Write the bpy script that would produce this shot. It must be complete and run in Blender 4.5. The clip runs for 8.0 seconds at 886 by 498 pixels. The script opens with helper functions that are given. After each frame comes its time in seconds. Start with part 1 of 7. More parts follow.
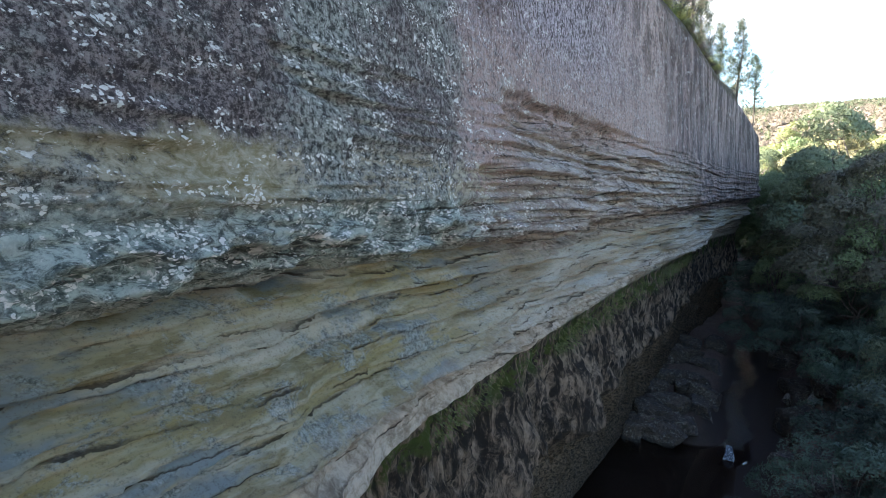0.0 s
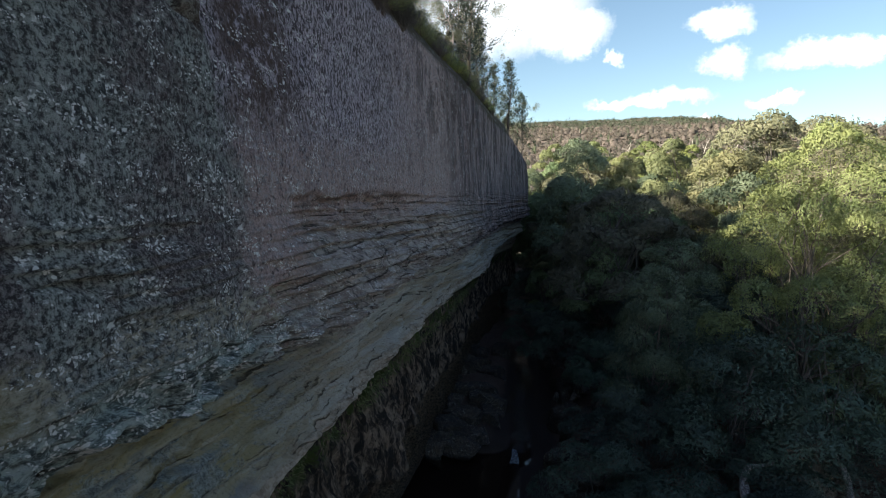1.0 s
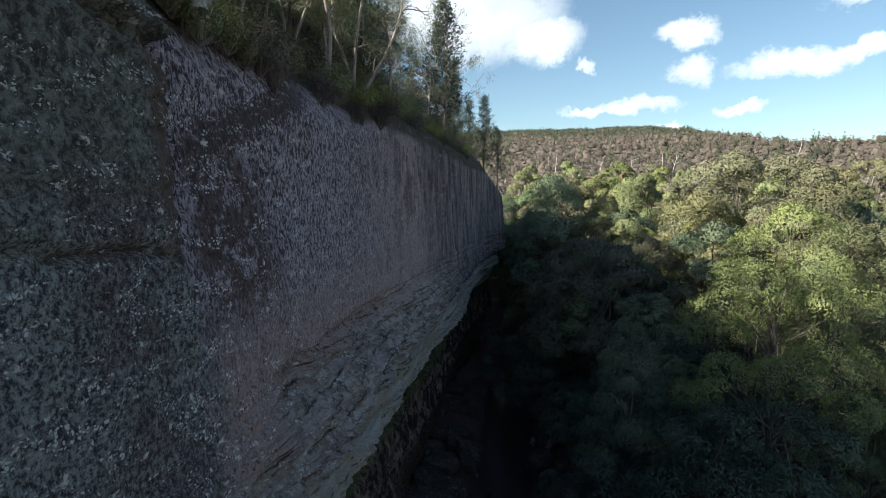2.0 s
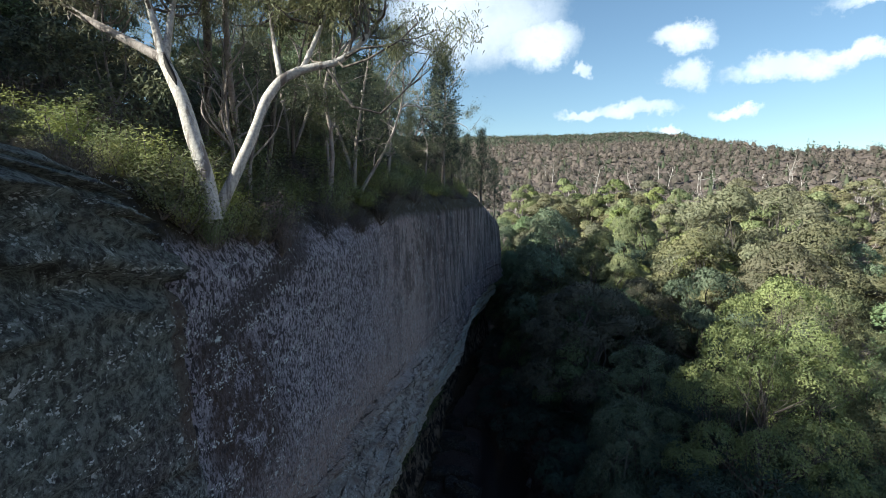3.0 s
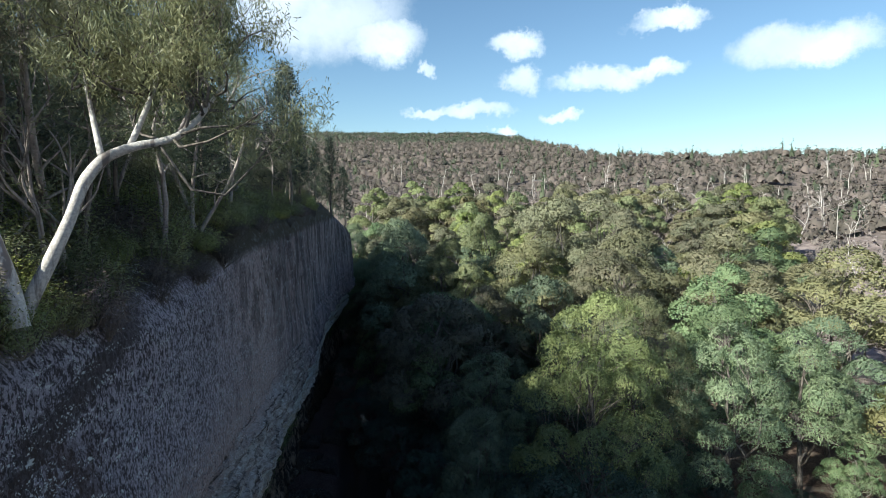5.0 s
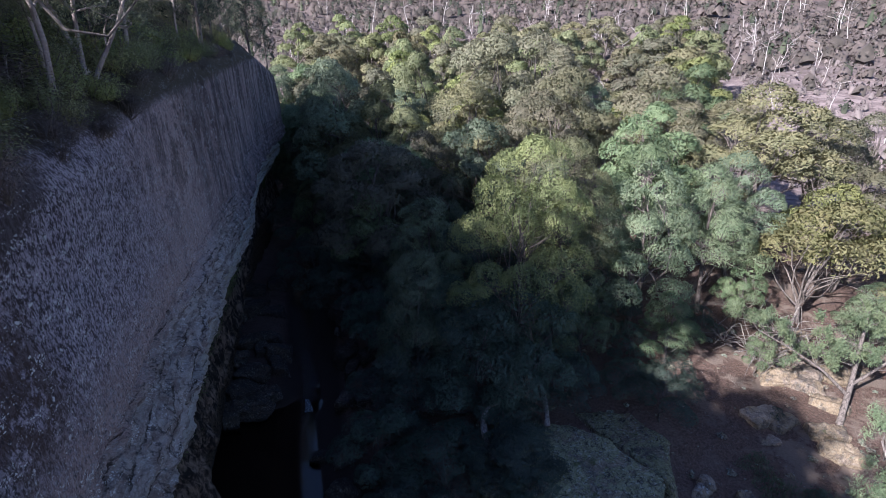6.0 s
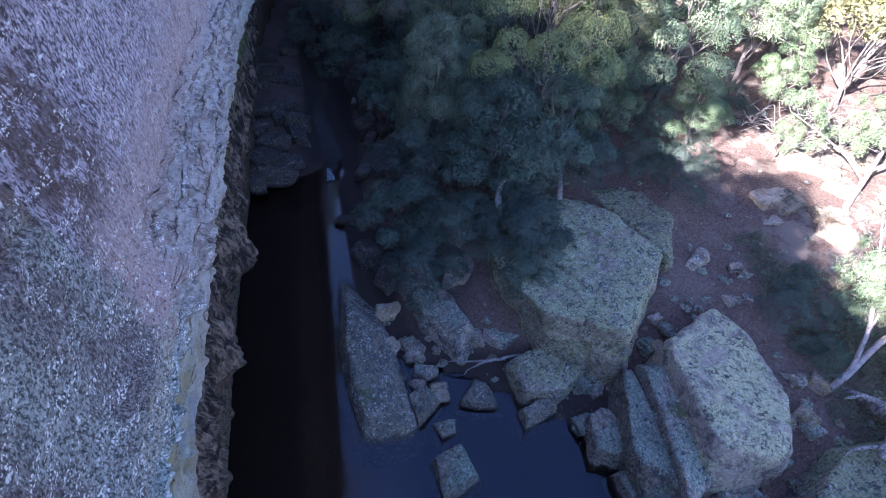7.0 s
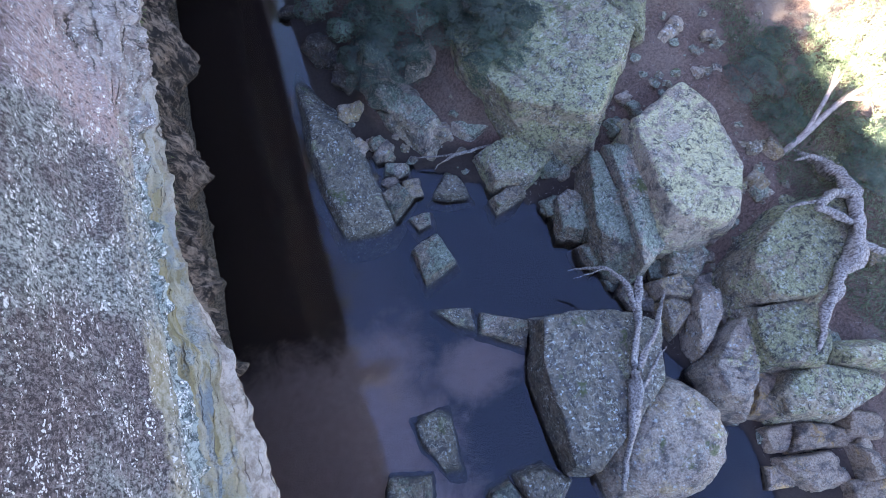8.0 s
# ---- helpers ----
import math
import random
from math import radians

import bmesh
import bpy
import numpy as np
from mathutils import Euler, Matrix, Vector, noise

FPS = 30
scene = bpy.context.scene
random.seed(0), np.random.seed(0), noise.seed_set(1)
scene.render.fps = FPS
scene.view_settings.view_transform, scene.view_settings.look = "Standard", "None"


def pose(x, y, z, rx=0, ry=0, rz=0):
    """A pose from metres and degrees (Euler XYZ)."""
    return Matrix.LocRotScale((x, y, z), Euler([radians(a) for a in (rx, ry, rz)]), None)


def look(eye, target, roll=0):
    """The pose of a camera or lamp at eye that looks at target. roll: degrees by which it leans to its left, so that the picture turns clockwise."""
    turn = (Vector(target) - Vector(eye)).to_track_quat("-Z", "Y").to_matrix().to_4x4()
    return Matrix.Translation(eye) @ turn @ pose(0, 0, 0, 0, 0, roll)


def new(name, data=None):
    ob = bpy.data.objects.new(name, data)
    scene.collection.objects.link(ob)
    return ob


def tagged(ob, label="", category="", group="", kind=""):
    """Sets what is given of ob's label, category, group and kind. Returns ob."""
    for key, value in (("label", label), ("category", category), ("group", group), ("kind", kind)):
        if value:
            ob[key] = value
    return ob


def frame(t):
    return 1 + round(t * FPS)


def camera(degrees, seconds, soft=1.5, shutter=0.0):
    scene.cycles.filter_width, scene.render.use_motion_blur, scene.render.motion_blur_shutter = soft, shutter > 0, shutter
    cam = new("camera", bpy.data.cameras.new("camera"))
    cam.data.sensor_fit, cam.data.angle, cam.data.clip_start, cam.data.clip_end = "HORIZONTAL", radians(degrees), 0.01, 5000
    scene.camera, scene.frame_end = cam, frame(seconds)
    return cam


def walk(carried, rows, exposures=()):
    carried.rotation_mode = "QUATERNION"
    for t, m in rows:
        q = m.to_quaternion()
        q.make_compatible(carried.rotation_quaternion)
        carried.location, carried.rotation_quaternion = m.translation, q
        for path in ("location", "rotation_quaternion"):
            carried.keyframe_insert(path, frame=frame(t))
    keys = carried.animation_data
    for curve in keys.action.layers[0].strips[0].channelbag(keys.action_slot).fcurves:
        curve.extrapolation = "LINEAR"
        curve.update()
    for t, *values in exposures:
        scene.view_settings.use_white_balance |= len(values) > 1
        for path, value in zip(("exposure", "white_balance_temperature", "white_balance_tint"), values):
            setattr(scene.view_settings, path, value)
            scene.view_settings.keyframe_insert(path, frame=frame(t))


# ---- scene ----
cam = camera(80.1, 8.0, 0.7)
# seconds, eye in metres, then yaw, pitch and roll in degrees
ROWS = [
    (0.0, 0.000, 0.000, 16.000, 30.00, -6.50, 0.00),
    (0.5, 0.116, 0.074, 16.784, 18.35, -6.35, -0.03),
    (1.0, 0.110, 0.135, 18.093, 8.52, -6.13, -0.05),
    (1.5, 0.096, 0.365, 19.785, 6.30, -5.96, 0.05),
    (1.7, 0.034, 0.372, 20.463, 6.05, -5.79, 0.01),
    (2.8, -0.012, -0.032, 24.280, 5.71, -5.27, -0.05),
    (3.0, 0.001, 0.003, 24.959, 5.58, -5.21, -0.02),
    (3.5, 0.055, 0.018, 26.474, 5.39, -5.08, 0.06),
    (4.0, -0.021, 0.003, 26.745, 5.24, -5.04, 0.04),
    (4.5, -0.177, 0.054, 26.612, 2.43, -4.96, 0.09),
    (4.6, -0.175, 0.054, 26.589, 0.38, -4.92, 0.08),
    (4.7, -0.182, 0.072, 26.553, -2.08, -4.88, 0.00),
    (5.0, -0.093, 0.086, 26.573, -10.56, -5.67, -0.18),
    (5.25, -0.019, 0.098, 26.590, -17.42, -7.68, -0.33),
    (5.5, 0.055, 0.110, 26.607, -21.84, -11.11, -0.48),
    (5.8, 0.144, 0.125, 26.627, -20.94, -17.35, -0.67),
    (5.9, 0.137, 0.107, 26.626, -19.07, -19.90, -0.64),
    (6.0, 0.144, 0.104, 26.632, -17.18, -22.42, -0.52),
    (6.1, 0.143, 0.105, 26.631, -16.73, -24.91, -0.50),
    (6.3, 0.154, 0.036, 26.611, -15.97, -29.77, -0.44),
    (6.5, 0.160, -0.009, 26.596, -15.20, -34.43, -0.38),
    (6.8, 0.099, 0.031, 26.512, -14.80, -41.70, -0.23),
    (7.0, 0.058, 0.058, 26.456, -14.78, -46.36, -0.13),
    (7.3, 0.087, 0.035, 26.392, -14.93, -53.47, 0.10),
    (7.5, 0.094, 0.052, 26.341, -15.07, -58.16, 0.28),
    (7.7, 0.083, 0.058, 26.336, -15.21, -62.53, 0.33),
    (8.0, 0.041, 0.085, 26.317, -21.05, -68.17, 0.37),
]
EXPOSURE = [(0.0, 3.30, 7000, 3), (0.5, 2.34, 6900, 1), (1.0, 1.52, 6900, 2), (1.5, 1.30, 6800, 1), (3.0, 1.10, 6100, -1), (4.5, 1.06, 6000, -3),
            (5.8, 1.08, 5600, 12), (6.0, 1.20, 5500, 20), (6.5, 2.12, 5300, 23), (7.0, 3.24, 5400, 25), (7.5, 3.8, 6000, 22), (8.0, 4.1, 6600, 18)]
walk(cam, [(t, pose(x, y, z, 90 + pitch, 0, yaw) @ pose(0, 0, 0, 0, 0, roll)) for t, x, y, z, yaw, pitch, roll in ROWS],
     EXPOSURE)

# ---- sky and sun ----
SUN_ELEVATION, SUN_AZIMUTH = radians(32.5), radians(244)      # azimuth clockwise from +y
SUN_DIR = Vector((math.sin(SUN_AZIMUTH) * math.cos(SUN_ELEVATION), math.cos(SUN_AZIMUTH) * math.cos(SUN_ELEVATION), math.sin(SUN_ELEVATION)))
sun = new("sun", bpy.data.lights.new("sun", "SUN"))
sun.data.energy, sun.data.angle, sun.data.color = 5.0, radians(0.6), (1.0, 0.93, 0.82)
sun.matrix_world = look((0, 0, 60), Vector((0, 0, 60)) - SUN_DIR)


class Nodes:
    """A small writer of node trees."""

    def __init__(self, tree):
        self.tree = tree
        tree.nodes.clear()

    def add(self, kind, props=None, **inputs):
        node = self.tree.nodes.new(kind)
        props = props or {}
        if "operation" in props:
            node.operation = props["operation"]
        if "data_type" in props:
            node.data_type, node.blend_type = props["data_type"], props["blend_type"]
        if "interpolation_type" in props:
            node.interpolation_type = props["interpolation_type"]
        for key, value in inputs.items():
            self.put(node, key, value)
        return node

    def put(self, node, key, value):
        slot = node.inputs[int(key[1:])] if key[0] == "i" and key[1:].isdigit() else node.inputs[key.replace("_", " ")]
        if isinstance(value, bpy.types.Node):
            value = value.outputs[0]
        if isinstance(value, bpy.types.NodeSocket):
            self.tree.links.new(value, slot)
        elif isinstance(value, tuple) and len(value) == 3 and slot.type == "RGBA":
            slot.default_value = (*value, 1)
        else:
            slot.default_value = value

    def math(self, op, a, b=0.0, c=None):
        n = self.add("ShaderNodeMath", {"operation": op}, i0=a, i1=b)
        if c is not None:
            self.put(n, "i2", c)
        return n.outputs[0]

    def mix(self, fac, a, b, blend="MIX"):
        n = self.add("ShaderNodeMix", {"data_type": "RGBA", "blend_type": blend}, i0=fac, i6=a, i7=b)
        return n.outputs[2]

    def range(self, v, lo, hi, a=0.0, b=1.0):
        n = self.add("ShaderNodeMapRange", {"interpolation_type": "SMOOTHSTEP"}, i0=v, i1=lo, i2=hi, i3=a, i4=b)
        return n.outputs[0]

    def noise(self, vec, scale, detail=4.0, rough=0.55, warp=0.0):
        return self.add("ShaderNodeTexNoise", None, Vector=vec, Scale=scale, Detail=detail, Roughness=rough, Distortion=warp).outputs[0]

    def scaled(self, vec, x, y, z):
        return self.add("ShaderNodeVectorMath", {"operation": "MULTIPLY"}, i0=vec, i1=(x, y, z)).outputs[0]

    def spots(self, vec, scale, rand=1.0):
        return self.add("ShaderNodeTexVoronoi", None, Vector=vec, Scale=scale, Randomness=rand).outputs[0]


world = bpy.data.worlds.new("sky")
scene.world = world
world.use_nodes = True
w = Nodes(world.node_tree)
sky = w.add("ShaderNodeTexSky")
sky.sky_type, sky.sun_disc, sky.sun_elevation, sky.sun_rotation = "NISHITA", False, SUN_ELEVATION, SUN_AZIMUTH
sky.air_density, sky.dust_density, sky.ozone_density = 1.0, 0.4, 1.7
way = w.add("ShaderNodeTexCoord").outputs["Generated"]
warp = w.add("ShaderNodeTexNoise", None, Vector=way, Scale=11.0, Detail=9.0, Roughness=0.68)
wv = w.add("ShaderNodeVectorMath", {"operation": "MULTIPLY_ADD"}, i0=warp.outputs["Color"], i1=(0.11, 0.11, 0.09), i2=way).outputs[0]
# each cloud: compass degrees, elevation, half width and half height in degrees
CLOUDS = [(-3, 18.3, 9.5, 4.6), (4.5, 15.8, 4.5, 2.4), (18.3, 15.6, 3.0, 1.3), (19.0, 12.3, 2.2, 1.6), (27.2, 11.7, 5.2, 1.3), (31.5, 12.0, 3.0, 0.9), (14.2, 9.0, 4.2, 0.9),
          (9.2, 8.9, 2.6, 0.6), (22.9, 8.5, 1.8, 0.7), (9.0, 13.0, 1.0, 0.7), (33.0, 16.4, 3.5, 1.0), (16.8, 6.6, 1.2, 0.6), (44, 13, 6, 2), (58, 18, 8, 3), (-25, 24, 12, 5)]
cover = None
for az, el, ww, hh in CLOUDS:
    a, e = radians(az), radians(el)
    mid = Vector((math.sin(a) * math.cos(e), math.cos(a) * math.cos(e), math.sin(e))) + Vector((0.055, 0.055, 0.045))
    side, up = Vector((math.cos(a), -math.sin(a), 0)) / radians(ww), Vector((-math.sin(a) * math.sin(e), -math.cos(a) * math.sin(e), math.cos(e))) / radians(hh)
    rel = w.add("ShaderNodeVectorMath", {"operation": "SUBTRACT"}, i0=wv, i1=tuple(mid)).outputs[0]
    u = w.add("ShaderNodeVectorMath", {"operation": "DOT_PRODUCT"}, i0=rel, i1=tuple(side)).outputs["Value"]
    v = w.add("ShaderNodeVectorMath", {"operation": "DOT_PRODUCT"}, i0=rel, i1=tuple(up)).outputs["Value"]
    r2 = w.math("ADD", w.math("MULTIPLY", u, u), w.math("MULTIPLY", v, v))
    m = w.range(r2, 1.25, 0.10)
    cover = m if cover is None else w.math("MAXIMUM", cover, m)
# scattered cloud overhead
vault = w.add("ShaderNodeSeparateXYZ", None, i0=way).outputs[2]
flat = w.add("ShaderNodeVectorMath", {"operation": "DIVIDE"}, i0=way, i1=w.add("ShaderNodeCombineXYZ", None, i0=w.math("ADD", vault, 0.25), i1=w.math("ADD", vault, 0.25), i2=1.0).outputs[0]).outputs[0]
high = w.math("MULTIPLY", w.range(w.noise(flat, 2.6, 7.0, 0.6, 0.3), 0.60, 0.78), w.range(vault, 0.45, 0.62))
cover = w.math("MAXIMUM", cover, w.math("MULTIPLY", high, 0.22))
fluff = w.range(w.noise(way, 22.0, 8.0, 0.65), 0.30, 0.62)
cover = w.math("MULTIPLY", cover, w.math("ADD", 0.55, w.math("MULTIPLY", fluff, 0.45)))
tone = w.mix(w.range(warp.outputs[0], 0.35, 0.6), (9.6, 9.6, 10.2), (6.6, 6.9, 7.8))
deep = w.add("ShaderNodeHueSaturation", None, Color=sky.outputs[0], Hue=w.range(vault, 0.45, 0.95, 0.5, 0.518), Saturation=w.range(vault, 0.45, 0.95, 1.0, 1.14), Value=w.range(vault, 0.45, 0.95, 1.0, 0.95)).outputs[0]
mixed = w.mix(cover, deep, tone)
back = w.add("ShaderNodeBackground", None, Color=mixed, Strength=0.072)
w.add("ShaderNodeOutputWorld", None, Surface=back)


# ---- materials ----
def material(name, rough=0.9, spec=0.25):
    m = bpy.data.materials.new(name)
    m.use_nodes = True
    n = Nodes(m.node_tree)
    b = n.add("ShaderNodeBsdfPrincipled", None, Roughness=rough, Specular_IOR_Level=spec)
    n.add("ShaderNodeOutputMaterial", None, Surface=b)
    return m, n, b


def bump(n, b, height, strength, distance):
    n.put(b, "Normal", n.add("ShaderNodeBump", None, Strength=strength, Distance=distance, Height=height).outputs[0])


def place(n):
    p = n.add("ShaderNodeNewGeometry").outputs["Position"]
    s = n.add("ShaderNodeSeparateXYZ", None, i0=p)
    return p, s.outputs[0], s.outputs[1], s.outputs[2]


def cliff_material():
    m, n, b = material("sandstone_cliff", 0.92, 0.2)
    p, x, y, z = place(n)
    big = n.noise(p, 0.35, 5, 0.6, 0.4)
    mid = n.noise(p, 2.2, 6, 0.65, 0.3)
    fine = n.noise(p, 13.0, 7, 0.75)
    grit = n.noise(p, 38.0, 6, 0.85)
    mott = n.noise(n.scaled(p, 1.0, 1.0, 1.5), 6.0, 7, 0.72, 0.5)
    streak = n.noise(n.scaled(p, 1.3, 1.3, 0.10), 1.6, 6, 0.65, 0.2)
    beds = n.noise(n.scaled(p, 0.22, 0.22, 3.0), 1.1, 6, 0.62, 0.35)
    salt = n.math("ADD", n.math("MULTIPLY", fine, 0.5), n.math("MULTIPLY", grit, 0.5))
    # grey and purple lichened face that gives way to a pink weathered one
    grey = n.mix(n.range(n.math("ADD", n.math("MULTIPLY", fine, 0.7), n.math("MULTIPLY", grit, 0.3)), 0.43, 0.57), (0.046, 0.050, 0.050), (0.40, 0.425, 0.40))
    purple = n.mix(n.range(salt, 0.45, 0.58), (0.048, 0.040, 0.043), (0.29, 0.250, 0.250))
    grey = n.mix(n.range(n.math("ADD", big, n.math("MULTIPLY", n.math("SUBTRACT", mott, 0.5), 0.5)), 0.38, 0.60), grey, purple)
    pink = n.mix(n.range(salt, 0.38, 0.58), (0.15, 0.103, 0.098), (0.50, 0.385, 0.365))
    pink = n.mix(n.range(mott, 0.48, 0.66), pink, n.mix(n.range(salt, 0.4, 0.6), (0.20, 0.19, 0.20), (0.46, 0.45, 0.46)))
    yy = n.math("ADD", y, n.math("MULTIPLY", n.math("SUBTRACT", mid, 0.5), 2.2))
    face = n.mix(n.range(yy, 7.9, 8.8), grey, pink)
    ashy = n.mix(n.range(salt, 0.44, 0.53), (0.036, 0.027, 0.032), (0.48, 0.425, 0.445))
    ash = n.math("MULTIPLY", n.math("MULTIPLY", n.range(yy, 8.3, 9.2), n.range(yy, 21.0, 14.0)), n.range(n.math("ADD", z, n.math("MULTIPLY", n.math("SUBTRACT", mott, 0.5), 5.0)), 18.2, 21.5))
    face = n.mix(n.math("MULTIPLY", ash, 0.9), face, ashy)
    far = n.mix(n.range(streak, 0.40, 0.60), (0.33, 0.25, 0.245), (0.10, 0.085, 0.092))
    far = n.mix(n.range(salt, 0.42, 0.54, 0.45, 0.0), far, (0.10, 0.085, 0.085))
    face = n.mix(n.range(yy, 24.0, 31.0), face, far)
    # black water stains run down from the brink
    blot = n.mix(n.range(y, 30.0, 48.0), n.noise(n.scaled(p, 1.0, 1.0, 0.5), 0.9, 7, 0.7, 0.6), streak)
    dark = n.math("MULTIPLY", n.range(n.math("ADD", blot, n.math("MULTIPLY", n.math("SUBTRACT", mott, 0.5), 0.45)), 0.48, 0.57), n.range(z, 17.5, 22.0))
    face = n.mix(n.math("MULTIPLY", dark, 0.8), face, n.mix(salt, (0.024, 0.017, 0.017), (0.125, 0.092, 0.085)))
    # fine upright weathering streaks
    comb = n.noise(n.scaled(p, 1.0, 1.0, 0.35), 7.0, 7, 0.75, 0.7)
    face = n.mix(n.math("MULTIPLY", n.range(comb, 0.54, 0.68), n.range(z, 16.5, 18.5, 0.0, 0.5)), face, (0.60, 0.60, 0.60))
    face = n.mix(n.math("MULTIPLY", n.range(comb, 0.46, 0.36), n.range(z, 16.5, 18.5, 0.0, 0.55)), face, (0.06, 0.055, 0.058))
    # pale mauve lichened face beside the corner, flecked with short dark runs
    ragged = n.math("ADD", n.math("MULTIPLY", n.math("SUBTRACT", mott, 0.5), 1.6), n.math("MULTIPLY", n.math("SUBTRACT", fine, 0.5), 1.2))
    veil = n.math("MULTIPLY", n.math("MULTIPLY", n.range(y, 7.80, 7.95), n.range(yy, 26.0, 13.0)), n.range(n.math("ADD", z, n.math("MULTIPLY", ragged, 2.0)), 18.0, 20.5))
    run = n.noise(n.scaled(p, 1.0, 1.0, 0.55), 12.0, 6, 0.80, 0.3)
    mauve = n.mix(n.range(run, 0.455, 0.545), (0.055, 0.045, 0.052), n.mix(n.range(grit, 0.35, 0.6), (0.345, 0.295, 0.35), (0.63, 0.565, 0.64)))
    face = n.mix(n.math("MULTIPLY", veil, 0.85), face, mauve)
    slant = n.math("ABSOLUTE", n.math("ADD", n.math("SUBTRACT", n.math("SUBTRACT", z, 22.25), n.math("MULTIPLY", n.math("SUBTRACT", y, 8.5), 0.40)), n.math("MULTIPLY", ragged, 0.9)))
    slant = n.math("MULTIPLY", n.range(slant, 0.48, 0.22), n.math("MULTIPLY", n.range(y, 8.0, 8.8), n.range(y, 14.0, 12.2)))
    face = n.mix(n.math("MULTIPLY", slant, 0.85), face, n.mix(salt, (0.022, 0.018, 0.018), (0.13, 0.105, 0.10)))
    # grey-green crust over the bedded block, its upper part painted lighter for skylight
    lit_crust = n.math("MULTIPLY", n.range(y, 7.85, 7.75), n.range(n.math("ADD", z, n.math("MULTIPLY", ragged, 1.5)), 20.6, 22.6))
    face = n.mix(n.math("MULTIPLY", lit_crust, 0.7), face, n.mix(n.range(n.noise(p, 7.0, 8, 0.8, 0.4), 0.42, 0.60), (0.060, 0.064, 0.056), (0.36, 0.38, 0.33)))
    # rusty and black patch beside the corner
    patch = n.math("MULTIPLY", n.math("MULTIPLY", n.range(yy, 7.9, 8.8), n.range(yy, 11.4, 10.0)), n.math("MULTIPLY", n.math("MULTIPLY", n.range(z, 18.8, 20.2), n.range(z, 23.0, 21.8)), n.range(n.math("ADD", mid, n.math("MULTIPLY", mott, 0.6)), 0.68, 0.82)))
    face = n.mix(n.math("MULTIPLY", patch, 0.85), face, n.mix(salt, (0.03, 0.022, 0.02), (0.15, 0.10, 0.08)))
    rust = n.math("MULTIPLY", n.math("MULTIPLY", n.range(y, 7.28, 7.48), n.range(y, 7.84, 7.78)), n.math("MULTIPLY", n.range(z, 20.0, 21.4), n.range(z, 23.75, 23.45)))
    face = n.mix(n.math("MULTIPLY", rust, 0.7), face, n.mix(salt, (0.08, 0.055, 0.045), (0.21, 0.14, 0.11)))
    # black seepage spots and flecks on the clean face
    pits = n.range(n.math("ADD", n.spots(n.scaled(p, 1, 1, 0.6), 9.0), n.math("MULTIPLY", fine, 0.5)), 0.56, 0.44)
    face = n.mix(n.math("MULTIPLY", n.math("MULTIPLY", pits, n.range(mid, 0.40, 0.56)), 0.75), face, (0.055, 0.045, 0.05))
    # greyer, seep-stained rock over the ledges
    worn = n.math("MULTIPLY", n.range(yy, 9.0, 11.5), n.math("MULTIPLY", n.range(z, 17.9, 16.8), n.range(yy, 40.0, 26.0)))
    face = n.mix(n.math("MULTIPLY", worn, 0.7), face, n.mix(n.range(n.noise(n.scaled(p, 0.6, 0.6, 2.0), 2.4, 7, 0.75, 0.4), 0.40, 0.60), (0.17, 0.145, 0.125), (0.47, 0.445, 0.41)))
    seep = n.range(n.noise(n.scaled(p, 1.1, 1.1, 0.16), 2.6, 6, 0.72, 0.3), 0.55, 0.62)
    seep = n.math("MULTIPLY", seep, n.math("MULTIPLY", n.range(z, 19.5, 17.0), n.range(yy, 9.5, 12.0)))
    face = n.mix(n.math("MULTIPLY", seep, 0.75), face, (0.045, 0.045, 0.052))
    # layered green and ochre rock under the brow
    green = n.mix(n.range(beds, 0.36, 0.64), (0.31, 0.265, 0.130), (0.47, 0.455, 0.385))
    green = n.mix(n.range(n.noise(n.scaled(p, 0.4, 0.4, 2.2), 1.7, 6, 0.65), 0.48, 0.62), green, (0.24, 0.21, 0.12))
    green = n.mix(n.range(n.noise(n.scaled(p, 0.35, 0.35, 1.4), 1.0, 5, 0.6), 0.54, 0.64), green, (0.21, 0.25, 0.27))
    green = n.mix(n.math("MULTIPLY", n.range(salt, 0.50, 0.40), 0.5), green, (0.08, 0.07, 0.05))
    green = n.mix(n.math("MULTIPLY", n.range(n.noise(n.scaled(p, 0.5, 0.5, 0.9), 1.6, 7, 0.75, 0.4), 0.50, 0.60), 0.8), green, n.mix(n.range(salt, 0.42, 0.58), (0.07, 0.09, 0.10), (0.40, 0.45, 0.46)))
    zz = n.math("ADD", z, n.math("MULTIPLY", n.math("SUBTRACT", mid, 0.5), 0.7))
    pocket = n.math("MULTIPLY", n.range(zz, 15.65, 15.95), n.range(zz, 16.6, 16.4))
    pocket = n.math("MULTIPLY", pocket, n.math("MULTIPLY", n.range(y, 10.5, 9.0), n.range(n.math("ADD", big, n.math("MULTIPLY", mott, 0.6)), 0.74, 0.86)))
    ochre = n.mix(n.range(mott, 0.38, 0.62), (0.28, 0.25, 0.14), (0.50, 0.47, 0.38))
    face = n.mix(n.math("MULTIPLY", pocket, 0.85), face, ochre)
    tan = n.mix(n.range(beds, 0.4, 0.6), (0.40, 0.345, 0.27), (0.50, 0.485, 0.445))
    tan = n.mix(n.range(salt, 0.50, 0.40, 0.0, 0.7), tan, (0.12, 0.085, 0.06))
    layered = n.mix(n.range(yy, 7.5, 14.5), green, tan)
    stripe = n.range(n.math("ADD", zz, n.math("MULTIPLY", n.range(yy, 8.5, 14.0), 0.7)), 15.15, 14.75)
    col = n.mix(stripe, face, layered)
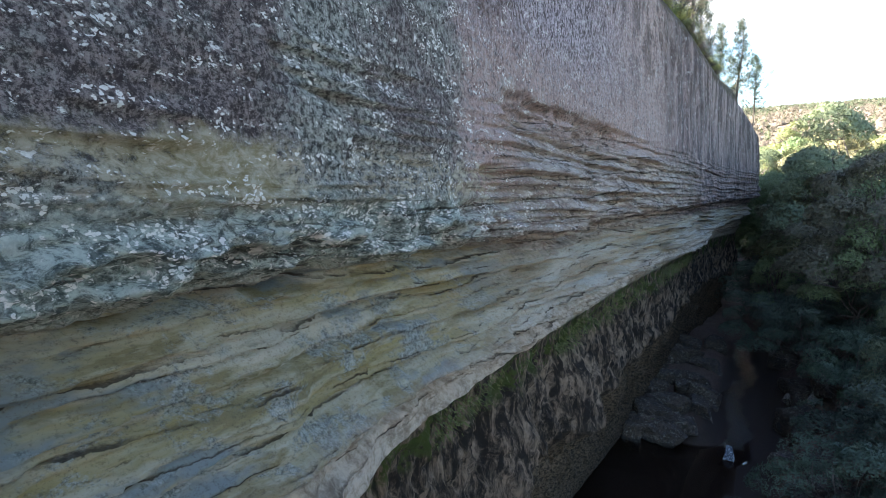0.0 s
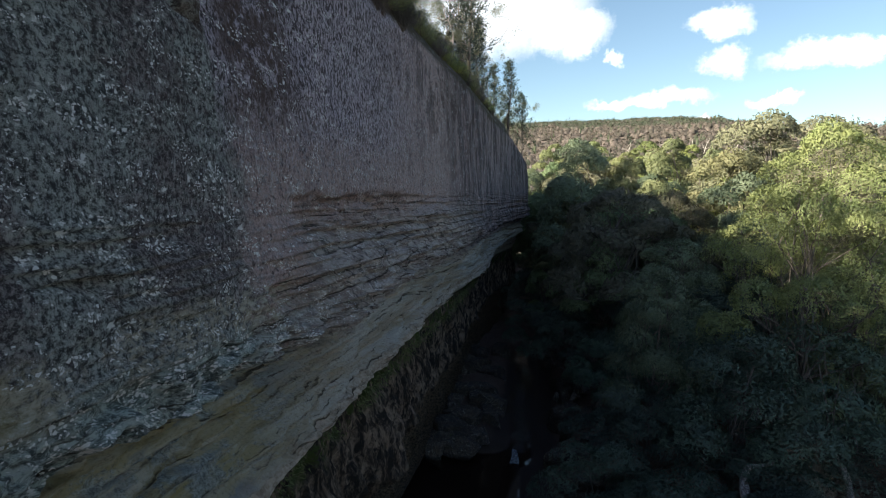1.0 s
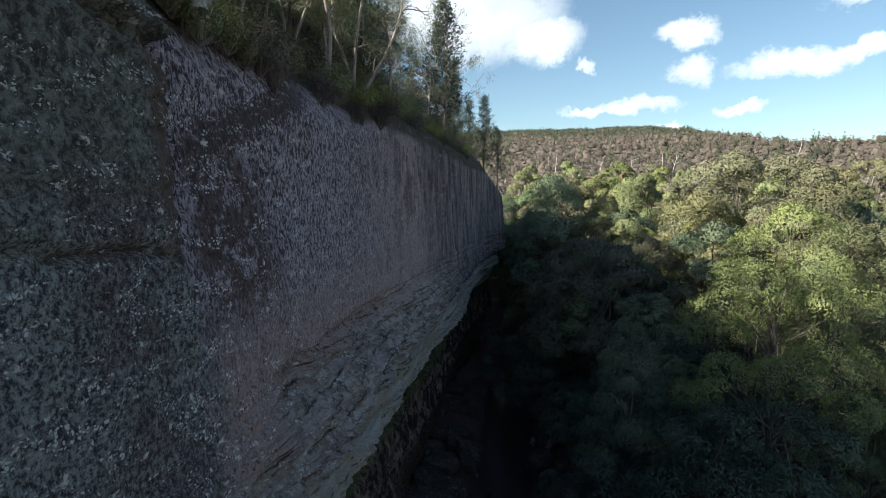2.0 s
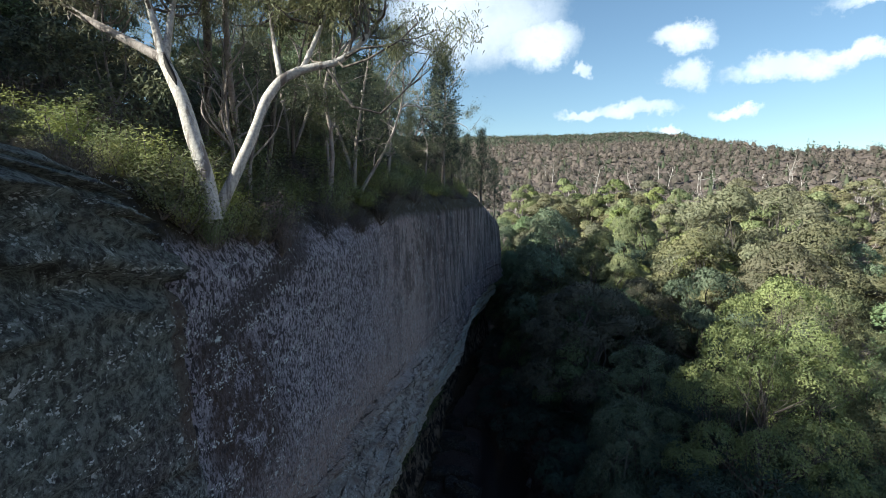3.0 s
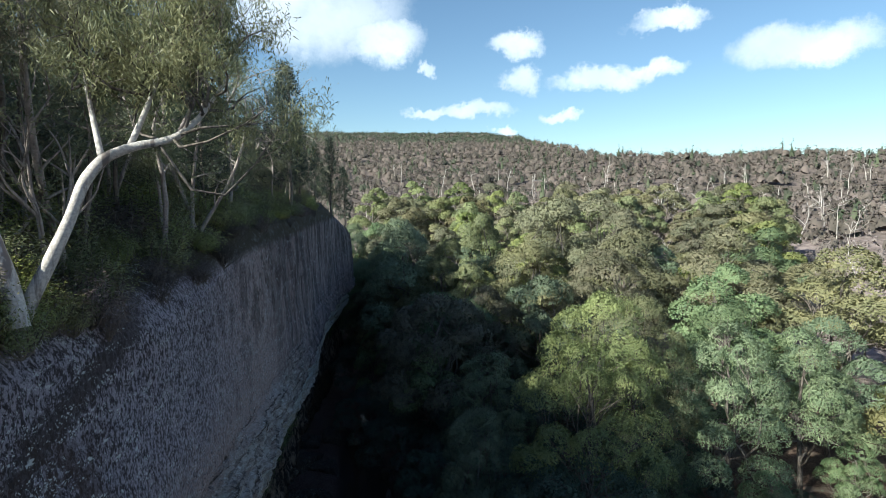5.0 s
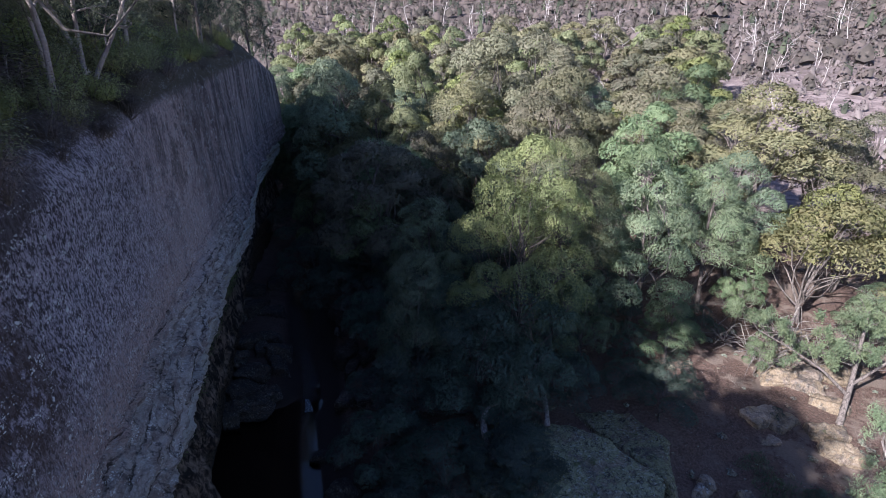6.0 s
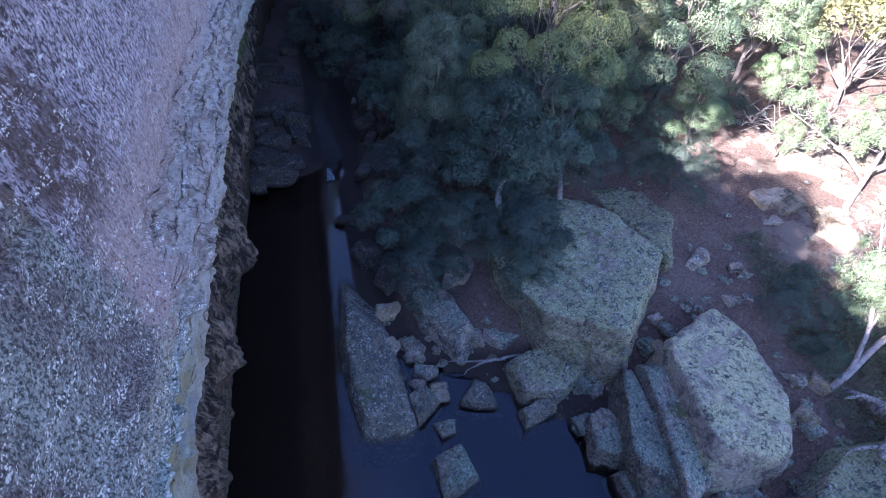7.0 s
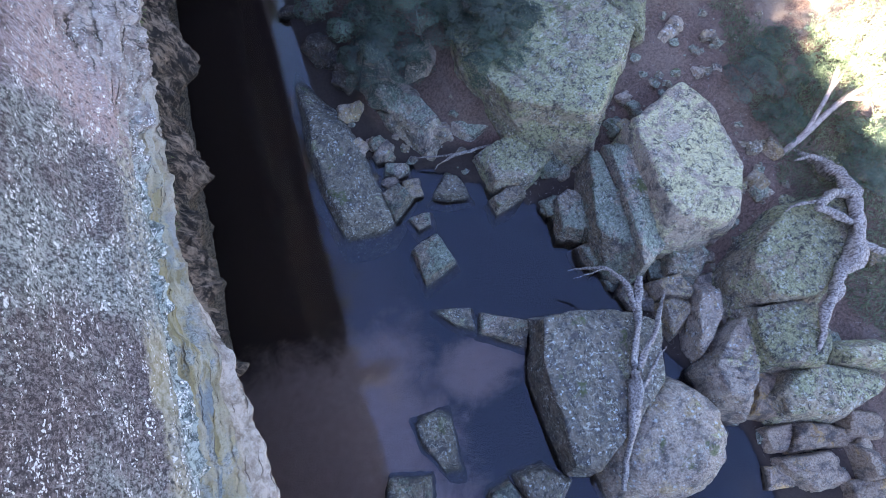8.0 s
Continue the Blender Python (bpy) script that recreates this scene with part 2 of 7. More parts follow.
    mossy = n.mix(n.range(n.noise(n.scaled(p, 1.0, 1.0, 1.8), 5.0, 8, 0.8, 0.6), 0.42, 0.58), (0.055, 0.080, 0.078), (0.50, 0.59, 0.56))
    band = n.math("MULTIPLY", n.math("MULTIPLY", n.range(zz, 14.7, 15.0), n.range(zz, 16.1, 15.6)), n.range(y, 12.0, 8.0))
    col = n.mix(n.math("MULTIPLY", band, 0.75), col, mossy)
    # pale washed stone at the lip, then the hollow below, its shade painted in
    pale = n.mix(n.range(n.math("ADD", n.math("MULTIPLY", mid, 0.5), n.math("MULTIPLY", mott, 0.5)), 0.36, 0.60), (0.22, 0.17, 0.13), (0.58, 0.51, 0.44))
    lip = n.math("MULTIPLY", n.range(zz, 12.7, 12.1), n.range(z, 11.0, 11.25))
    col = n.mix(n.math("MULTIPLY", lip, 0.9), col, pale)
    # two tones paint the recess's shade and the pale highlights on its ribs
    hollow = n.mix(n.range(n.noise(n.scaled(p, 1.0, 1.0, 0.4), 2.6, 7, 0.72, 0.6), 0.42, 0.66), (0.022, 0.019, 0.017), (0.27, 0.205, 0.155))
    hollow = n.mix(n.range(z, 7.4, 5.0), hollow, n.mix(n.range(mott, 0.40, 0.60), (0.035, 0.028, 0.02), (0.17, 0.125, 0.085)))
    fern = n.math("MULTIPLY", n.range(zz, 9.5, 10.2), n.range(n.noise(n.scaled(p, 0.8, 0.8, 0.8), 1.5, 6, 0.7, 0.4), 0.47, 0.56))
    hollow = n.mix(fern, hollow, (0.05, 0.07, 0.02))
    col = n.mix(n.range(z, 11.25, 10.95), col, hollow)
    # dark seams along the beds
    sway = n.math("ADD", z, n.math("ADD", n.math("MULTIPLY", n.noise(n.scaled(p, 0.12, 0.12, 0.25), 1.0, 3, 0.5), 1.4), n.math("MULTIPLY", mott, 0.10)))
    seam = n.math("MULTIPLY", n.range(n.math("FRACT", n.math("MULTIPLY", sway, 1.75)), 0.10, 0.02), n.range(n.noise(n.scaled(p, 0.6, 0.6, 3.0), 1.0, 4, 0.6), 0.42, 0.56))
    seam2 = n.math("MULTIPLY", n.range(n.math("FRACT", n.math("MULTIPLY", sway, 4.6)), 0.13, 0.03), n.range(n.noise(n.scaled(p, 0.9, 0.9, 6.0), 1.0, 4, 0.6), 0.50, 0.62))
    inbeds = n.math("MULTIPLY", n.range(z, 11.3, 11.8), n.range(n.math("ADD", z, n.math("MULTIPLY", n.range(yy, 8.0, 11.0, 1.0, 0.0), 2.0)), 18.4, 17.4))
    gap = n.math("MULTIPLY", n.math("MAXIMUM", seam, seam2), inbeds)
    col = n.mix(n.math("MULTIPLY", gap, 0.85), col, (0.028, 0.022, 0.018))
    # soil and litter on top
    col = n.mix(n.math("MULTIPLY", n.range(n.math("ADD", z, n.math("MULTIPLY", mid, 0.6)), 24.3, 24.8), n.range(y, 7.2, 7.9)), col, n.mix(fine, (0.030, 0.026, 0.018), (0.11, 0.088, 0.060)))
    # white lichen crusts of ragged outline, in drifts along the beds
    bent = n.add("ShaderNodeVectorMath", {"operation": "MULTIPLY_ADD"}, i0=n.add("ShaderNodeTexNoise", None, Vector=p, Scale=16.0, Detail=5.0).outputs["Color"], i1=(0.13, 0.13, 0.13), i2=p).outputs[0]
    drift = n.math("ADD", n.range(n.noise(n.scaled(p, 0.7, 0.7, 2.2), 1.6, 7, 0.75, 0.3), 0.46, 0.62), n.math("MULTIPLY", band, n.range(mid, 0.42, 0.58, 0.0, 0.7)))
    speck = n.range(n.math("ADD", n.spots(n.scaled(bent, 1.0, 1.0, 1.5), 13.0), n.math("MULTIPLY", n.math("SUBTRACT", 1.0, drift), 0.22)), 0.44, 0.34)
    dots = n.range(n.math("ADD", n.spots(n.scaled(bent, 1, 1, 1.5), 1.7), n.math("MULTIPLY", mott, 0.75)), 0.52, 0.46)
    pepper = n.range(n.spots(n.scaled(bent, 1.0, 1.0, 1.4), 7.0), 0.24, 0.17)
    white = n.math("MAXIMUM", n.math("MAXIMUM", n.math("MULTIPLY", speck, n.range(drift, 0.1, 0.7, 0.06, 1.0)), n.math("MULTIPLY", pepper, n.range(mott, 0.50, 0.60, 0.0, 0.55))), n.math("MULTIPLY", dots, n.range(mid, 0.44, 0.56)))
    white = n.math("MULTIPLY", white, n.math("MULTIPLY", n.range(z, 14.7, 15.1), n.range(z, 25.5, 22.0, 0.6, 1.0)))
    white = n.math("MULTIPLY", white, n.range(yy, 18.0, 9.0, 0.45, 1.0))
    col = n.mix(n.math("MULTIPLY", white, n.range(grit, 0.30, 0.5, 0.7, 1.0)), col, (0.80, 0.81, 0.80))
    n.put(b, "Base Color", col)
    h = n.math("ADD", n.math("MULTIPLY", salt, 0.8), n.math("ADD", n.math("MULTIPLY", mid, 0.6), n.math("ADD", n.math("MULTIPLY", mott, 0.5), n.math("MULTIPLY", n.math("MULTIPLY", beds, n.range(z, 18.5, 17.0)), 1.0))))
    h = n.math("SUBTRACT", h, n.math("MULTIPLY", gap, 1.2))
    bump(n, b, h, 1.0, 0.14)
    return m


def boulder_material(name, lo, hi, coat=0.68, crust=((0.11, 0.13, 0.085), (0.36, 0.40, 0.29)), spots=0.5, tanned=0.60, flecked=0.56, crusty=1.0):
    """Sandstone: bare rock from lo to hi, a lichen coat (the lower, the more of it), pale spots, tan washes and dark flecks in the coat, crusty: how thick black and pale crusts stand."""
    m, n, b = material(name, 0.93, 0.2)
    p, x, y, z = place(n)
    own = n.add("ShaderNodeTexCoord").outputs["Object"]
    rnd = n.add("ShaderNodeObjectInfo").outputs["Random"]
    fine = n.noise(p, 11.0, 7, 0.75)
    grit = n.noise(p, 38.0, 4, 0.75)
    mid = n.noise(p, 1.3, 6, 0.68, 0.4)
    mott = n.noise(p, 4.5, 7, 0.72, 0.5)
    grain = n.noise(n.scaled(own, 1.0, 0.18, 1.0), 5.0, 6, 0.7, 0.3)
    salt = n.math("ADD", n.math("MULTIPLY", fine, 0.7), n.math("MULTIPLY", grit, 0.3))
    coarse = n.noise(n.scaled(p, 1.0, 1.0, 1.4), 0.55, 7, 0.7, 0.6)
    base = n.mix(n.range(n.math("ADD", n.math("MULTIPLY", salt, 0.6), n.math("MULTIPLY", grain, 0.4)), 0.38, 0.60), lo, hi)
    tan = n.mix(n.range(salt, 0.38, 0.6), (0.20, 0.145, 0.105), (0.52, 0.42, 0.33))
    base = n.mix(n.math("MULTIPLY", n.range(n.math("ADD", mid, n.math("MULTIPLY", rnd, 0.2)), tanned, tanned + 0.12), 0.85), base, tan)
    stain = n.range(n.noise(n.scaled(p, 1.0, 1.0, 0.5), 1.7, 6, 0.7, 0.5), 0.48, 0.62)
    base = n.mix(n.math("MULTIPLY", stain, 0.7), base, n.mix(salt, (0.03, 0.028, 0.03), (0.13, 0.12, 0.12)))
    up = n.add("ShaderNodeSeparateXYZ", None, i0=n.add("ShaderNodeNewGeometry").outputs["Normal"]).outputs[2]
    lichen = n.mix(n.range(salt, 0.38, 0.60), *crust)
    lichen = n.mix(n.range(n.noise(p, 2.8, 8, 0.78, 1.0), flecked, flecked + 0.05), lichen, (0.05, 0.05, 0.042))
    style = n.math("FRACT", n.math("MULTIPLY", rnd, 5.3))
    reach = n.math("ADD", coarse, n.math("ADD", n.math("MULTIPLY", n.math("SUBTRACT", mott, 0.5), 0.35), n.math("MULTIPLY", n.range(up, 0.1, 0.9), 0.10)))
    where = n.range(n.math("ADD", reach, n.math("MULTIPLY", style, 0.08)), coat, coat + 0.05)
    col = n.mix(n.math("MULTIPLY", where, 0.9), base, lichen)
    bent = n.add("ShaderNodeVectorMath", {"operation": "MULTIPLY_ADD"}, i0=n.add("ShaderNodeTexNoise", None, Vector=p, Scale=9.0, Detail=5.0).outputs["Color"], i1=(0.22, 0.22, 0.22), i2=p).outputs[0]
    spot = n.math("MULTIPLY", n.range(n.spots(bent, 4.2), 0.30, 0.20), n.range(mid, 0.54, 0.44))
    col = n.mix(n.math("MULTIPLY", spot, spots), col, (0.58, 0.61, 0.56))
    speck = n.range(n.spots(bent, 13.0), 0.24, 0.14)
    col = n.mix(n.math("MULTIPLY", speck, spots * 0.6), col, (0.60, 0.62, 0.58))
    black = n.math("MULTIPLY", n.range(n.noise(p, 4.2, 8, 0.78, 0.9), 0.54, 0.58), n.range(n.noise(p, 1.1, 4, 0.6), 0.36, 0.56, 0.25, 0.85))
    col = n.mix(n.math("MULTIPLY", black, crusty), col, (0.042, 0.041, 0.037))
    soot = n.math("MULTIPLY", n.range(n.noise(p, 1.9, 8, 0.75, 0.8), 0.50, 0.62), n.range(rnd, 0.0, 1.0, 0.35, 0.75))
    col = n.mix(n.math("MULTIPLY", soot, crusty), col, n.mix(salt, (0.035, 0.035, 0.033), (0.15, 0.15, 0.14)))
    fleck = n.math("MULTIPLY", n.range(n.noise(n.scaled(p, 1.2, 1.2, 1.2), 5.5, 8, 0.80, 0.7), 0.54, 0.58), n.range(n.noise(p, 0.9, 4, 0.6), 0.38, 0.58, 0.15, 0.8))
    col = n.mix(n.math("MULTIPLY", fleck, crusty), col, (0.60, 0.58, 0.47))
    moss = n.math("MULTIPLY", n.range(up, 0.2, 0.7), n.range(n.noise(p, 0.7, 6, 0.7), 0.60, 0.68))
    col = n.mix(n.math("MULTIPLY", moss, 0.7), col, n.mix(salt, (0.03, 0.05, 0.015), (0.15, 0.18, 0.05)))
    col = n.add("ShaderNodeHueSaturation", None, Color=col, Value=n.range(n.math("FRACT", n.math("MULTIPLY", rnd, 9.7)), 0, 1, 0.75, 1.12), Saturation=1.0).outputs[0]
    wet = n.range(n.math("ADD", z, n.math("MULTIPLY", mott, 0.4)), 0.50, 0.28)
    col = n.mix(n.math("MULTIPLY", wet, 0.75), col, (0.035, 0.03, 0.026))
    n.put(b, "Base Color", col)
    bump(n, b, n.math("ADD", n.math("MULTIPLY", salt, 0.8), n.math("ADD", n.math("MULTIPLY", mid, 0.8), n.math("ADD", n.math("MULTIPLY", mott, 0.6), n.math("MULTIPLY", grain, 0.4)))), 1.0, 0.16)
    return m


def ground_material():
    m, n, b = material("gorge_ground", 0.95, 0.15)
    p, x, y, z = place(n)
    fine = n.noise(p, 7.0, 7, 0.75)
    grit = n.noise(p, 30.0, 4, 0.7)
    mid = n.noise(p, 0.45, 5, 0.6, 0.3)
    earth = n.mix(n.range(fine, 0.32, 0.64), (0.065, 0.043, 0.034), (0.19, 0.125, 0.095))
    earth = n.mix(n.range(grit, 0.55, 0.68), earth, (0.30, 0.24, 0.19))
    sand = n.mix(fine, (0.14, 0.10, 0.075), (0.33, 0.26, 0.205))
    bare = n.math("MULTIPLY", n.range(mid, 0.50, 0.58), n.range(x, 22.0, 27.0, 0.25, 1.0))
    col = n.mix(bare, earth, sand)
    silt = n.noise(p, 0.5, 6, 0.65, 0.4)
    shoal = n.math("MULTIPLY", n.range(n.math("ADD", y, n.math("MULTIPLY", silt, 5.0)), 11.0, 8.0), n.range(n.math("ADD", x, n.math("MULTIPLY", silt, 6.0)), 5.0, 2.0))
    away = n.add("ShaderNodeVectorMath", {"operation": "DISTANCE"}, i0=n.scaled(p, 0.7, 1.0, 0.0), i1=(2.4, 3.6, 0.0)).outputs["Value"]
    shoal = n.math("MAXIMUM", shoal, n.range(n.math("ADD", away, n.math("MULTIPLY", silt, 2.0)), 3.0, 2.0, 0.0, 0.9))
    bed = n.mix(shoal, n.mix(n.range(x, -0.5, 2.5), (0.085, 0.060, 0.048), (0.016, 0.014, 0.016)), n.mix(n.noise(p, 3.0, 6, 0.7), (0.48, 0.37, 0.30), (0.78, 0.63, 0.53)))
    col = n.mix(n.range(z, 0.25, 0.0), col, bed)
    col = n.mix(n.math("MULTIPLY", n.range(n.math("ADD", z, n.math("MULTIPLY", silt, 0.5)), 1.2, 0.7), n.range(z, -0.05, 0.15)), col, n.mix(fine, (0.030, 0.023, 0.019), (0.10, 0.075, 0.06)))
    dist = n.math("SQRT", n.math("ADD", n.math("MULTIPLY", x, x), n.math("MULTIPLY", y, y)))
    blot = n.noise(p, 0.12, 8, 0.75)
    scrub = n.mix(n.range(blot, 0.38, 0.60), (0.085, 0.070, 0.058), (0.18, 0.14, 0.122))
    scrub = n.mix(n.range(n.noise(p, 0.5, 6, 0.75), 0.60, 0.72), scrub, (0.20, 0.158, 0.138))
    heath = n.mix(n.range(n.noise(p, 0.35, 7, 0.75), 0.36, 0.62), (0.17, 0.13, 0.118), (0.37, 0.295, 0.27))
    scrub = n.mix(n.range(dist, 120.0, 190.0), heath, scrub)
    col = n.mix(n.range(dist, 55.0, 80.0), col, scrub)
    plateau = n.mix(fine, (0.05, 0.045, 0.03), (0.17, 0.14, 0.09))
    col = n.mix(n.math("MULTIPLY", n.range(z, 20.0, 24.0), n.range(x, -4.0, -8.0)), col, plateau)
    n.put(b, "Base Color", col)
    bump(n, b, n.math("ADD", fine, n.math("ADD", mid, n.math("MULTIPLY", grit, 0.4))), 0.8, 0.15)
    return m


def water_material(name, ripple, scale, rough):
    m = bpy.data.materials.new(name)
    m.use_nodes = True
    n = Nodes(m.node_tree)
    p = place(n)[0]
    nb = n.add("ShaderNodeBump", None, Strength=ripple, Distance=0.05, Height=n.noise(p, scale, 4)).outputs[0]
    clear = n.add("ShaderNodeBsdfTransparent", None, Color=(0.78, 0.70, 0.63))
    shine = n.add("ShaderNodeBsdfGlossy", None, Color=(1.0, 1.0, 1.0), Roughness=rough, Normal=nb)
    fres = n.add("ShaderNodeFresnel", None, IOR=1.5, Normal=nb)
    mixer = n.add("ShaderNodeMixShader", None, i0=fres, i1=clear.outputs[0], i2=shine.outputs[0])
    n.add("ShaderNodeOutputMaterial", None, Surface=mixer)
    return m


def leaf_material(name, dark, light, vary=0.2, sheer=0.25, patch=0.7, gloss=0.55, blade=0.6):
    """Leaves: each blade, each bough (patch: boughs per metre) and each tree has a tone of its own."""
    m = bpy.data.materials.new(name)
    m.use_nodes = True
    n = Nodes(m.node_tree)
    g = n.add("ShaderNodeNewGeometry")
    rnd = n.add("ShaderNodeObjectInfo").outputs["Random"]
    isl = g.outputs["Random Per Island"]
    bough = n.noise(g.outputs["Position"], patch, 3, 0.6)
    col = n.mix(n.math("ADD", n.math("MULTIPLY", isl, blade), n.range(bough, 0.35, 0.65, 0.0, 1.0 - blade)), dark, light)
    hsv = n.add("ShaderNodeHueSaturation", None, Color=col, Hue=n.math("ADD", n.range(rnd, 0.0, 1.0, 0.5 - 0.015, 0.5 + 0.012), n.range(bough, 0.3, 0.7, 0.008, -0.008)),
                Saturation=n.range(n.math("FRACT", n.math("MULTIPLY", rnd, 7.3)), 0, 1, 0.75, 1.05),
                Value=n.range(n.math("FRACT", n.math("MULTIPLY", rnd, 3.7)), 0, 1, 1 - vary, 1 + vary)).outputs[0]
    b = n.add("ShaderNodeBsdfPrincipled", None, Base_Color=hsv, Roughness=gloss, Specular_IOR_Level=0.25)
    t = n.add("ShaderNodeBsdfTranslucent", None, Color=hsv)
    mx = n.add("ShaderNodeMixShader", None, i0=sheer, i1=b.outputs[0], i2=t.outputs[0])
    n.add("ShaderNodeOutputMaterial", None, Surface=mx)
    return m


def bark_material(name, pale, dark, scale=3.0, edge=(0.45, 0.62)):
    m, n, b = material(name, 0.85, 0.25)
    p = place(n)[0]
    streak = n.noise(n.scaled(p, 3.0, 3.0, 0.5), scale, 5, 0.65, 0.4)
    fine = n.noise(p, 18.0, 4, 0.6)
    col = n.mix(n.range(streak, *edge), pale, dark)
    col = n.mix(n.math("MULTIPLY", n.range(fine, 0.40, 0.62), 0.4), col, dark)
    n.put(b, "Base Color", col)
    bump(n, b, n.math("ADD", streak, fine), 0.4, 0.03)
    return m


ROCK = cliff_material()
BOULDER = boulder_material("lichened_boulder", (0.125, 0.098, 0.066), (0.415, 0.336, 0.225), 0.61)
GREEN_BOULDER = boulder_material("green_lichened_boulder", (0.145, 0.118, 0.078), (0.435, 0.354, 0.234), 0.56, ((0.158, 0.162, 0.078), (0.448, 0.438, 0.234)), 0.5, 0.66, 0.53)
DARK_BOULDER = boulder_material("dark_spotted_boulder", (0.085, 0.072, 0.053), (0.310, 0.264, 0.193), 0.72, ((0.185, 0.180, 0.096), (0.474, 0.456, 0.266)), 0.95, 0.72)
LILAC_BOULDER = boulder_material("smooth_lilac_boulder", (0.251, 0.198, 0.147), (0.514, 0.414, 0.303), 0.60, ((0.264, 0.252, 0.129), (0.659, 0.612, 0.358)), 0.2, 0.70, 0.53, crusty=0.75)
TAN_BOULDER = boulder_material("tan_grey_boulder", (0.196, 0.142, 0.079), (0.559, 0.414, 0.231), 0.72, ((0.237, 0.222, 0.106), (0.629, 0.564, 0.282)), 0.7, 0.46, crusty=0.65)
FLAG_ROCK = boulder_material("tan_flagstone", (0.324, 0.196, 0.079), (0.767, 0.490, 0.204), 0.80, ((0.296, 0.233, 0.101), (0.619, 0.490, 0.215)), 0.2, 0.40, crusty=0.25)
SLOPE_ROCK = boulder_material("pale_slope_rock", (0.190, 0.139, 0.090), (0.456, 0.353, 0.231), 0.78, ((0.190, 0.168, 0.103), (0.398, 0.353, 0.231)), 0.2, 0.55, crusty=0.3)
# darker than the other rock materials
SHELF_ROCK = boulder_material("dark_shelf_rock", (0.038, 0.030, 0.024), (0.162, 0.125, 0.095), 0.85, ((0.065, 0.060, 0.045), (0.173, 0.160, 0.108)), 0.15, 0.75, 0.6, 0.5)
GROUND = ground_material()
WATER = water_material("still_water", 0.05, 3.0, 0.02)
RIFFLE = water_material("running_water", 1.0, 7.0, 0.10)
LEAF_BRIGHT = leaf_material("bright_gum_leaves", (0.132, 0.156, 0.057), (0.329, 0.349, 0.129))
LEAF_OLIVE = leaf_material("olive_gum_leaves", (0.117, 0.117, 0.063), (0.286, 0.266, 0.143))
LEAF_BLUE = leaf_material("blue_grey_gum_leaves", (0.096, 0.138, 0.074), (0.262, 0.322, 0.168))
LEAF_TEA = leaf_material("tea_tree_leaves", (0.045, 0.074, 0.052), (0.140, 0.192, 0.132), 0.2, 0.25, 0.7, 0.55, 0.45)
LEAF_DARK = leaf_material("cypress_needles", (0.020, 0.034, 0.026), (0.060, 0.080, 0.056))
LEAF_YELLOW = leaf_material("wattle_leaves", (0.160, 0.168, 0.045), (0.370, 0.355, 0.105))
LEAF_SHRUB = leaf_material("heath_leaves", (0.14, 0.165, 0.048), (0.38, 0.39, 0.13), 0.3)
LEAF_DROOP = leaf_material("drooping_gum_leaves", (0.075, 0.085, 0.042), (0.360, 0.345, 0.195), 0.2, 0.34, 0.9, 0.48)
LEAF_BACK = leaf_material("shaded_gum_leaves", (0.081, 0.096, 0.055), (0.260, 0.267, 0.159), 0.2, 0.3)
LEAF_FERN = leaf_material("damp_ferns", (0.06, 0.09, 0.025), (0.17, 0.22, 0.07))
LEAF_SCRUB = leaf_material("dry_hill_scrub", (0.072, 0.060, 0.048), (0.183, 0.140, 0.119), 0.2, 0.2, 0.16, 0.7, 0.12)
LEAF_HEATH = leaf_material("near_hill_heath", (0.132, 0.103, 0.089), (0.324, 0.250, 0.218), 0.2, 0.2, 0.30, 0.7, 0.35)
LEAF_HILL = leaf_material("hill_trees", (0.040, 0.054, 0.032), (0.115, 0.130, 0.075), 0.2, 0.2, 0.10, 0.7, 0.3)
BARK_WHITE = bark_material("white_gum_bark", (0.60, 0.545, 0.50), (0.20, 0.165, 0.15), 1.6, (0.50, 0.64))
BARK_PINK = bark_material("pinkish_gum_bark", (0.40, 0.34, 0.31), (0.15, 0.12, 0.11), 2.0, (0.46, 0.66))
BARK_GREY = bark_material("grey_bark", (0.22, 0.185, 0.16), (0.07, 0.058, 0.05))
DEAD_WOOD = bark_material("bleached_dead_wood", (0.37, 0.33, 0.285), (0.10, 0.082, 0.070), 4.0, (0.40, 0.62))


# ---- mesh helpers ----
def hash3(ix, iy, iz):
    h = (ix * 374761393 + iy * 668265263 + iz * 2147483647 + 1442695041) & 0xFFFFFFFF
    h = ((h ^ (h >> 13)) * 1274126177) & 0xFFFFFFFF
    return ((h ^ (h >> 16)) & 0xFFFF) / 65535.0


def vnoise(x, y, z):
    """Smooth value noise from 0 to 1 on arrays."""
    x, y, z = np.broadcast_arrays(np.asarray(x, float), np.asarray(y, float), np.asarray(z, float))
    fx, fy, fz = np.floor(x), np.floor(y), np.floor(z)
    ix, iy, iz = fx.astype(np.int64), fy.astype(np.int64), fz.astype(np.int64)
    ux, uy, uz = x - fx, y - fy, z - fz
    ux, uy, uz = (u * u * (3 - 2 * u) for u in (ux, uy, uz))
    total = 0
    for a in (0, 1):
        for c in (0, 1):
            for d in (0, 1):
                wgt = (ux if a else 1 - ux) * (uy if c else 1 - uy) * (uz if d else 1 - uz)
                total = total + wgt * hash3(ix + a, iy + c, iz + d)
    return total


def fbm(x, y, z, octaves=4, gain=0.5):
    total, amp, norm = 0, 1.0, 0
    for k in range(octaves):
        f = 2.03 ** k
        total = total + amp * (vnoise(x * f + 17.1 * k, y * f - 9.7 * k, z * f + 5.3 * k) - 0.5)
        norm += amp
        amp *= gain
    return total / norm


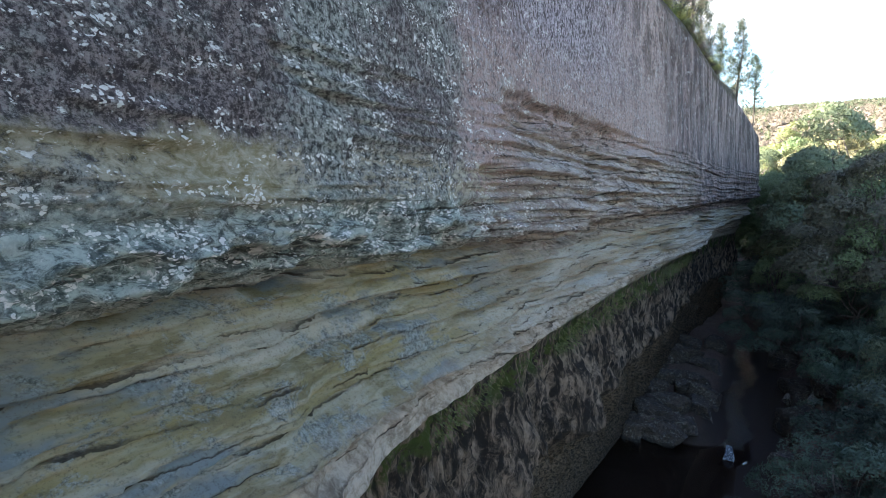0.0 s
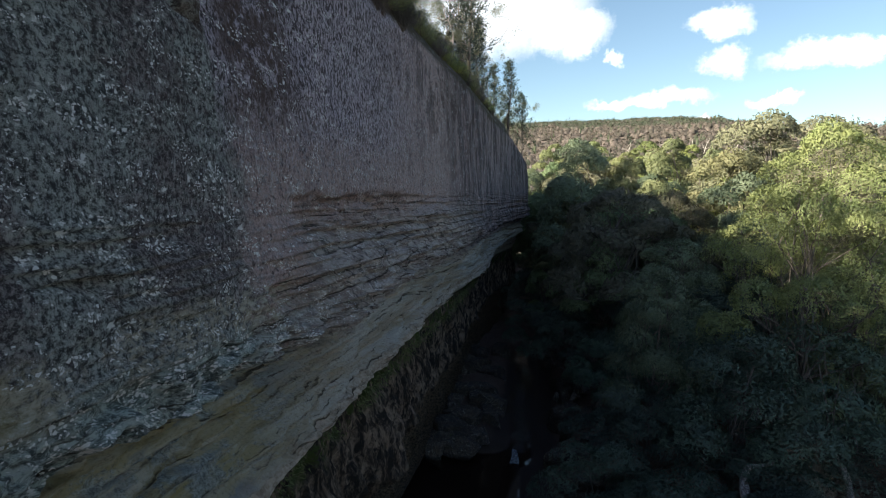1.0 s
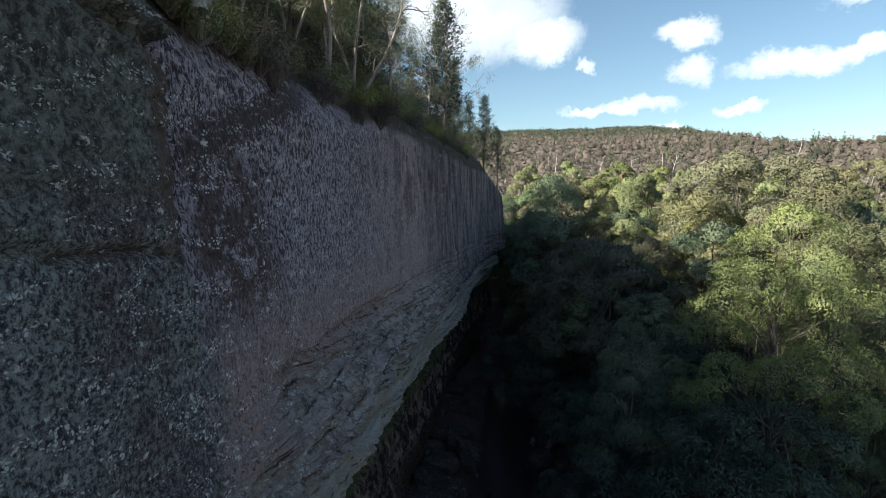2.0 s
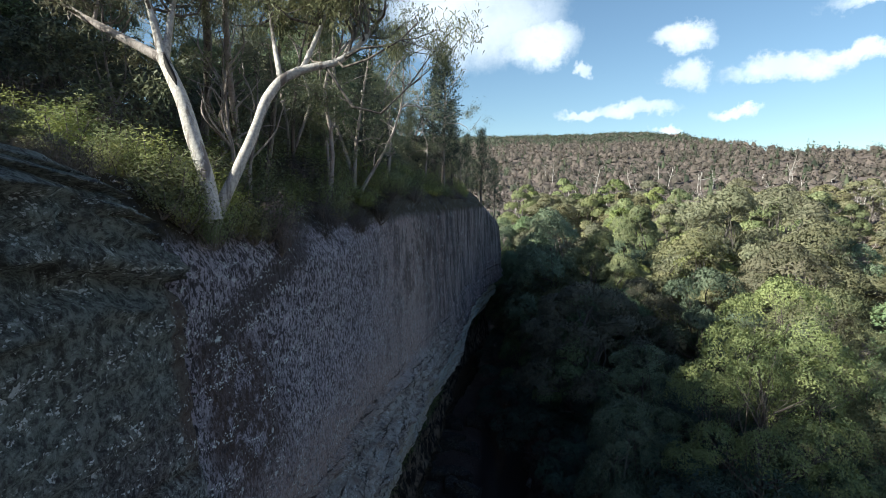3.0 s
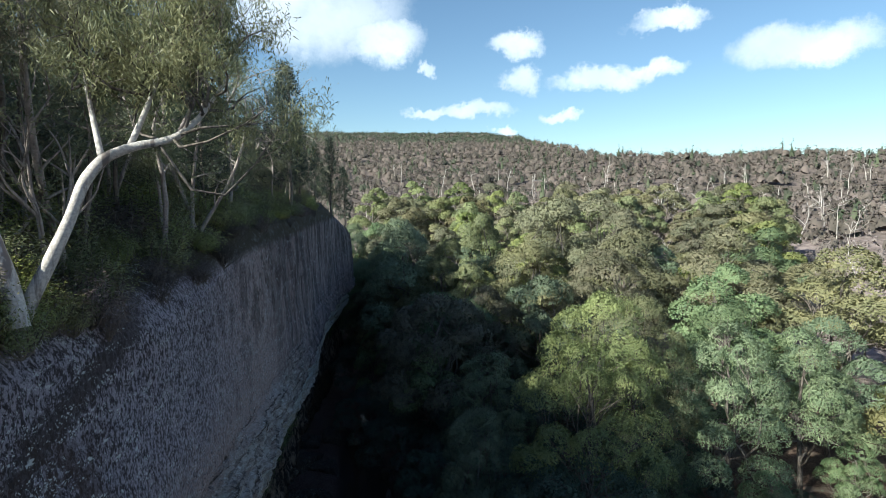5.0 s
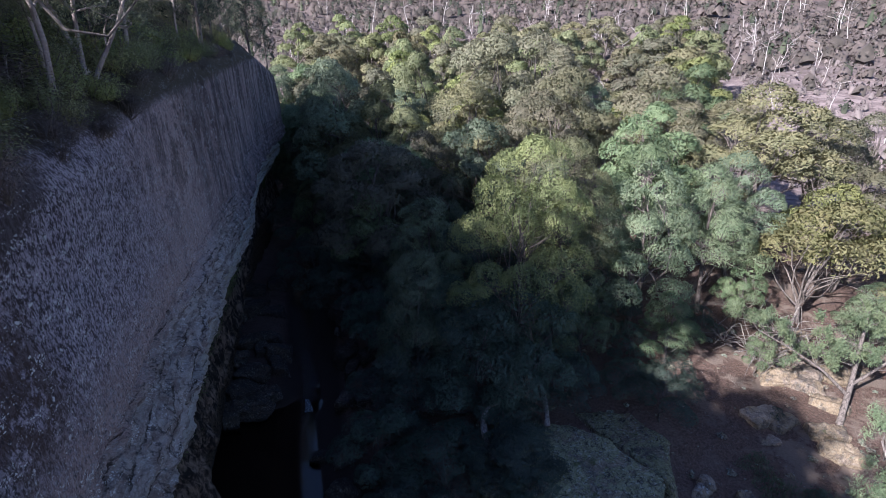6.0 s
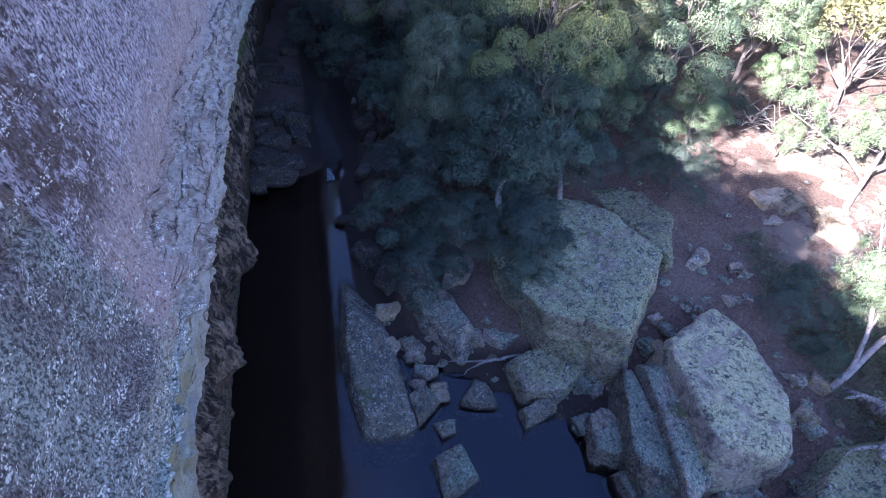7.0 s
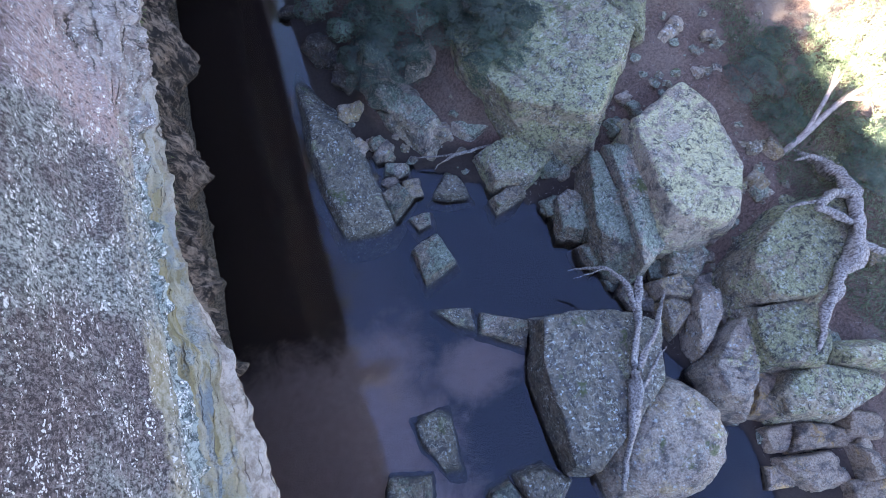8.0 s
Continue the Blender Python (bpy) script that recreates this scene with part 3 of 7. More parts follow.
def smooth(v, lo, hi):
    t = np.clip((np.asarray(v, float) - lo) / (hi - lo), 0, 1)
    return t * t * (3 - 2 * t)


def make_mesh(name, verts, faces, mat, shade_smooth=True, normals=None):
    """A mesh from arrays of vertices and of equal-sided faces."""
    me = bpy.data.meshes.new(name)
    verts, faces = np.asarray(verts, np.float32), np.asarray(faces, np.int32)
    n, k = faces.shape
    me.vertices.add(len(verts))
    me.vertices.foreach_set("co", verts.ravel())
    me.loops.add(n * k)
    me.loops.foreach_set("vertex_index", faces.ravel())
    me.polygons.add(n)
    me.polygons.foreach_set("loop_start", np.arange(0, n * k, k, dtype=np.int32))
    me.polygons.foreach_set("use_smooth", np.full(n, shade_smooth or normals is not None))
    me.update(calc_edges=True)
    if normals is not None:
        me.normals_split_custom_set_from_vertices(normals / (np.linalg.norm(normals, axis=1)[:, None] + 1e-9))
    me.materials.append(mat)
    return me


def grid_faces(nu, nv):
    i = np.arange(nu - 1)[:, None] * nv + np.arange(nv - 1)[None, :]
    return np.stack([i, i + nv, i + nv + 1, i + 1], -1).reshape(-1, 4)


def part(name, me, parent, label=""):
    ob = new(name, me)
    ob.parent = parent
    return tagged(ob, label)


def thing(name, label, category, group="", m=None):
    ob = tagged(new(name), label, category, group)
    ob.empty_display_size = 0.3
    if m is not None:
        ob.matrix_basis = m
    return ob


def tube(points, radii, sides=8, rough=0.0, seed=0.0):
    """Vertices and faces of a bent, tapering limb."""
    pts = np.asarray(points, float)
    n = len(pts)
    tang = np.gradient(pts, axis=0)
    tang /= np.linalg.norm(tang, axis=1)[:, None] + 1e-9
    ref = np.array([0.31, 0.95, 0.12])
    side = np.cross(tang, ref)
    side /= np.linalg.norm(side, axis=1)[:, None] + 1e-9
    other = np.cross(tang, side)
    ang = np.arange(sides) * 2 * np.pi / sides
    r = np.asarray(radii, float)[:, None] * np.ones((1, sides))
    if rough:
        r = r * (1 + rough * 2 * fbm(pts[:, :1] * 1.5 + seed, pts[:, 2:] * 1.5 + np.cos(ang) * 1.1, np.sin(ang) * 1.1, 2))
    v = pts[:, None, :] + r[..., None] * (np.cos(ang)[None, :, None] * side[:, None, :] + np.sin(ang)[None, :, None] * other[:, None, :])
    i = np.arange(n - 1)[:, None] * sides + np.arange(sides)[None, :]
    j = np.arange(n - 1)[:, None] * sides + (np.arange(sides)[None, :] + 1) % sides
    f = np.stack([i, j, j + sides, i + sides], -1).reshape(-1, 4)
    return v.reshape(-1, 3), f


def merged(pieces):
    vs, fs, base = [], [], 0
    for v, f in pieces:
        vs.append(v)
        fs.append(np.asarray(f) + base)
        base += len(v)
    return np.concatenate(vs), np.concatenate(fs)


def leaves(rng, centres, length, width, droop=0.0, out=None, face=0.0, swell=None):
    """Small three-cornered blades at the centres, with their normals: length and width in metres, droop 0 to 1, out: outward directions, face: how far the blades lie flat against them, swell: the directions that the foliage as a whole bulges to."""
    n = len(centres)
    d = rng.normal(size=(n, 3))
    if out is not None:
        out = np.broadcast_to(np.asarray(out, float), (n, 3))
        out = out / (np.linalg.norm(out, axis=1)[:, None] + 1e-9)
        if face:
            d = d - face * out * np.sum(d * out, 1)[:, None]
        else:
            d = d * 0.6 + out
    d[:, 2] = d[:, 2] * (1 - droop) - droop * 1.6
    d /= np.linalg.norm(d, axis=1)[:, None] + 1e-9
    ref = rng.normal(size=(n, 3)) * (1 - 0.6 * face)
    if face:
        ref = ref + out * face
    s = np.cross(d, ref)
    s /= np.linalg.norm(s, axis=1)[:, None] + 1e-9
    nrm = np.cross(s, d)
    if face:
        flip = np.sign(np.sum(nrm * out, 1))[:, None]
        flip[flip == 0] = 1
        s, nrm = s * flip, nrm * flip
        nrm = 0.85 * (out if swell is None else swell) + 0.45 * nrm
    ln = length * rng.uniform(0.6, 1.3, (n, 1)) * 0.5
    wd = width * rng.uniform(0.6, 1.3, (n, 1)) * 0.5
    c = np.asarray(centres)
    v = np.stack([c - d * ln - s * wd, c - d * ln + s * wd, c + d * ln], 1).reshape(-1, 3)
    return v, np.arange(3 * n).reshape(n, 3), np.repeat(nrm, 3, axis=0)


def bend(a, c, rng, sag=0.15, n=7):
    """A wandering line from a to c."""
    a, c = np.asarray(a, float), np.asarray(c, float)
    t = np.linspace(0, 1, n)[:, None]
    wob = rng.normal(size=(3,)) * sag * np.linalg.norm(c - a)
    wob2 = rng.normal(size=(3,)) * sag * 0.5 * np.linalg.norm(c - a)
    return a + (c - a) * t + np.sin(np.pi * t) * wob + np.sin(2 * np.pi * t) * wob2


def crown_cluster(rng, mid, rad, n, flat=0.85):
    """Points near the skin of one leafy lobe, and their outward directions."""
    d = rng.normal(size=(n, 3))
    d /= np.linalg.norm(d, axis=1)[:, None]
    d[:, 2] = np.where(d[:, 2] < -0.15, -d[:, 2] * 0.9, d[:, 2])
    r = rad * (1 - 0.30 * rng.random((n, 1)) ** 2) * (1 + 0.4 * fbm(d[:, :1] * 2 + mid[0], d[:, 1:2] * 2 + mid[1], d[:, 2:] * 2, 3))
    return mid + d * r * np.array([1, 1, flat]), d


def tree_meshes(seed, height, spread, clumps, total, leaf, leaf_mat, bark_mat, droop=0.1, bare=0.35, trunk=0.020, lean=0.06, lobes=6, lobe_r=0.9):
    """Trunk and crown meshes of a broad tree with its foot at the origin: each limb carries a clump of rounded lobes, leafy on the outer skin only."""
    rng = np.random.default_rng(seed)
    wood, cent, outw, owner, balls, mids = [], [], [], [], [], []
    top = np.array([rng.normal() * lean * height, rng.normal() * lean * height, height * 0.78])
    line = bend((0, 0, -0.6), top, rng, 0.05, 9)
    wood.append(tube(line, np.linspace(trunk * height, trunk * height * 0.3, 9), 8, 0.25, seed))
    per = 2 * total // (clumps * lobes)
    for k in range(clumps):
        a = k * 2.399 + rng.uniform(-0.35, 0.35)
        q = math.sqrt((k + 0.3) / clumps)
        ring = spread * 0.80 * q * rng.uniform(0.85, 1.1)
        zc = height * (bare + (1 - bare) * (0.84 - 0.66 * q ** 2.2 + rng.uniform(-0.09, 0.06) - (0.45 * (1 - q) if k % 4 == 3 else 0)))
        mid = np.array([top[0] * 0.8 + math.cos(a) * ring, top[1] * 0.8 + math.sin(a) * ring, zc])
        rad = spread * rng.uniform(0.24, 0.34)
        mids.append(mid)
        foot = line[int(np.clip(2 + 6 * rng.random() * (0.4 + 0.6 * (1 - q)), 2, 7))]
        limb = bend(foot, mid - np.array([0, 0, rad * 0.3]), rng, 0.12, 6)
        wood.append(tube(limb, np.linspace(trunk * height * 0.40, trunk * height * 0.10, 6), 5, 0.2, seed + k))
        for j in range(lobes):
            o = rng.normal(size=3)
            o /= np.linalg.norm(o)
            o[2] = abs(o[2]) * 0.7 - 0.25
            sub = mid + (o * rad * 0.85 if j else 0)
            if j:
                wood.append(tube(bend(limb[4], sub, rng, 0.12, 4), np.linspace(trunk * height * 0.10, trunk * height * 0.03, 4), 4))
            size = lobe_r * rad * (rng.uniform(0.95, 1.2) if j == 0 else rng.uniform(0.45, 0.65))
            count = int(per * (1.9 if j == 0 else 1.9 * 0.32))
            c, d = crown_cluster(rng, sub, size, count)
            cent.append(c)
            outw.append(d)
            owner.append(np.full(count, len(balls)))
            balls.append((*sub, size))
    cent, outw, owner, balls = np.concatenate(cent), np.concatenate(outw), np.concatenate(owner), np.array(balls)
    buried = np.zeros(len(cent), bool)
    for i, b in enumerate(balls):
        buried |= (np.linalg.norm((cent - b[:3]) / np.array([1, 1, 0.85]), axis=1) < 0.80 * b[3]) & (owner != i)
    ragged = fbm(cent[:, 0] * 1.2 + seed, cent[:, 1] * 1.2, cent[:, 2] * 1.2, 3) > 0.15
    pick = rng.permutation(np.flatnonzero(~buried & ~ragged))[:total]
    heart = np.array([top[0] * 0.8, top[1] * 0.8, height * (bare + 0.35 * (1 - bare))])
    whole = (cent[pick] - heart) / np.array([spread, spread, height * (1 - bare) * 0.6])
    bulge = (cent[pick] - np.array(mids)[owner[pick] // lobes]) / (0.45 * spread)
    swell = 0.55 * outw[pick] + 0.75 * bulge + 0.45 * whole
    swell /= np.linalg.norm(swell, axis=1)[:, None] + 1e-9
    v, f, nn = leaves(rng, cent[pick], leaf[0], leaf[1], droop, outw[pick], 0.3, swell)
    return make_mesh("trunk", *merged(wood), bark_mat), make_mesh("crown", v, f, leaf_mat, False, nn)


def plant(name, label, category, group, meshes, names, m):
    top = thing(name, label, category, group, m)
    for me, nm in zip(meshes, names):
        part(nm, me, top)
    return top


# ---- the lie of the land ----
FACE_Y = [-30, 3, 8, 13, 17, 21, 27, 33, 45, 53, 60, 66, 69, 71, 73, 76, 80]
FACE_X = [-4.6, -4.6, -4.55, -4.25, -4.15, -3.95, -3.55, -3.0, -2.4, -1.95, -1.0, 0.3, 0.8, 0.3, -2.0, -8.0, -14.0]


def face_x(y):
    return np.interp(y, FACE_Y, FACE_X)


def land(x, y):
    """Height of the ground sheet."""
    x, y = np.asarray(x, float), np.asarray(y, float)
    n1 = fbm(x * 0.06, y * 0.06, 0.3, 4)
    n2 = fbm(x * 0.35, y * 0.35, 4.1, 3)
    # gorge floor: the pool, then the bank on its far side
    shore = np.interp(y, [-40, -8, -4, -1, 2, 9, 12, 14.5, 17, 19, 33, 36, 60, 90], [13.5, 13.8, 14.2, 13.2, 12.2, 11.0, 8.0, 5.0, 1.0, 0.0, 0.4, 1.0, 2.0, 3.0])
    d = x - shore
    rise = np.interp(y, [-20, 0, 9, 16, 30, 45], [1.4, 1.7, 3.2, 3.8, 5.0, 5.5])
    bank = rise * (1 - np.exp(-(np.maximum(d, 0) / np.interp(y, [-20, 8, 13, 24, 36], [6.5, 6.5, 9.0, 8.0, 5.0])) ** 2)) + 0.05 * np.maximum(d - 15, 0)
    depth = np.interp(y, [-20, 4, 10, 33, 36, 60], [-0.6, -0.7, -1.6, -1.8, 0.5, 1.2])
    floor = np.where(d > 0, bank + 0.15, depth * smooth(-d, 0, 1.2) + 0.15)
    floor = floor - 0.75 * np.exp(-((x + 0.3) / 1.0) ** 2) * smooth(y, 33.5, 34.6) * smooth(y, 64, 58)
    floor = floor + n2 * 0.7 * smooth(d, 0.5, 3) + n1 * 2.0 * smooth(d, 6, 20)
    # hills beyond
    r = np.hypot(x, y)
    az = np.degrees(np.arctan2(x, y))
    ridge = np.interp(az, [-180, -60, -8, 14, 22, 27, 60, 100, 180], [300, 500, 860, 900, 560, 400, 330, 300, 300])
    climb = 0.15 * (np.minimum(r, ridge) - 78)
    hill = np.maximum(climb, 0) + 9 * n1 * smooth(r, 90, 300) - 0.03 * np.maximum(r - ridge, 0)
    out = smooth(r, 58, 90)
    floor = floor * (1 - out) + (5.5 + n1 * 2) * out + np.maximum(hill, -8) * smooth(r, 70, 95)
    # the plateau behind the cliff's brink
    edge = np.interp(y, [-60, 66, 72, 90, 130], [-10.5, -9.0, -14.0, -30.0, -70.0])
    wide = np.interp(y, [60, 90], [2.0, 22.0])
    up = 25.6 + 0.30 * np.clip(edge - x, 0, 60) + 0.05 * np.clip(edge - x - 60, 0, 300) + 1.2 * n1
    return floor + (np.maximum(up, floor) - floor) * smooth(edge - x, 0, wide)


def stretch(lo, a, c, hi, step, far):
    """Coordinates that are dense from a to c and grow towards both ends."""
    mid = np.arange(a, c, step)
    out, s, v = [], step, c
    while v < hi:
        out.append(v)
        s *= 1.07
        v += min(s, far)
    low, s, v = [], step, a - step
    while v > lo:
        low.append(v)
        s *= 1.07
        v -= min(s, far)
    return np.array(low[::-1] + list(mid) + out)


gx, gy = stretch(-3600, -14, 45, 3600, 0.55, 80), stretch(-1200, -12, 62, 3600, 0.6, 80)
GX, GY = np.meshgrid(gx, gy, indexing="ij")
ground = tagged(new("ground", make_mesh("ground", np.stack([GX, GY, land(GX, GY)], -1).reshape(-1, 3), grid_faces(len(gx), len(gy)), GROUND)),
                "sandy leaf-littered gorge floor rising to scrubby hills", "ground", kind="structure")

# still pools and the stream that feeds them
wx, wy = np.linspace(-9.5, 16, 12), np.linspace(-24, 37.5, 20)
WX, WY = np.meshgrid(wx, wy, indexing="ij")
tagged(new("pool_water", make_mesh("pool_water", np.stack([WX, WY, WX * 0], -1).reshape(-1, 3), grid_faces(12, 20), WATER)),
       "still dark pool reflecting sky between cliff and boulders", "water", kind="structure")


# ---- the cliff ----
def bedded(y, zz, thick, seed, slow=0.25, ragged=0.5):
    """Beds of one thickness: each bed has a set-back of its own that wanders along the face, a ragged edge, and juts at its foot over the bed below."""
    k = np.floor(zz / thick)
    f = zz / thick - k
    base = vnoise(k * 7.31 + seed, y * slow, seed) - 0.5
    edge = fbm(y * 1.9, k * 3.7 + seed, seed, 4, 0.6) * ragged
    jut = vnoise(k * 3.1 + seed, y * 0.5, 7.0)
    return base + edge + 0.75 * jut * (0.45 - f) * np.minimum(1, f * 6 + 0.4)


def cliff():
    ys = np.concatenate([np.arange(-26, -7, 0.5), np.arange(-7, -1, 0.10), np.arange(-1, 13, 0.045), np.arange(13, 27, 0.085), np.arange(27, 46, 0.14), np.arange(46, 81, 0.28)])
    lip_dx = np.interp(ys, [-30, 0, 1.5, 3, 5.2, 6.2, 7.7, 9, 12, 18, 24, 33, 45, 60, 80], [0.3, 0.26, 0.16, 0.06, -0.06, -0.42, -0.70, -0.88, -0.98, -0.62, -0.7, -0.95, -0.5, -0.6, -0.6])
    lip_dx = lip_dx + 0.30 * fbm(ys * 1.3, 2.2, 0.7, 4)
    spouts = 0.95 * np.exp(-((ys - 20.3) / 1.3) ** 2) + 0.7 * np.exp(-((ys - 14.2) / 0.8) ** 2) + 0.4 * np.exp(-((ys - 10) / 1.0) ** 2)
    band = -1.85 + spouts + 0.9 * fbm(ys * 0.9, 1.0, 2.0, 4)
    left = smooth(ys, 7.9, 7.6)
    lipz = np.interp(ys, [0, 12, 18, 45, 60, 75], [11.4, 11.45, 11.9, 11.8, 12.9, 13.5]) - 11.45 + 0.25 * fbm(ys * 0.9, 5.5, 3.1, 3)
    one = np.ones_like(ys)
    brow = 0.40 * fbm(ys * 0.7, 3.3, 8.1, 4, 0.6)
    top_z = np.interp(ys, [7.7, 8.5, 13, 17, 22, 30, 58, 69, 80], [24.0, 23.8, 23.5, 23.5, 24.2, 24.3, 24.6, 21.8, 20]) * (1 - left) + np.interp(ys, [2, 5.6, 6.7, 7.7], [25.3, 25.1, 24.7, 24.0]) * left
    knots = [(-4.8 * one, -2.4 * one), (-3.4 * one, 0.1 * one), (-3.05 * one, 3.0 * one), (-2.5 * one, 5.8 * one - 0.4 * spouts), (band, 6.9 * one - 0.3 * spouts), (band - 0.25, 8.6 * one), (-2.1 * one, 10.1 * one),
             (lip_dx - 0.75, 11.0 + lipz), (lip_dx, 11.4 + lipz), (lip_dx - 0.03, 11.9 + lipz), (-0.75 + 0.4 * smooth(ys, 5.5, 4.5), 13.3 + lipz * 0.5), (-0.62 * one, 14.74 + brow), (0.26 * one, 15.06 + brow), (0.2 * one, 16.2 * one),
             (0.0 * one, 17.9 * one), (-0.17 * one, 20.5 * one), (-0.3 * one, top_z), (-0.65 * one, top_z + 0.7 - 0.25 * left), (-1.4 * one - 0.3 * left, top_z + 1.4 - 0.7 * left), (-5 * one, top_z + 2.6 - 1.4 * left), (-8.6 * one, 27.4 * one + (top_z - 24) * 0.6), (-10.5 * one, 24.5 * one)]
    steps = [5, 12, 18, 18, 16, 14, 12, 9, 12, 40, 46, 16, 34, 46, 36, 40, 18, 14, 18, 10, 3]
    xs_, zs_ = [], []
    for (d0, z0), (d1, z1), s in zip(knots, knots[1:], steps):
        t = (np.arange(s) / s)[None, :]
        xs_.append(d0[:, None] * (1 - t) + d1[:, None] * t)
        zs_.append(z0[:, None] * (1 - t) + z1[:, None] * t)
    dx, z = np.concatenate(xs_, 1), np.concatenate(zs_, 1)
    y = np.broadcast_to(ys[:, None], z.shape).copy()
    x = face_x(y) + dx
    # bedding ledges: beds that step out and weather back, thinner ones further along
    zz = z + 0.45 * fbm(y * 0.16, z * 0.15, 1.0, 3) + 0.015 * y
    thick, mid, thin = bedded(y, zz, 0.62, 2.0, 0.12, 0.35), bedded(y, zz, 0.27, 5.0, 0.22, 0.6), bedded(y, zz, 0.13, 9.0, 0.4, 0.7)
    along = smooth(y, 7.5, 11.5) * (1 - 0.55 * smooth(y, 24, 34))
    under = smooth(z, 15.15, 14.8) * smooth(z, 11.2, 11.9)
    over = smooth(z, 14.8, 15.15) * smooth(z, 18.3, 17.2)
    rub = fbm(y * 1.6, z * 2.4, 31.0, 5, 0.65)
    off = under * (0.72 * thick * (1 - 0.45 * along) + (0.40 + 0.20 * along) * mid + (0.08 + 0.14 * along) * thin + 0.22 * rub * (0.35 + 0.6 * along))
    off += over * along * (0.36 * thick + 0.44 * mid + 0.14 * thin + 0.24 * rub)
    patchy = smooth(fbm(y * 0.5, z * 1.1, 12.0, 3), -0.02, 0.12)
    off += over * (1 - along) * (patchy * (0.16 * mid + 0.12 * thin) + 0.22 * rub)
    # weathered-out notch under an overhanging bed, and shallow pockets nearer
    wobble = 0.4 * fbm(y * 0.9, 7.7, 1.1, 4)
    notch = smooth(y, 9.6, 11.2) * smooth(y, 22.5, 17.0) * smooth(z, 16.3 + wobble, 17.2 + wobble) * smooth(z, 18.04 + wobble, 17.94 + wobble)
    off -= (0.28 + 0.9 * rub) * notch
    pocket = smooth(fbm(y * 0.40, z * 0.5, 3.9, 3), -0.06, 0.06) * smooth(z, 15.6, 15.9) * smooth(z, 16.5 + wobble, 16.43 + wobble) * smooth(y, 10.5, 9.0)
    off -= 0.30 * pocket
    hollows = smooth(vnoise(y * 2.4, z * 3.0, 5.0), 0.60, 0.80) * smooth(z, 14.9, 15.1) * smooth(z, 15.9, 15.6) * smooth(y, 12, 9)
    off -= 0.24 * hollows
    scallop = smooth(vnoise(y * 1.15, z * 0.5, 41.0) + 0.35 * fbm(y * 3.0, z * 3.0, 43.0, 3), 0.42, 0.62)
    off -= 0.40 * scallop * smooth(z, 14.55, 14.75) * smooth(z, 15.42, 15.2) * smooth(y, 13, 10)
    # ragged brow
    off += 0.95 * fbm(y * 1.3, z * 1.7, 9.0, 5, 0.65) * smooth(z, 14.2, 14.8) * smooth(z, 15.8, 15.2)
    # upper face: slight swells and flakes, flutes further along
    upper = smooth(z, 17.0, 18.6) * smooth(z, 25, 23.8)
    off += upper * (0.22 * fbm(y * 0.3, z * 0.25, 6.0, 3) + 0.07 * fbm(y * 2.5, z * 2.5, 2.0, 4))
    flake = fbm(y * 0.7, z * 0.55, 21.0, 4)
    off += upper * 0.10 * (np.floor(flake * 14) / 14 - flake + 0.03) * 3
    off += upper * smooth(y, 24, 32) * (0.5 * fbm(y * 0.55, z * 0.05, 11.0, 3) + 0.3 * (vnoise(y * 1.4, z * 0.08, 4.0) - 0.5))
    # corner: the bedded block stands proud of the clean face beside it
    proud = smooth(y, 7.82, 7.74)
    off -= (1 - proud) * 0.26 * smooth(y, 14, 9) * smooth(z, 20.0, 22.2) * smooth(-dx, 1.2, 0.6)
    off -= 0.30 * np.exp(-((y - 7.93 - 0.05 * np.sin(z * 2.3)) / 0.09) ** 2) * smooth(z, 20.5, 22) * smooth(z, 25.3, 24.6)
    off += proud * smooth(z, 20.6, 21.2) * smooth(z, 23.6, 23.3) * (0.10 * bedded(y, zz, 0.42, 14.0, 0.10, 0.5) + 0.06 * bedded(y, zz, 0.16, 17.0, 0.3, 0.8))
    block = proud * smooth(z, 23.3, 23.6)
    off += block * (0.42 * bedded(y, zz + 0.16 * y, 0.38, 14.0, 0.10, 0.5) + 0.26 * bedded(y, zz + 0.16 * y, 0.15, 17.0, 0.3, 0.8) + 0.30 * rub + 0.02)
    crack = np.exp(-((z - 20.9 - 0.5 * fbm(y * 0.6, 1.0, 4.0, 4) + 0.07 * (y - 4)) / 0.06) ** 2) * proud
    off -= 0.22 * crack
    # under the lip: ribs and spouts of flowstone
    low = smooth(z, 11.0, 10.2) * smooth(z, 0.4, 2.5)
    off += low * (1.0 * fbm(y * 0.9, z * 0.25, 5.5, 4) + 1.5 * np.abs(fbm(y * 1.8, z * 0.45, 8.8, 4)) + 0.25 * fbm(y * 3.5, z * 2.0, 1.8, 3))
    off += smooth(z, 10.6, 9.6) * smooth(z, -0.5, 1.0) * (0.55 * fbm(y * 1.6, z * 1.3, 51.0, 4, 0.6) + 0.30 * np.abs(fbm(y * 3.2, z * 2.6, 53.0, 3)))
    off += 0.16 * fbm(y * 5.5, z * 5.0, 57.0, 4, 0.65) * smooth(z, 14.6, 14.9) * smooth(z, 16.0, 15.4)
    off += 0.07 * fbm(y * 4, z * 4, x * 4, 4, 0.65)
    lifted = z + 0.5 * fbm(x * 0.5, y * 0.5, 3.0, 3) * smooth(-dx, 1.2, 3) * smooth(z, 23, 25)
    return make_mesh("cliff", np.stack([x + off, y + 0.05 * fbm(y * 3, z * 3, 1, 2), lifted], -1).reshape(-1, 3), grid_faces(len(ys), z.shape[1])[:, ::-1], ROCK)


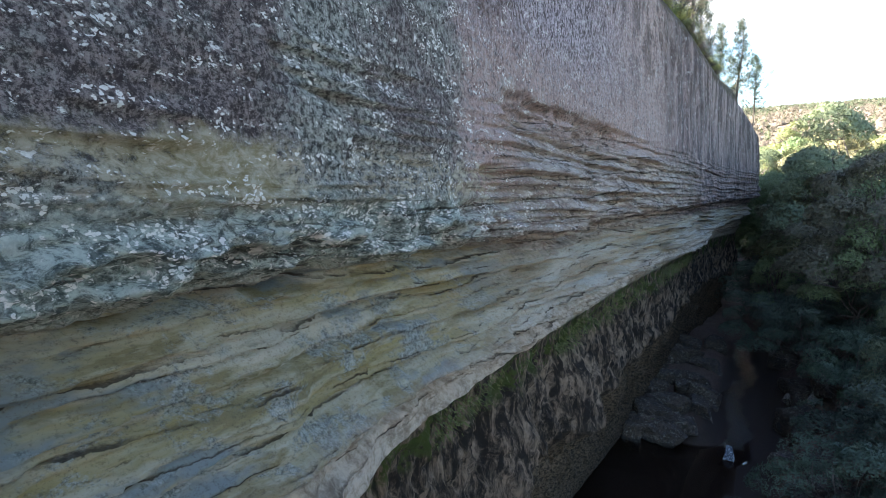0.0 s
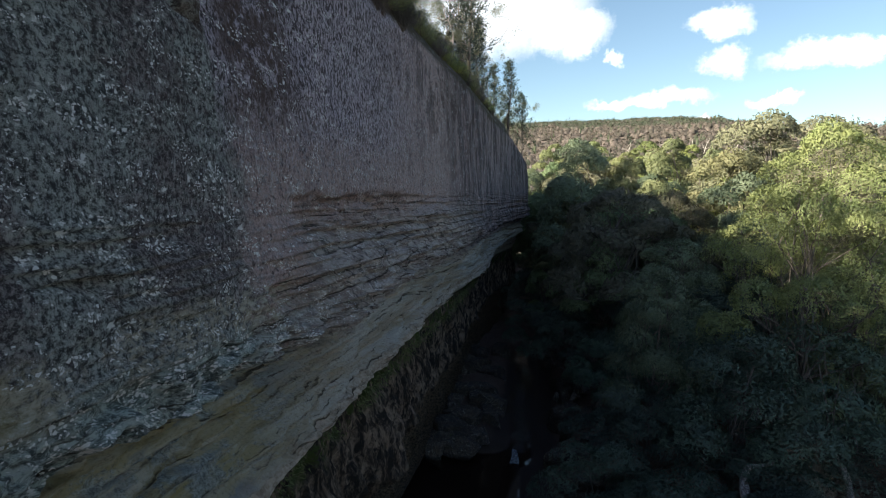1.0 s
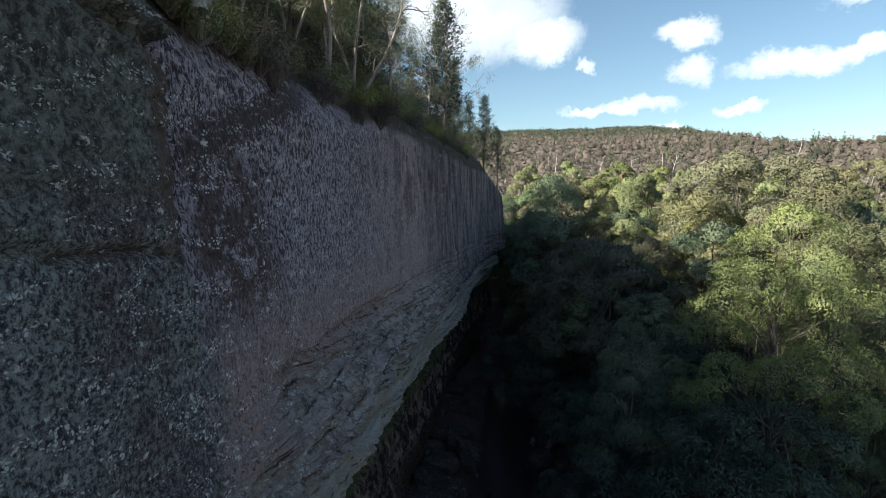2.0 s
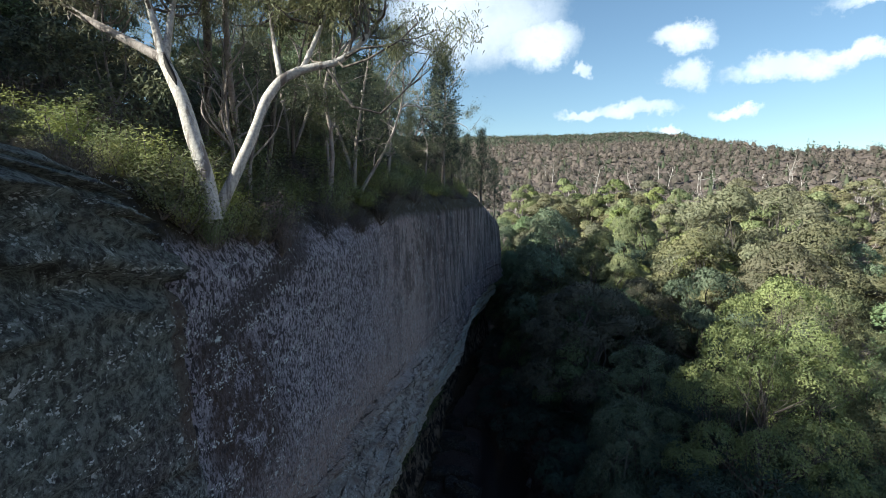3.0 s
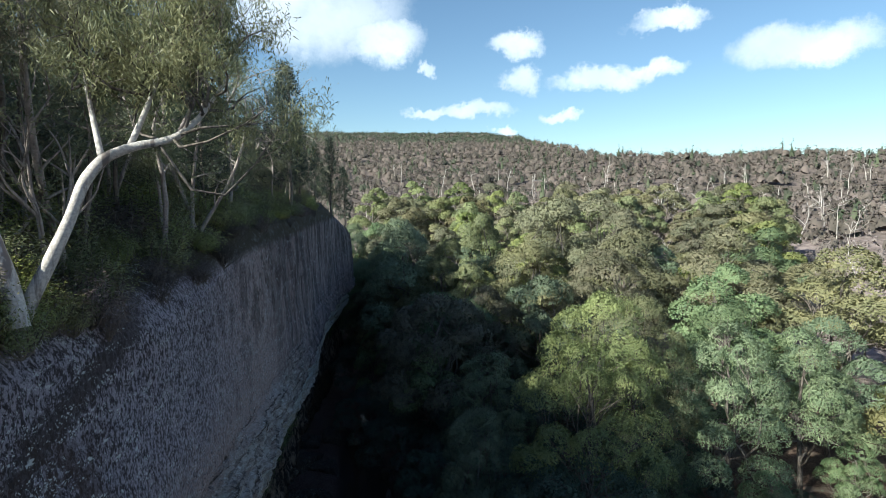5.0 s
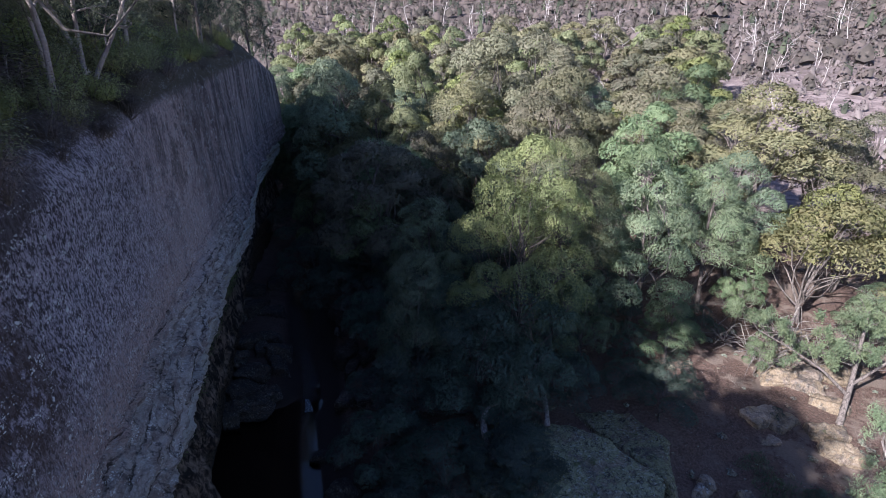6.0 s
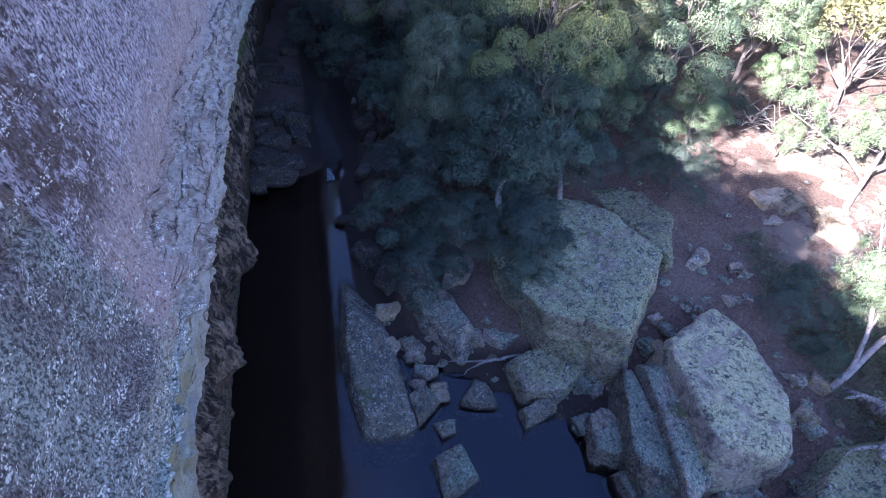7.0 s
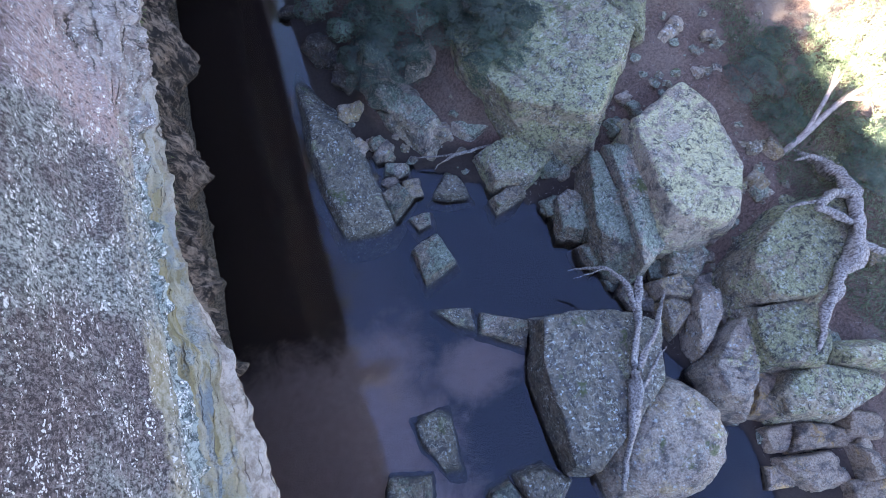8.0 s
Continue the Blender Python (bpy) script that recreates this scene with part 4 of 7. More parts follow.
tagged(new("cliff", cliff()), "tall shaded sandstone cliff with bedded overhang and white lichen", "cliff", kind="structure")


# ---- boulders ----
def boulder_mesh(seed, l, w, h, cuts=7, grain=14, rough=0.045, edge=34.0, mat=None):
    """A blunt-edged block of joint-bounded rock, l by w by h, standing on z = 0 and sunk a little below."""
    rng = np.random.default_rng(seed)
    t = np.tan(np.linspace(-1, 1, grain) * np.pi / 4)
    u, v = np.meshgrid(t, t, indexing="ij")
    one = np.ones_like(u)
    sides = [(one, u, v), (-one, v, u), (v, one, u), (u, -one, v), (u, v, one), (v, u, -one)]
    d = np.concatenate([np.stack(s, -1).reshape(-1, 3) for s in sides])
    d /= np.linalg.norm(d, axis=1)[:, None]
    planes = [(np.array(p, float) + rng.normal(size=3) * 0.13, 0.5 * rng.uniform(0.9, 1.06)) for p in ((1, 0, 0), (-1, 0, 0), (0, 1, 0), (0, -1, 0), (0, 0, 1), (0, 0, -1))]
    for k in range(cuts):
        p = rng.normal(size=3)
        p[2] = abs(p[2]) * 0.8
        planes.append((p, 0.5 * rng.uniform(1.0, 1.3)))
    inv = 0
    for p, dist in planes:
        p = p / np.linalg.norm(p)
        inv = inv + np.maximum(d @ p / dist, 0) ** edge
    r = inv ** (-1 / edge)
    q = d * r[:, None] * np.array([l, w, h])
    s = max(l, w, h)
    f = 1.6 / s ** 0.5
    lump = fbm(q[:, 0] * f + seed, q[:, 1] * f, q[:, 2] * f, 5, 0.6)
    chip = fbm(q[:, 0] * 2.6 + seed, q[:, 1] * 2.6, q[:, 2] * 2.6, 4, 0.6)
    split = np.abs(fbm(q[:, 0] * 1.1 * f + 3 * seed, q[:, 1] * 0.25 * f, q[:, 2] * 0.4 * f, 3))
    nick = fbm(q[:, 0] * 5.5 + seed, q[:, 1] * 5.5, q[:, 2] * 5.5, 3, 0.6)
    push = lump * rough * 2.0 * s ** 0.7 + np.round(lump * 9) / 9 * 0.22 * min(s, 5) ** 0.5 + np.round(chip * 6) / 6 * 0.12 * min(s, 4) ** 0.5 + chip * 0.08 + nick * 0.05 * min(s, 2) - 0.07 * min(s, 6) ** 0.5 * np.exp(-(split / 0.010) ** 2)
    q = q + d * push[:, None]
    q[:, 2] += h * 0.42
    n = grain * grain
    faces = np.concatenate([grid_faces(grain, grain) + k * n for k in range(6)])
    bm = bmesh.new()
    vs = [bm.verts.new(c) for c in q]
    for fc in faces:
        bm.faces.new([vs[i] for i in fc])
    bmesh.ops.remove_doubles(bm, verts=bm.verts, dist=0.002)
    bmesh.ops.recalc_face_normals(bm, faces=bm.faces)
    me = bpy.data.meshes.new("boulder")
    bm.to_mesh(me)
    bm.free()
    me.materials.append(mat or BOULDER)
    me.polygons.foreach_set("use_smooth", np.full(len(me.polygons), True))
    return me


def boulder(seed, x, y, z, l, w, h, turn=0, tx=0, ty=0, label="lichen-spotted grey sandstone boulder on the gorge floor", name="boulder", **more):
    ob = tagged(new(name, boulder_mesh(seed, l, w, h, **more)), label, "boulder", "boulders in the gorge")
    ob.matrix_basis = pose(x, y, z, tx, ty, turn)
    return ob


def crag_mesh(seed, high, sides, lean=7.0, tip=(0.0, 0.0), cuts=4, grain=30, edge=75.0, relief=1.0, bed=None, mat=None):
    """A joint-bounded block: sides are bearings in degrees with distances from the middle in metres, lean is how far they batter, tip the slope of the top
    along x and y, bed the bearing across which the rock splits into sheets."""
    rng = np.random.default_rng(seed)
    t = np.tan(np.linspace(-1, 1, grain) * np.pi / 4)
    u, v = np.meshgrid(t, t, indexing="ij")
    one = np.ones_like(u)
    d = np.concatenate([np.stack(c, -1).reshape(-1, 3) for c in [(one, u, v), (-one, v, u), (v, one, u), (u, -one, v), (u, v, one), (v, u, -one)]])
    bear, dist = np.radians([b for b, _ in sides]), np.array([q for _, q in sides])
    ext = np.array([max(0.4, max(dist * np.abs(np.cos(bear)))), max(0.4, max(dist * np.abs(np.sin(bear)))), high * 0.55])
    d = d * ext
    d /= np.linalg.norm(d, axis=1)[:, None]
    planes = []
    for b, q in zip(bear, dist):
        a = radians(lean + rng.uniform(-4, 4))
        planes.append((np.array([math.cos(b) * math.cos(a), math.sin(b) * math.cos(a), math.sin(a)]), q))
    planes.append((np.array([-tip[0], -tip[1], 1.0]), high * 0.55))
    planes.append((np.array([0.0, 0.0, -1.0]), high * 0.45 + 0.45))
    size = float(np.mean(dist))
    for k in range(cuts):
        a, e = rng.uniform(0, 2 * math.pi), rng.uniform(0.45, 1.1)
        p = np.array([math.cos(a) * math.cos(e), math.sin(a) * math.cos(e), math.sin(e)])
        reach = min(q / max(math.cos(a - b), 0.05) for b, q in zip(bear, dist))
        planes.append((p, (min(reach, 1.6 * size) * math.cos(e) + high * 0.55 * math.sin(e)) * rng.uniform(0.80, 0.95)))
    inv = 0
    for p, q in planes:
        inv = inv + np.maximum(d @ (p / np.linalg.norm(p)) / q, 0) ** edge
    q = d * (inv ** (-1 / edge))[:, None]
    f = 1.3 / max(size, 0.5) ** 0.5
    x, y, z = q[:, 0] + seed, q[:, 1] - seed, q[:, 2]
    lump = fbm(x * f, y * f, z * f, 4, 0.55)
    chip = fbm(x * 2.3, y * 2.3, z * 2.3, 4, 0.6)
    nick = fbm(x * 6.5, y * 6.5, z * 6.5, 3, 0.6)
    push = 0.30 * lump * size ** 0.6 + 0.10 * np.round(chip * 7) / 7 * min(size, 2.5) ** 0.5 + 0.07 * chip + 0.05 * nick
    if bed is not None:
        c = q[:, 0] * math.cos(radians(bed)) + q[:, 1] * math.sin(radians(bed)) + 0.25 * lump
        sheet = np.floor(c / (0.32 * size))
        edge_off = np.abs(c / (0.32 * size) - np.round(c / (0.32 * size)))
        push = push + 0.16 * (vnoise(sheet * 5.7 + seed, y * 0.3, 0.5) - 0.5) * min(size, 2) - 0.10 * min(size, 2) * np.exp(-(edge_off / 0.045) ** 2) * (vnoise(sheet * 3.3, y * 0.5 + seed, z) > 0.35)
    q = q + d * (push * relief)[:, None]
    q[:, 2] += high * 0.45
    n = grain * grain
    bm = bmesh.new()
    vs = [bm.verts.new(c) for c in q]
    for fc in np.concatenate([grid_faces(grain, grain) + k * n for k in range(6)]):
        bm.faces.new([vs[i] for i in fc])
    bmesh.ops.remove_doubles(bm, verts=bm.verts, dist=0.002)
    bmesh.ops.recalc_face_normals(bm, faces=bm.faces)
    me = bpy.data.meshes.new("boulder")
    bm.to_mesh(me)
    bm.free()
    me.materials.append(mat or BOULDER)
    me.polygons.foreach_set("use_smooth", np.full(len(me.polygons), True))
    return me


def crag(seed, x, y, z, high, sides, label="lichen-spotted grey sandstone boulder on the gorge floor", name="boulder", **more):
    ob = tagged(new(name, crag_mesh(seed, high, sides, **more)), label, "boulder", "boulders in the gorge")
    ob.matrix_basis = pose(x, y, z)
    return ob


# the great blocks above the pool
crag(3, 12.4, 18.9, 0.4, 4.2, [(56, 5.84), (17, 4.02), (-45, 5.43), (-128, 5.53), (-163, 4.32), (171, 4.42), (134, 5.65)], "huge grey-green lichened boulder under a tea tree", tip=(0.10, -0.05), grain=58, cuts=2, bed=20, mat=GREEN_BOULDER)
crag(9, 17.6, 19.9, 0.8, 4.0, [(64, 2.67), (10, 1.98), (-31, 2.3), (-75, 4.05), (-170, 1.45)], "long slab split from a huge lichened boulder", tip=(0.05, -0.10), grain=34, cuts=2, bed=15, mat=GREEN_BOULDER)
crag(5, 16.7, 9.1, 0.4, 3.8, [(69, 4.95), (-11, 2.55), (-35, 2.78), (-90, 4.11), (-130, 4.58), (174, 2.73), (110, 3.28)], "big smooth pale-grey boulder with dark lichen cap", lean=9, tip=(-0.10, 0.02), grain=50, cuts=3, edge=26.0, relief=0.8, mat=LILAC_BOULDER)
crag(12, 13.6, 8.1, 0.0, 3.2, [(86, 3.54), (-6, 0.96), (-59, 2.46), (-93, 3.48), (168, 0.87)], "upright fin of split grey-green rock beside the pool", lean=5, grain=32, cuts=2, bed=-6)
crag(13, 12.2, 8.0, 0.0, 2.7, [(109, 3.2), (-1, 0.98), (-25, 1.4), (-122, 2.95), (-176, 1.28), (158, 1.13)], "upright fin of split grey-green rock beside the pool", lean=6, grain=32, cuts=2, bed=-10)
crag(14, 10.9, 9.0, -0.2, 1.7, [(97, 1.32), (35, 0.94), (-57, 1.06), (-120, 1.19), (168, 0.93)], "short fin of split grey rock at the waterline", grain=24, cuts=3, bed=-20)
crag(24, 0.1, 17.0, -0.7, 1.8, [(45, 4.8), (6, 1.38), (-45, 4.33), (-101, 5.33), (-171, 1.65), (175, 1.44), (160, 2.63)], "long narrow blue-grey rock slab along the pool edge", lean=24, tip=(-0.05, 0.04), grain=46, cuts=2, edge=18.0, mat=DARK_BOULDER)
crag(22, 4.5, 19.2, -0.1, 2.0, [(34, 2.03), (15, 1.11), (-35, 3.53), (-114, 3.16), (-142, 2.01), (-171, 1.34), (169, 1.9)], "tapering mossy rock slab under tea tree branches", lean=16, grain=36, cuts=2, bed=25)
crag(23, 9.5, 13.2, -0.1, 1.6, [(95, 1.26), (69, 1.64), (-27, 1.9), (-64, 1.45), (-100, 1.52), (-176, 2.02)], "flat-topped green-lichened rock at the water's edge", grain=32, cuts=3, mat=GREEN_BOULDER)
crag(31, 8.0, 1.0, -0.7, 3.7, [(78, 3.07), (46, 3.32), (-29, 2.9), (-62, 2.56), (-117, 4.21), (176, 2.62), (158, 2.76)], "squared dark-grey block with pale lichen standing in the pool", lean=10, tip=(0.06, 0.03), grain=48, cuts=2, relief=0.8, mat=DARK_BOULDER)
crag(32, 9.7, -2.7, -0.5, 3.1, [(124, 2.11), (91, 2.43), (33, 2.96), (-6, 2.6), (-46, 2.58), (-90, 2.24), (-108, 2.37), (174, 2.94)], "rounded tan and grey boulder standing in the pool", lean=14, grain=40, cuts=6, edge=9.0, mat=TAN_BOULDER)
crag(33, 19.4, 2.9, 0.8, 2.8, [(124, 2.07), (113, 2.1), (42, 3.33), (-39, 2.38), (-68, 2.23), (-111, 2.86), (165, 3.13)], "broad green-lichened boulder among fallen timber", lean=14, grain=40, cuts=4, edge=22.0, mat=GREEN_BOULDER)
crag(34, 17.0, -0.5, 0.4, 2.6, [(76, 1.47), (-23, 1.72), (-58, 1.79), (-117, 1.67), (180, 1.82), (159, 1.86)], "green-lichened boulder leaning on its neighbour", lean=12, tip=(0.15, 0.0), grain=34, cuts=4, mat=GREEN_BOULDER)
crag(36, 17.5, -3.3, 0.4, 2.0, [(120, 1.77), (66, 1.17), (-51, 1.98), (-84, 1.28), (-115, 1.36), (176, 2.37)], "low green-lichened boulder above the flagstones", lean=14, grain=34, cuts=4, mat=GREEN_BOULDER)
crag(35, 13.0, 25.9, 3.2, 4.2, [(119, 1.68), (6, 1.34), (-45, 1.41), (-105, 2.26), (172, 1.18)], "upright grey boulder among tea trees", grain=30, cuts=4)
crag(37, 19.6, -2.5, 0.9, 2.1, [(75, 0.6), (-31, 1.2), (-114, 0.63), (165, 1.36)], "green-lichened boulder behind the fallen log", lean=16, grain=26, cuts=4, mat=GREEN_BOULDER)
crag(38, 14.4, -0.8, -0.1, 2.3, [(126, 1.14), (110, 1.4), (-19, 1.23), (-43, 1.11), (-140, 2.01), (175, 1.63)], "ribbed tan and grey wedge of rock at the shore", lean=12, grain=30, cuts=3, bed=60, mat=TAN_BOULDER)
crag(39, 14.3, 1.7, -0.1, 2.1, [(137, 0.64), (69, 1.72), (-24, 0.74), (-49, 0.66), (-172, 1.4), (154, 0.69)], "narrow upright tan rock at the shore", grain=24, cuts=3, bed=-20, mat=TAN_BOULDER)
crag(40, 13.2, 2.3, -0.1, 1.6, [(75, 0.73), (-18, 0.81), (-63, 0.65), (-166, 0.84), (169, 0.68)], "narrow upright tan rock at the shore", grain=22, cuts=3, bed=10, mat=TAN_BOULDER)
crag(41, 13.7, 3.5, 0.0, 1.6, [(88, 0.66), (21, 0.74), (-59, 0.91), (-119, 0.6), (179, 0.89)], "pale tan rock between larger boulders", grain=22, cuts=4, mat=TAN_BOULDER)

# rocks standing in the shallow water: place, height and sides
POOL_ROCKS = [
    (3.2, 6.1, 0.9, [(71, 0.5), (-8, 0.77), (-126, 0.52), (-146, 0.48), (165, 1.2)]), (5.2, 4.7, 1.0, [(59, 0.66), (-33, 1.2), (-128, 0.66), (152, 1.29)]),
    (3.1, 9.5, 1.3, [(106, 1.04), (11, 0.97), (-71, 0.98), (-178, 0.92)]), (0.2, 0.8, 0.9, [(86, 1.42), (-7, 0.82), (-81, 1.94), (-174, 0.75), (-156, 0.7)]),
    (-1.8, -0.7, 0.9, [(72, 0.72), (-17, 1.03), (-111, 0.69), (151, 1.05)]), (2.4, 13.4, 1.3, [(112, 0.79), (19, 0.79), (-51, 0.68), (-170, 0.68)]),
    (5.5, 13.1, 1.1, [(135, 0.71), (18, 0.66), (-96, 0.76), (-122, 0.76)])]
EDGE_ROCKS = [
    (8.2, 11.4, 1.3, [(106, 0.5), (18, 0.93), (-77, 0.48), (-176, 0.95)]),
    (3.3, 11.8, 0.8, [(91, 0.44), (-14, 0.55), (-79, 0.5), (-168, 0.54)]), (3.9, -2.5, 1.6, [(87, 0.82), (40, 0.81), (-54, 1.02), (-112, 0.76), (180, 1.0)]),
    (2.2, -2.3, 1.2, [(96, 0.51), (20, 0.59), (-105, 0.4), (147, 0.74)]), (10.9, 6.7, 1.2, [(81, 0.67), (10, 0.46), (-67, 0.66), (-157, 0.49), (175, 0.49)])]
for k, (x, y, h, sides) in enumerate(POOL_ROCKS + EDGE_ROCKS):
    crag(100 + k, x, y, -0.45, h, sides, "angular grey rock standing in the shallow pool", lean=12, grain=20, cuts=4, mat=DARK_BOULDER if k % 3 == 0 else BOULDER)
# tan flagstones of the near shore
FLAGSTONES = [
    (16.6, -5.1, 0.1, 1.0, [(61, 0.57), (-24, 1.52), (-106, 0.54), (147, 1.23)]), (15.7, -6.3, -0.1, 1.0, [(79, 0.73), (9, 1.12), (-94, 0.85), (-147, 0.88), (-176, 1.29)]),
    (15.3, -2.7, -0.1, 1.3, [(77, 1.23), (-16, 0.69), (-119, 1.02), (144, 0.71)]), (14.9, -4.5, -0.1, 0.9, [(84, 0.53), (-31, 0.55), (-111, 0.62), (169, 0.64)]),
    (17.7, -6.7, 0.2, 1.3, [(42, 0.54), (-11, 0.44), (-102, 0.7), (171, 0.37)]), (18.4, -5.3, 0.4, 1.0, [(60, 0.7), (-30, 0.8), (-110, 0.6), (150, 0.8)]),
    (17.2, -8.1, 0.0, 0.9, [(70, 0.8), (-20, 1.0), (-115, 0.7), (160, 1.0)]), (14.2, -6.0, -0.3, 0.6, [(80, 0.5), (-25, 0.7), (-105, 0.5), (160, 0.6)])]
for k, (x, y, z, h, sides) in enumerate(FLAGSTONES):
    crag(300 + k, x, y, max(z, float(land(np.array([x]), np.array([y]))[0]) - 0.35), h, sides, "tan broken flagstone at the pool's shore", "flagstone", lean=10, tip=(0.05, 0.06), grain=20, cuts=3, bed=70, mat=FLAG_ROCK)
BANK_ROCKS = [
    (19.9, 16.2, 2.0, 1.0, 1.1, 20), (22.1, 15.2, 1.6, 1.4, 1.0, -30), (17.5, 14.5, 1.2, 1.4, 1.3, 40), (20.9, 6.5, 1.4, 1.2, 1.0, 0), (22.4, 8.6, 1.8, 0.8, 0.7, 30), (7.5, 19.2, 0.5, 0.9, 1.8, 5), (20.6, 5.4, 1.4, 1.1, 0.9, 15), (21.6, 7.4, 1.7, 1.0, 1.1, 60),
    (14.9, 4.5, 0.5, 1.3, 1.5, 20)]
LOW_ROCKS = [
    (6.9, 20.8, 1.0, 1.5, 2.2, 30), (7.6, 16.4, 0.4, 0.9, 1.8, 10), (2.8, 16.6, -0.1, 0.8, 0.9, 40), (3.0, 15.2, -0.3, 0.8, 0.9, 0), (1.9, 19.8, 0.0, 0.8, 1.2, 20), (11.2, 12.1, 0.0, 1.0, 0.9, 30), (12.0, 3.9, -0.3, 0.8, 1.1, -15),
    (23.6, 6.3, 2.0, 1.0, 1.3, 50), (29.5, 17.2, 2.7, 1.0, 1.8, 20), (26.8, 16.3, 2.9, 0.6, 1.1, -20), (26.0, 19.0, 2.7, 0.6, 1.3, 30)]
shape_rng = random.Random(5)
for k, (x, y, z, h, across, turn) in enumerate(BANK_ROCKS + LOW_ROCKS):
    sides = [(turn + 72 * i + shape_rng.uniform(-16, 16), across * 0.5 * shape_rng.uniform(0.8, 1.25) * (1.3 if i in (0, 2) else 1.0)) for i in range(5)]
    crag(130 + k, x, y, z, h, sides, "grey and tan rock lying on the bank", lean=12, grain=18, cuts=4, mat=SLOPE_ROCK if x > 25 else GREEN_BOULDER if x > 19 else TAN_BOULDER if k % 2 else BOULDER)

flag_rng = random.Random(3)
# lesser rocks that fill the gaps between the big ones
for k in range(84):
    x, y = flag_rng.choice([(2.4, 17.5), (3.2, 14.6), (6.5, 15.8), (11.0, 11.8), (10.5, 14.6), (15.5, 13.6), (11.6, 12.2), (20.0, 7.0), (15.0, 4.4), (18.6, 6.0), (20.6, 14.5), (13.2, -2.6), (12.6, 3.6), (22.4, 1.5), (16.0, -4.6), (17.4, -6.2), (15.6, 1.2)])
    x, y = x + flag_rng.gauss(0, 0.9), y + flag_rng.gauss(0, 1.0)
    l = flag_rng.uniform(0.35, 1.1)
    boulder(330 + k, x, y, max(float(land(np.array([x]), np.array([y]))[0]), -0.2) - 0.12, l, l * flag_rng.uniform(0.6, 1.2), l * flag_rng.uniform(0.5, 0.8), flag_rng.uniform(0, 180), flag_rng.uniform(-15, 15), flag_rng.uniform(-15, 15), "small angular rock wedged between boulders", mat=FLAG_ROCK if y < -2 else TAN_BOULDER if k % 2 == 0 else BOULDER, grain=12, cuts=6)


# ---- trees of the gorge ----
def ground_z(x, y):
    return float(land(np.array([x]), np.array([y]))[0])


FINE_BRIGHT = [tree_meshes(40 + k, 18.0, 5.8, 26, 60000, (0.16, 0.07), LEAF_BRIGHT, BARK_GREY, 0.15, 0.25, 0.012, lobes=4, lobe_r=1.0) for k in range(2)]
FINE_BLUE = [tree_meshes(50 + k, 12.0, 4.8, 18, 34000, (0.16, 0.07), LEAF_BLUE, BARK_GREY, 0.15, 0.18, lobes=4, lobe_r=1.0) for k in range(2)]
MID_BRIGHT = [tree_meshes(60 + k, 14.0, 5.0, 13, 22000, (0.21, 0.11), LEAF_BRIGHT, BARK_GREY, 0.1, 0.22, lobes=4, lobe_r=1.0) for k in range(2)]
MID_OLIVE = [tree_meshes(70 + k, 14.0, 5.8, 14, 25000, (0.21, 0.11), LEAF_OLIVE, BARK_GREY, 0.1, 0.24, lobes=4, lobe_r=1.0) for k in range(3)]
MID_BLUE = [tree_meshes(80 + k, 13.0, 5.0, 13, 22000, (0.21, 0.11), LEAF_BLUE, BARK_GREY, 0.1, 0.22, lobes=4, lobe_r=1.0) for k in range(2)]
FAR_OLIVE = [tree_meshes(75 + k, 13.0, 5.4, 11, 8000, (0.34, 0.20), LEAF_OLIVE, BARK_GREY, 0.1, 0.30, lobes=4, lobe_r=1.0) for k in range(2)]
FAR_BRIGHT = [tree_meshes(78, 13.0, 5.0, 11, 8000, (0.34, 0.20), LEAF_BRIGHT, BARK_GREY, 0.1, 0.30, lobes=4, lobe_r=1.0)]
TEA = [tree_meshes(90 + k, 6.5, 3.4, 13, 14000, (0.15, 0.055), LEAF_TEA, BARK_GREY, 0.05, 0.18, 0.013, 0.12, lobes=4, lobe_r=1.0) for k in range(3)]
WATTLE = tree_meshes(96, 8.0, 4.4, 13, 12000, (0.20, 0.09), LEAF_YELLOW, BARK_GREY, 0.1, 0.30, lobes=4, lobe_r=1.0)
BUSH = [tree_meshes(97 + k, 4.0, 2.2, 9, 3600, (0.12, 0.055), LEAF_BACK, BARK_GREY, 0.1, 0.06, 0.012, lobes=4, lobe_r=1.1) for k in range(2)]

KINDS = {
    "fine_bright": (FINE_BRIGHT, 18.0, "bright green leafy gum tree growing from the gorge floor", "gum_tree", "tree"),
    "fine_blue": (FINE_BLUE, 12.0, "grey-green leafy gum tree growing beside the creek", "gum_tree", "tree"),
    "bright": (MID_BRIGHT, 14.0, "bright green sunlit gum tree in the valley forest", "gum_tree", "tree"),
    "olive": (MID_OLIVE, 14.0, "olive-brown domed gum tree in the valley forest", "gum_tree", "tree"),
    "blue": (MID_BLUE, 13.0, "grey-green gum tree in the valley forest", "gum_tree", "tree"),
    "far_olive": (FAR_OLIVE, 13.0, "olive-brown gum tree at the foot of the hills", "gum_tree", "tree"),
    "far_bright": (FAR_BRIGHT, 13.0, "bright green gum tree at the foot of the hills", "gum_tree", "tree"),
    "tea": (TEA, 6.5, "fine-leaved tea tree leaning over the boulders", "tea_tree", "tree"),
    "wattle": ([WATTLE], 8.0, "yellow-green wattle tree on the sandy slope", "wattle_tree", "tree"),
}
tree_rng = random.Random(7)


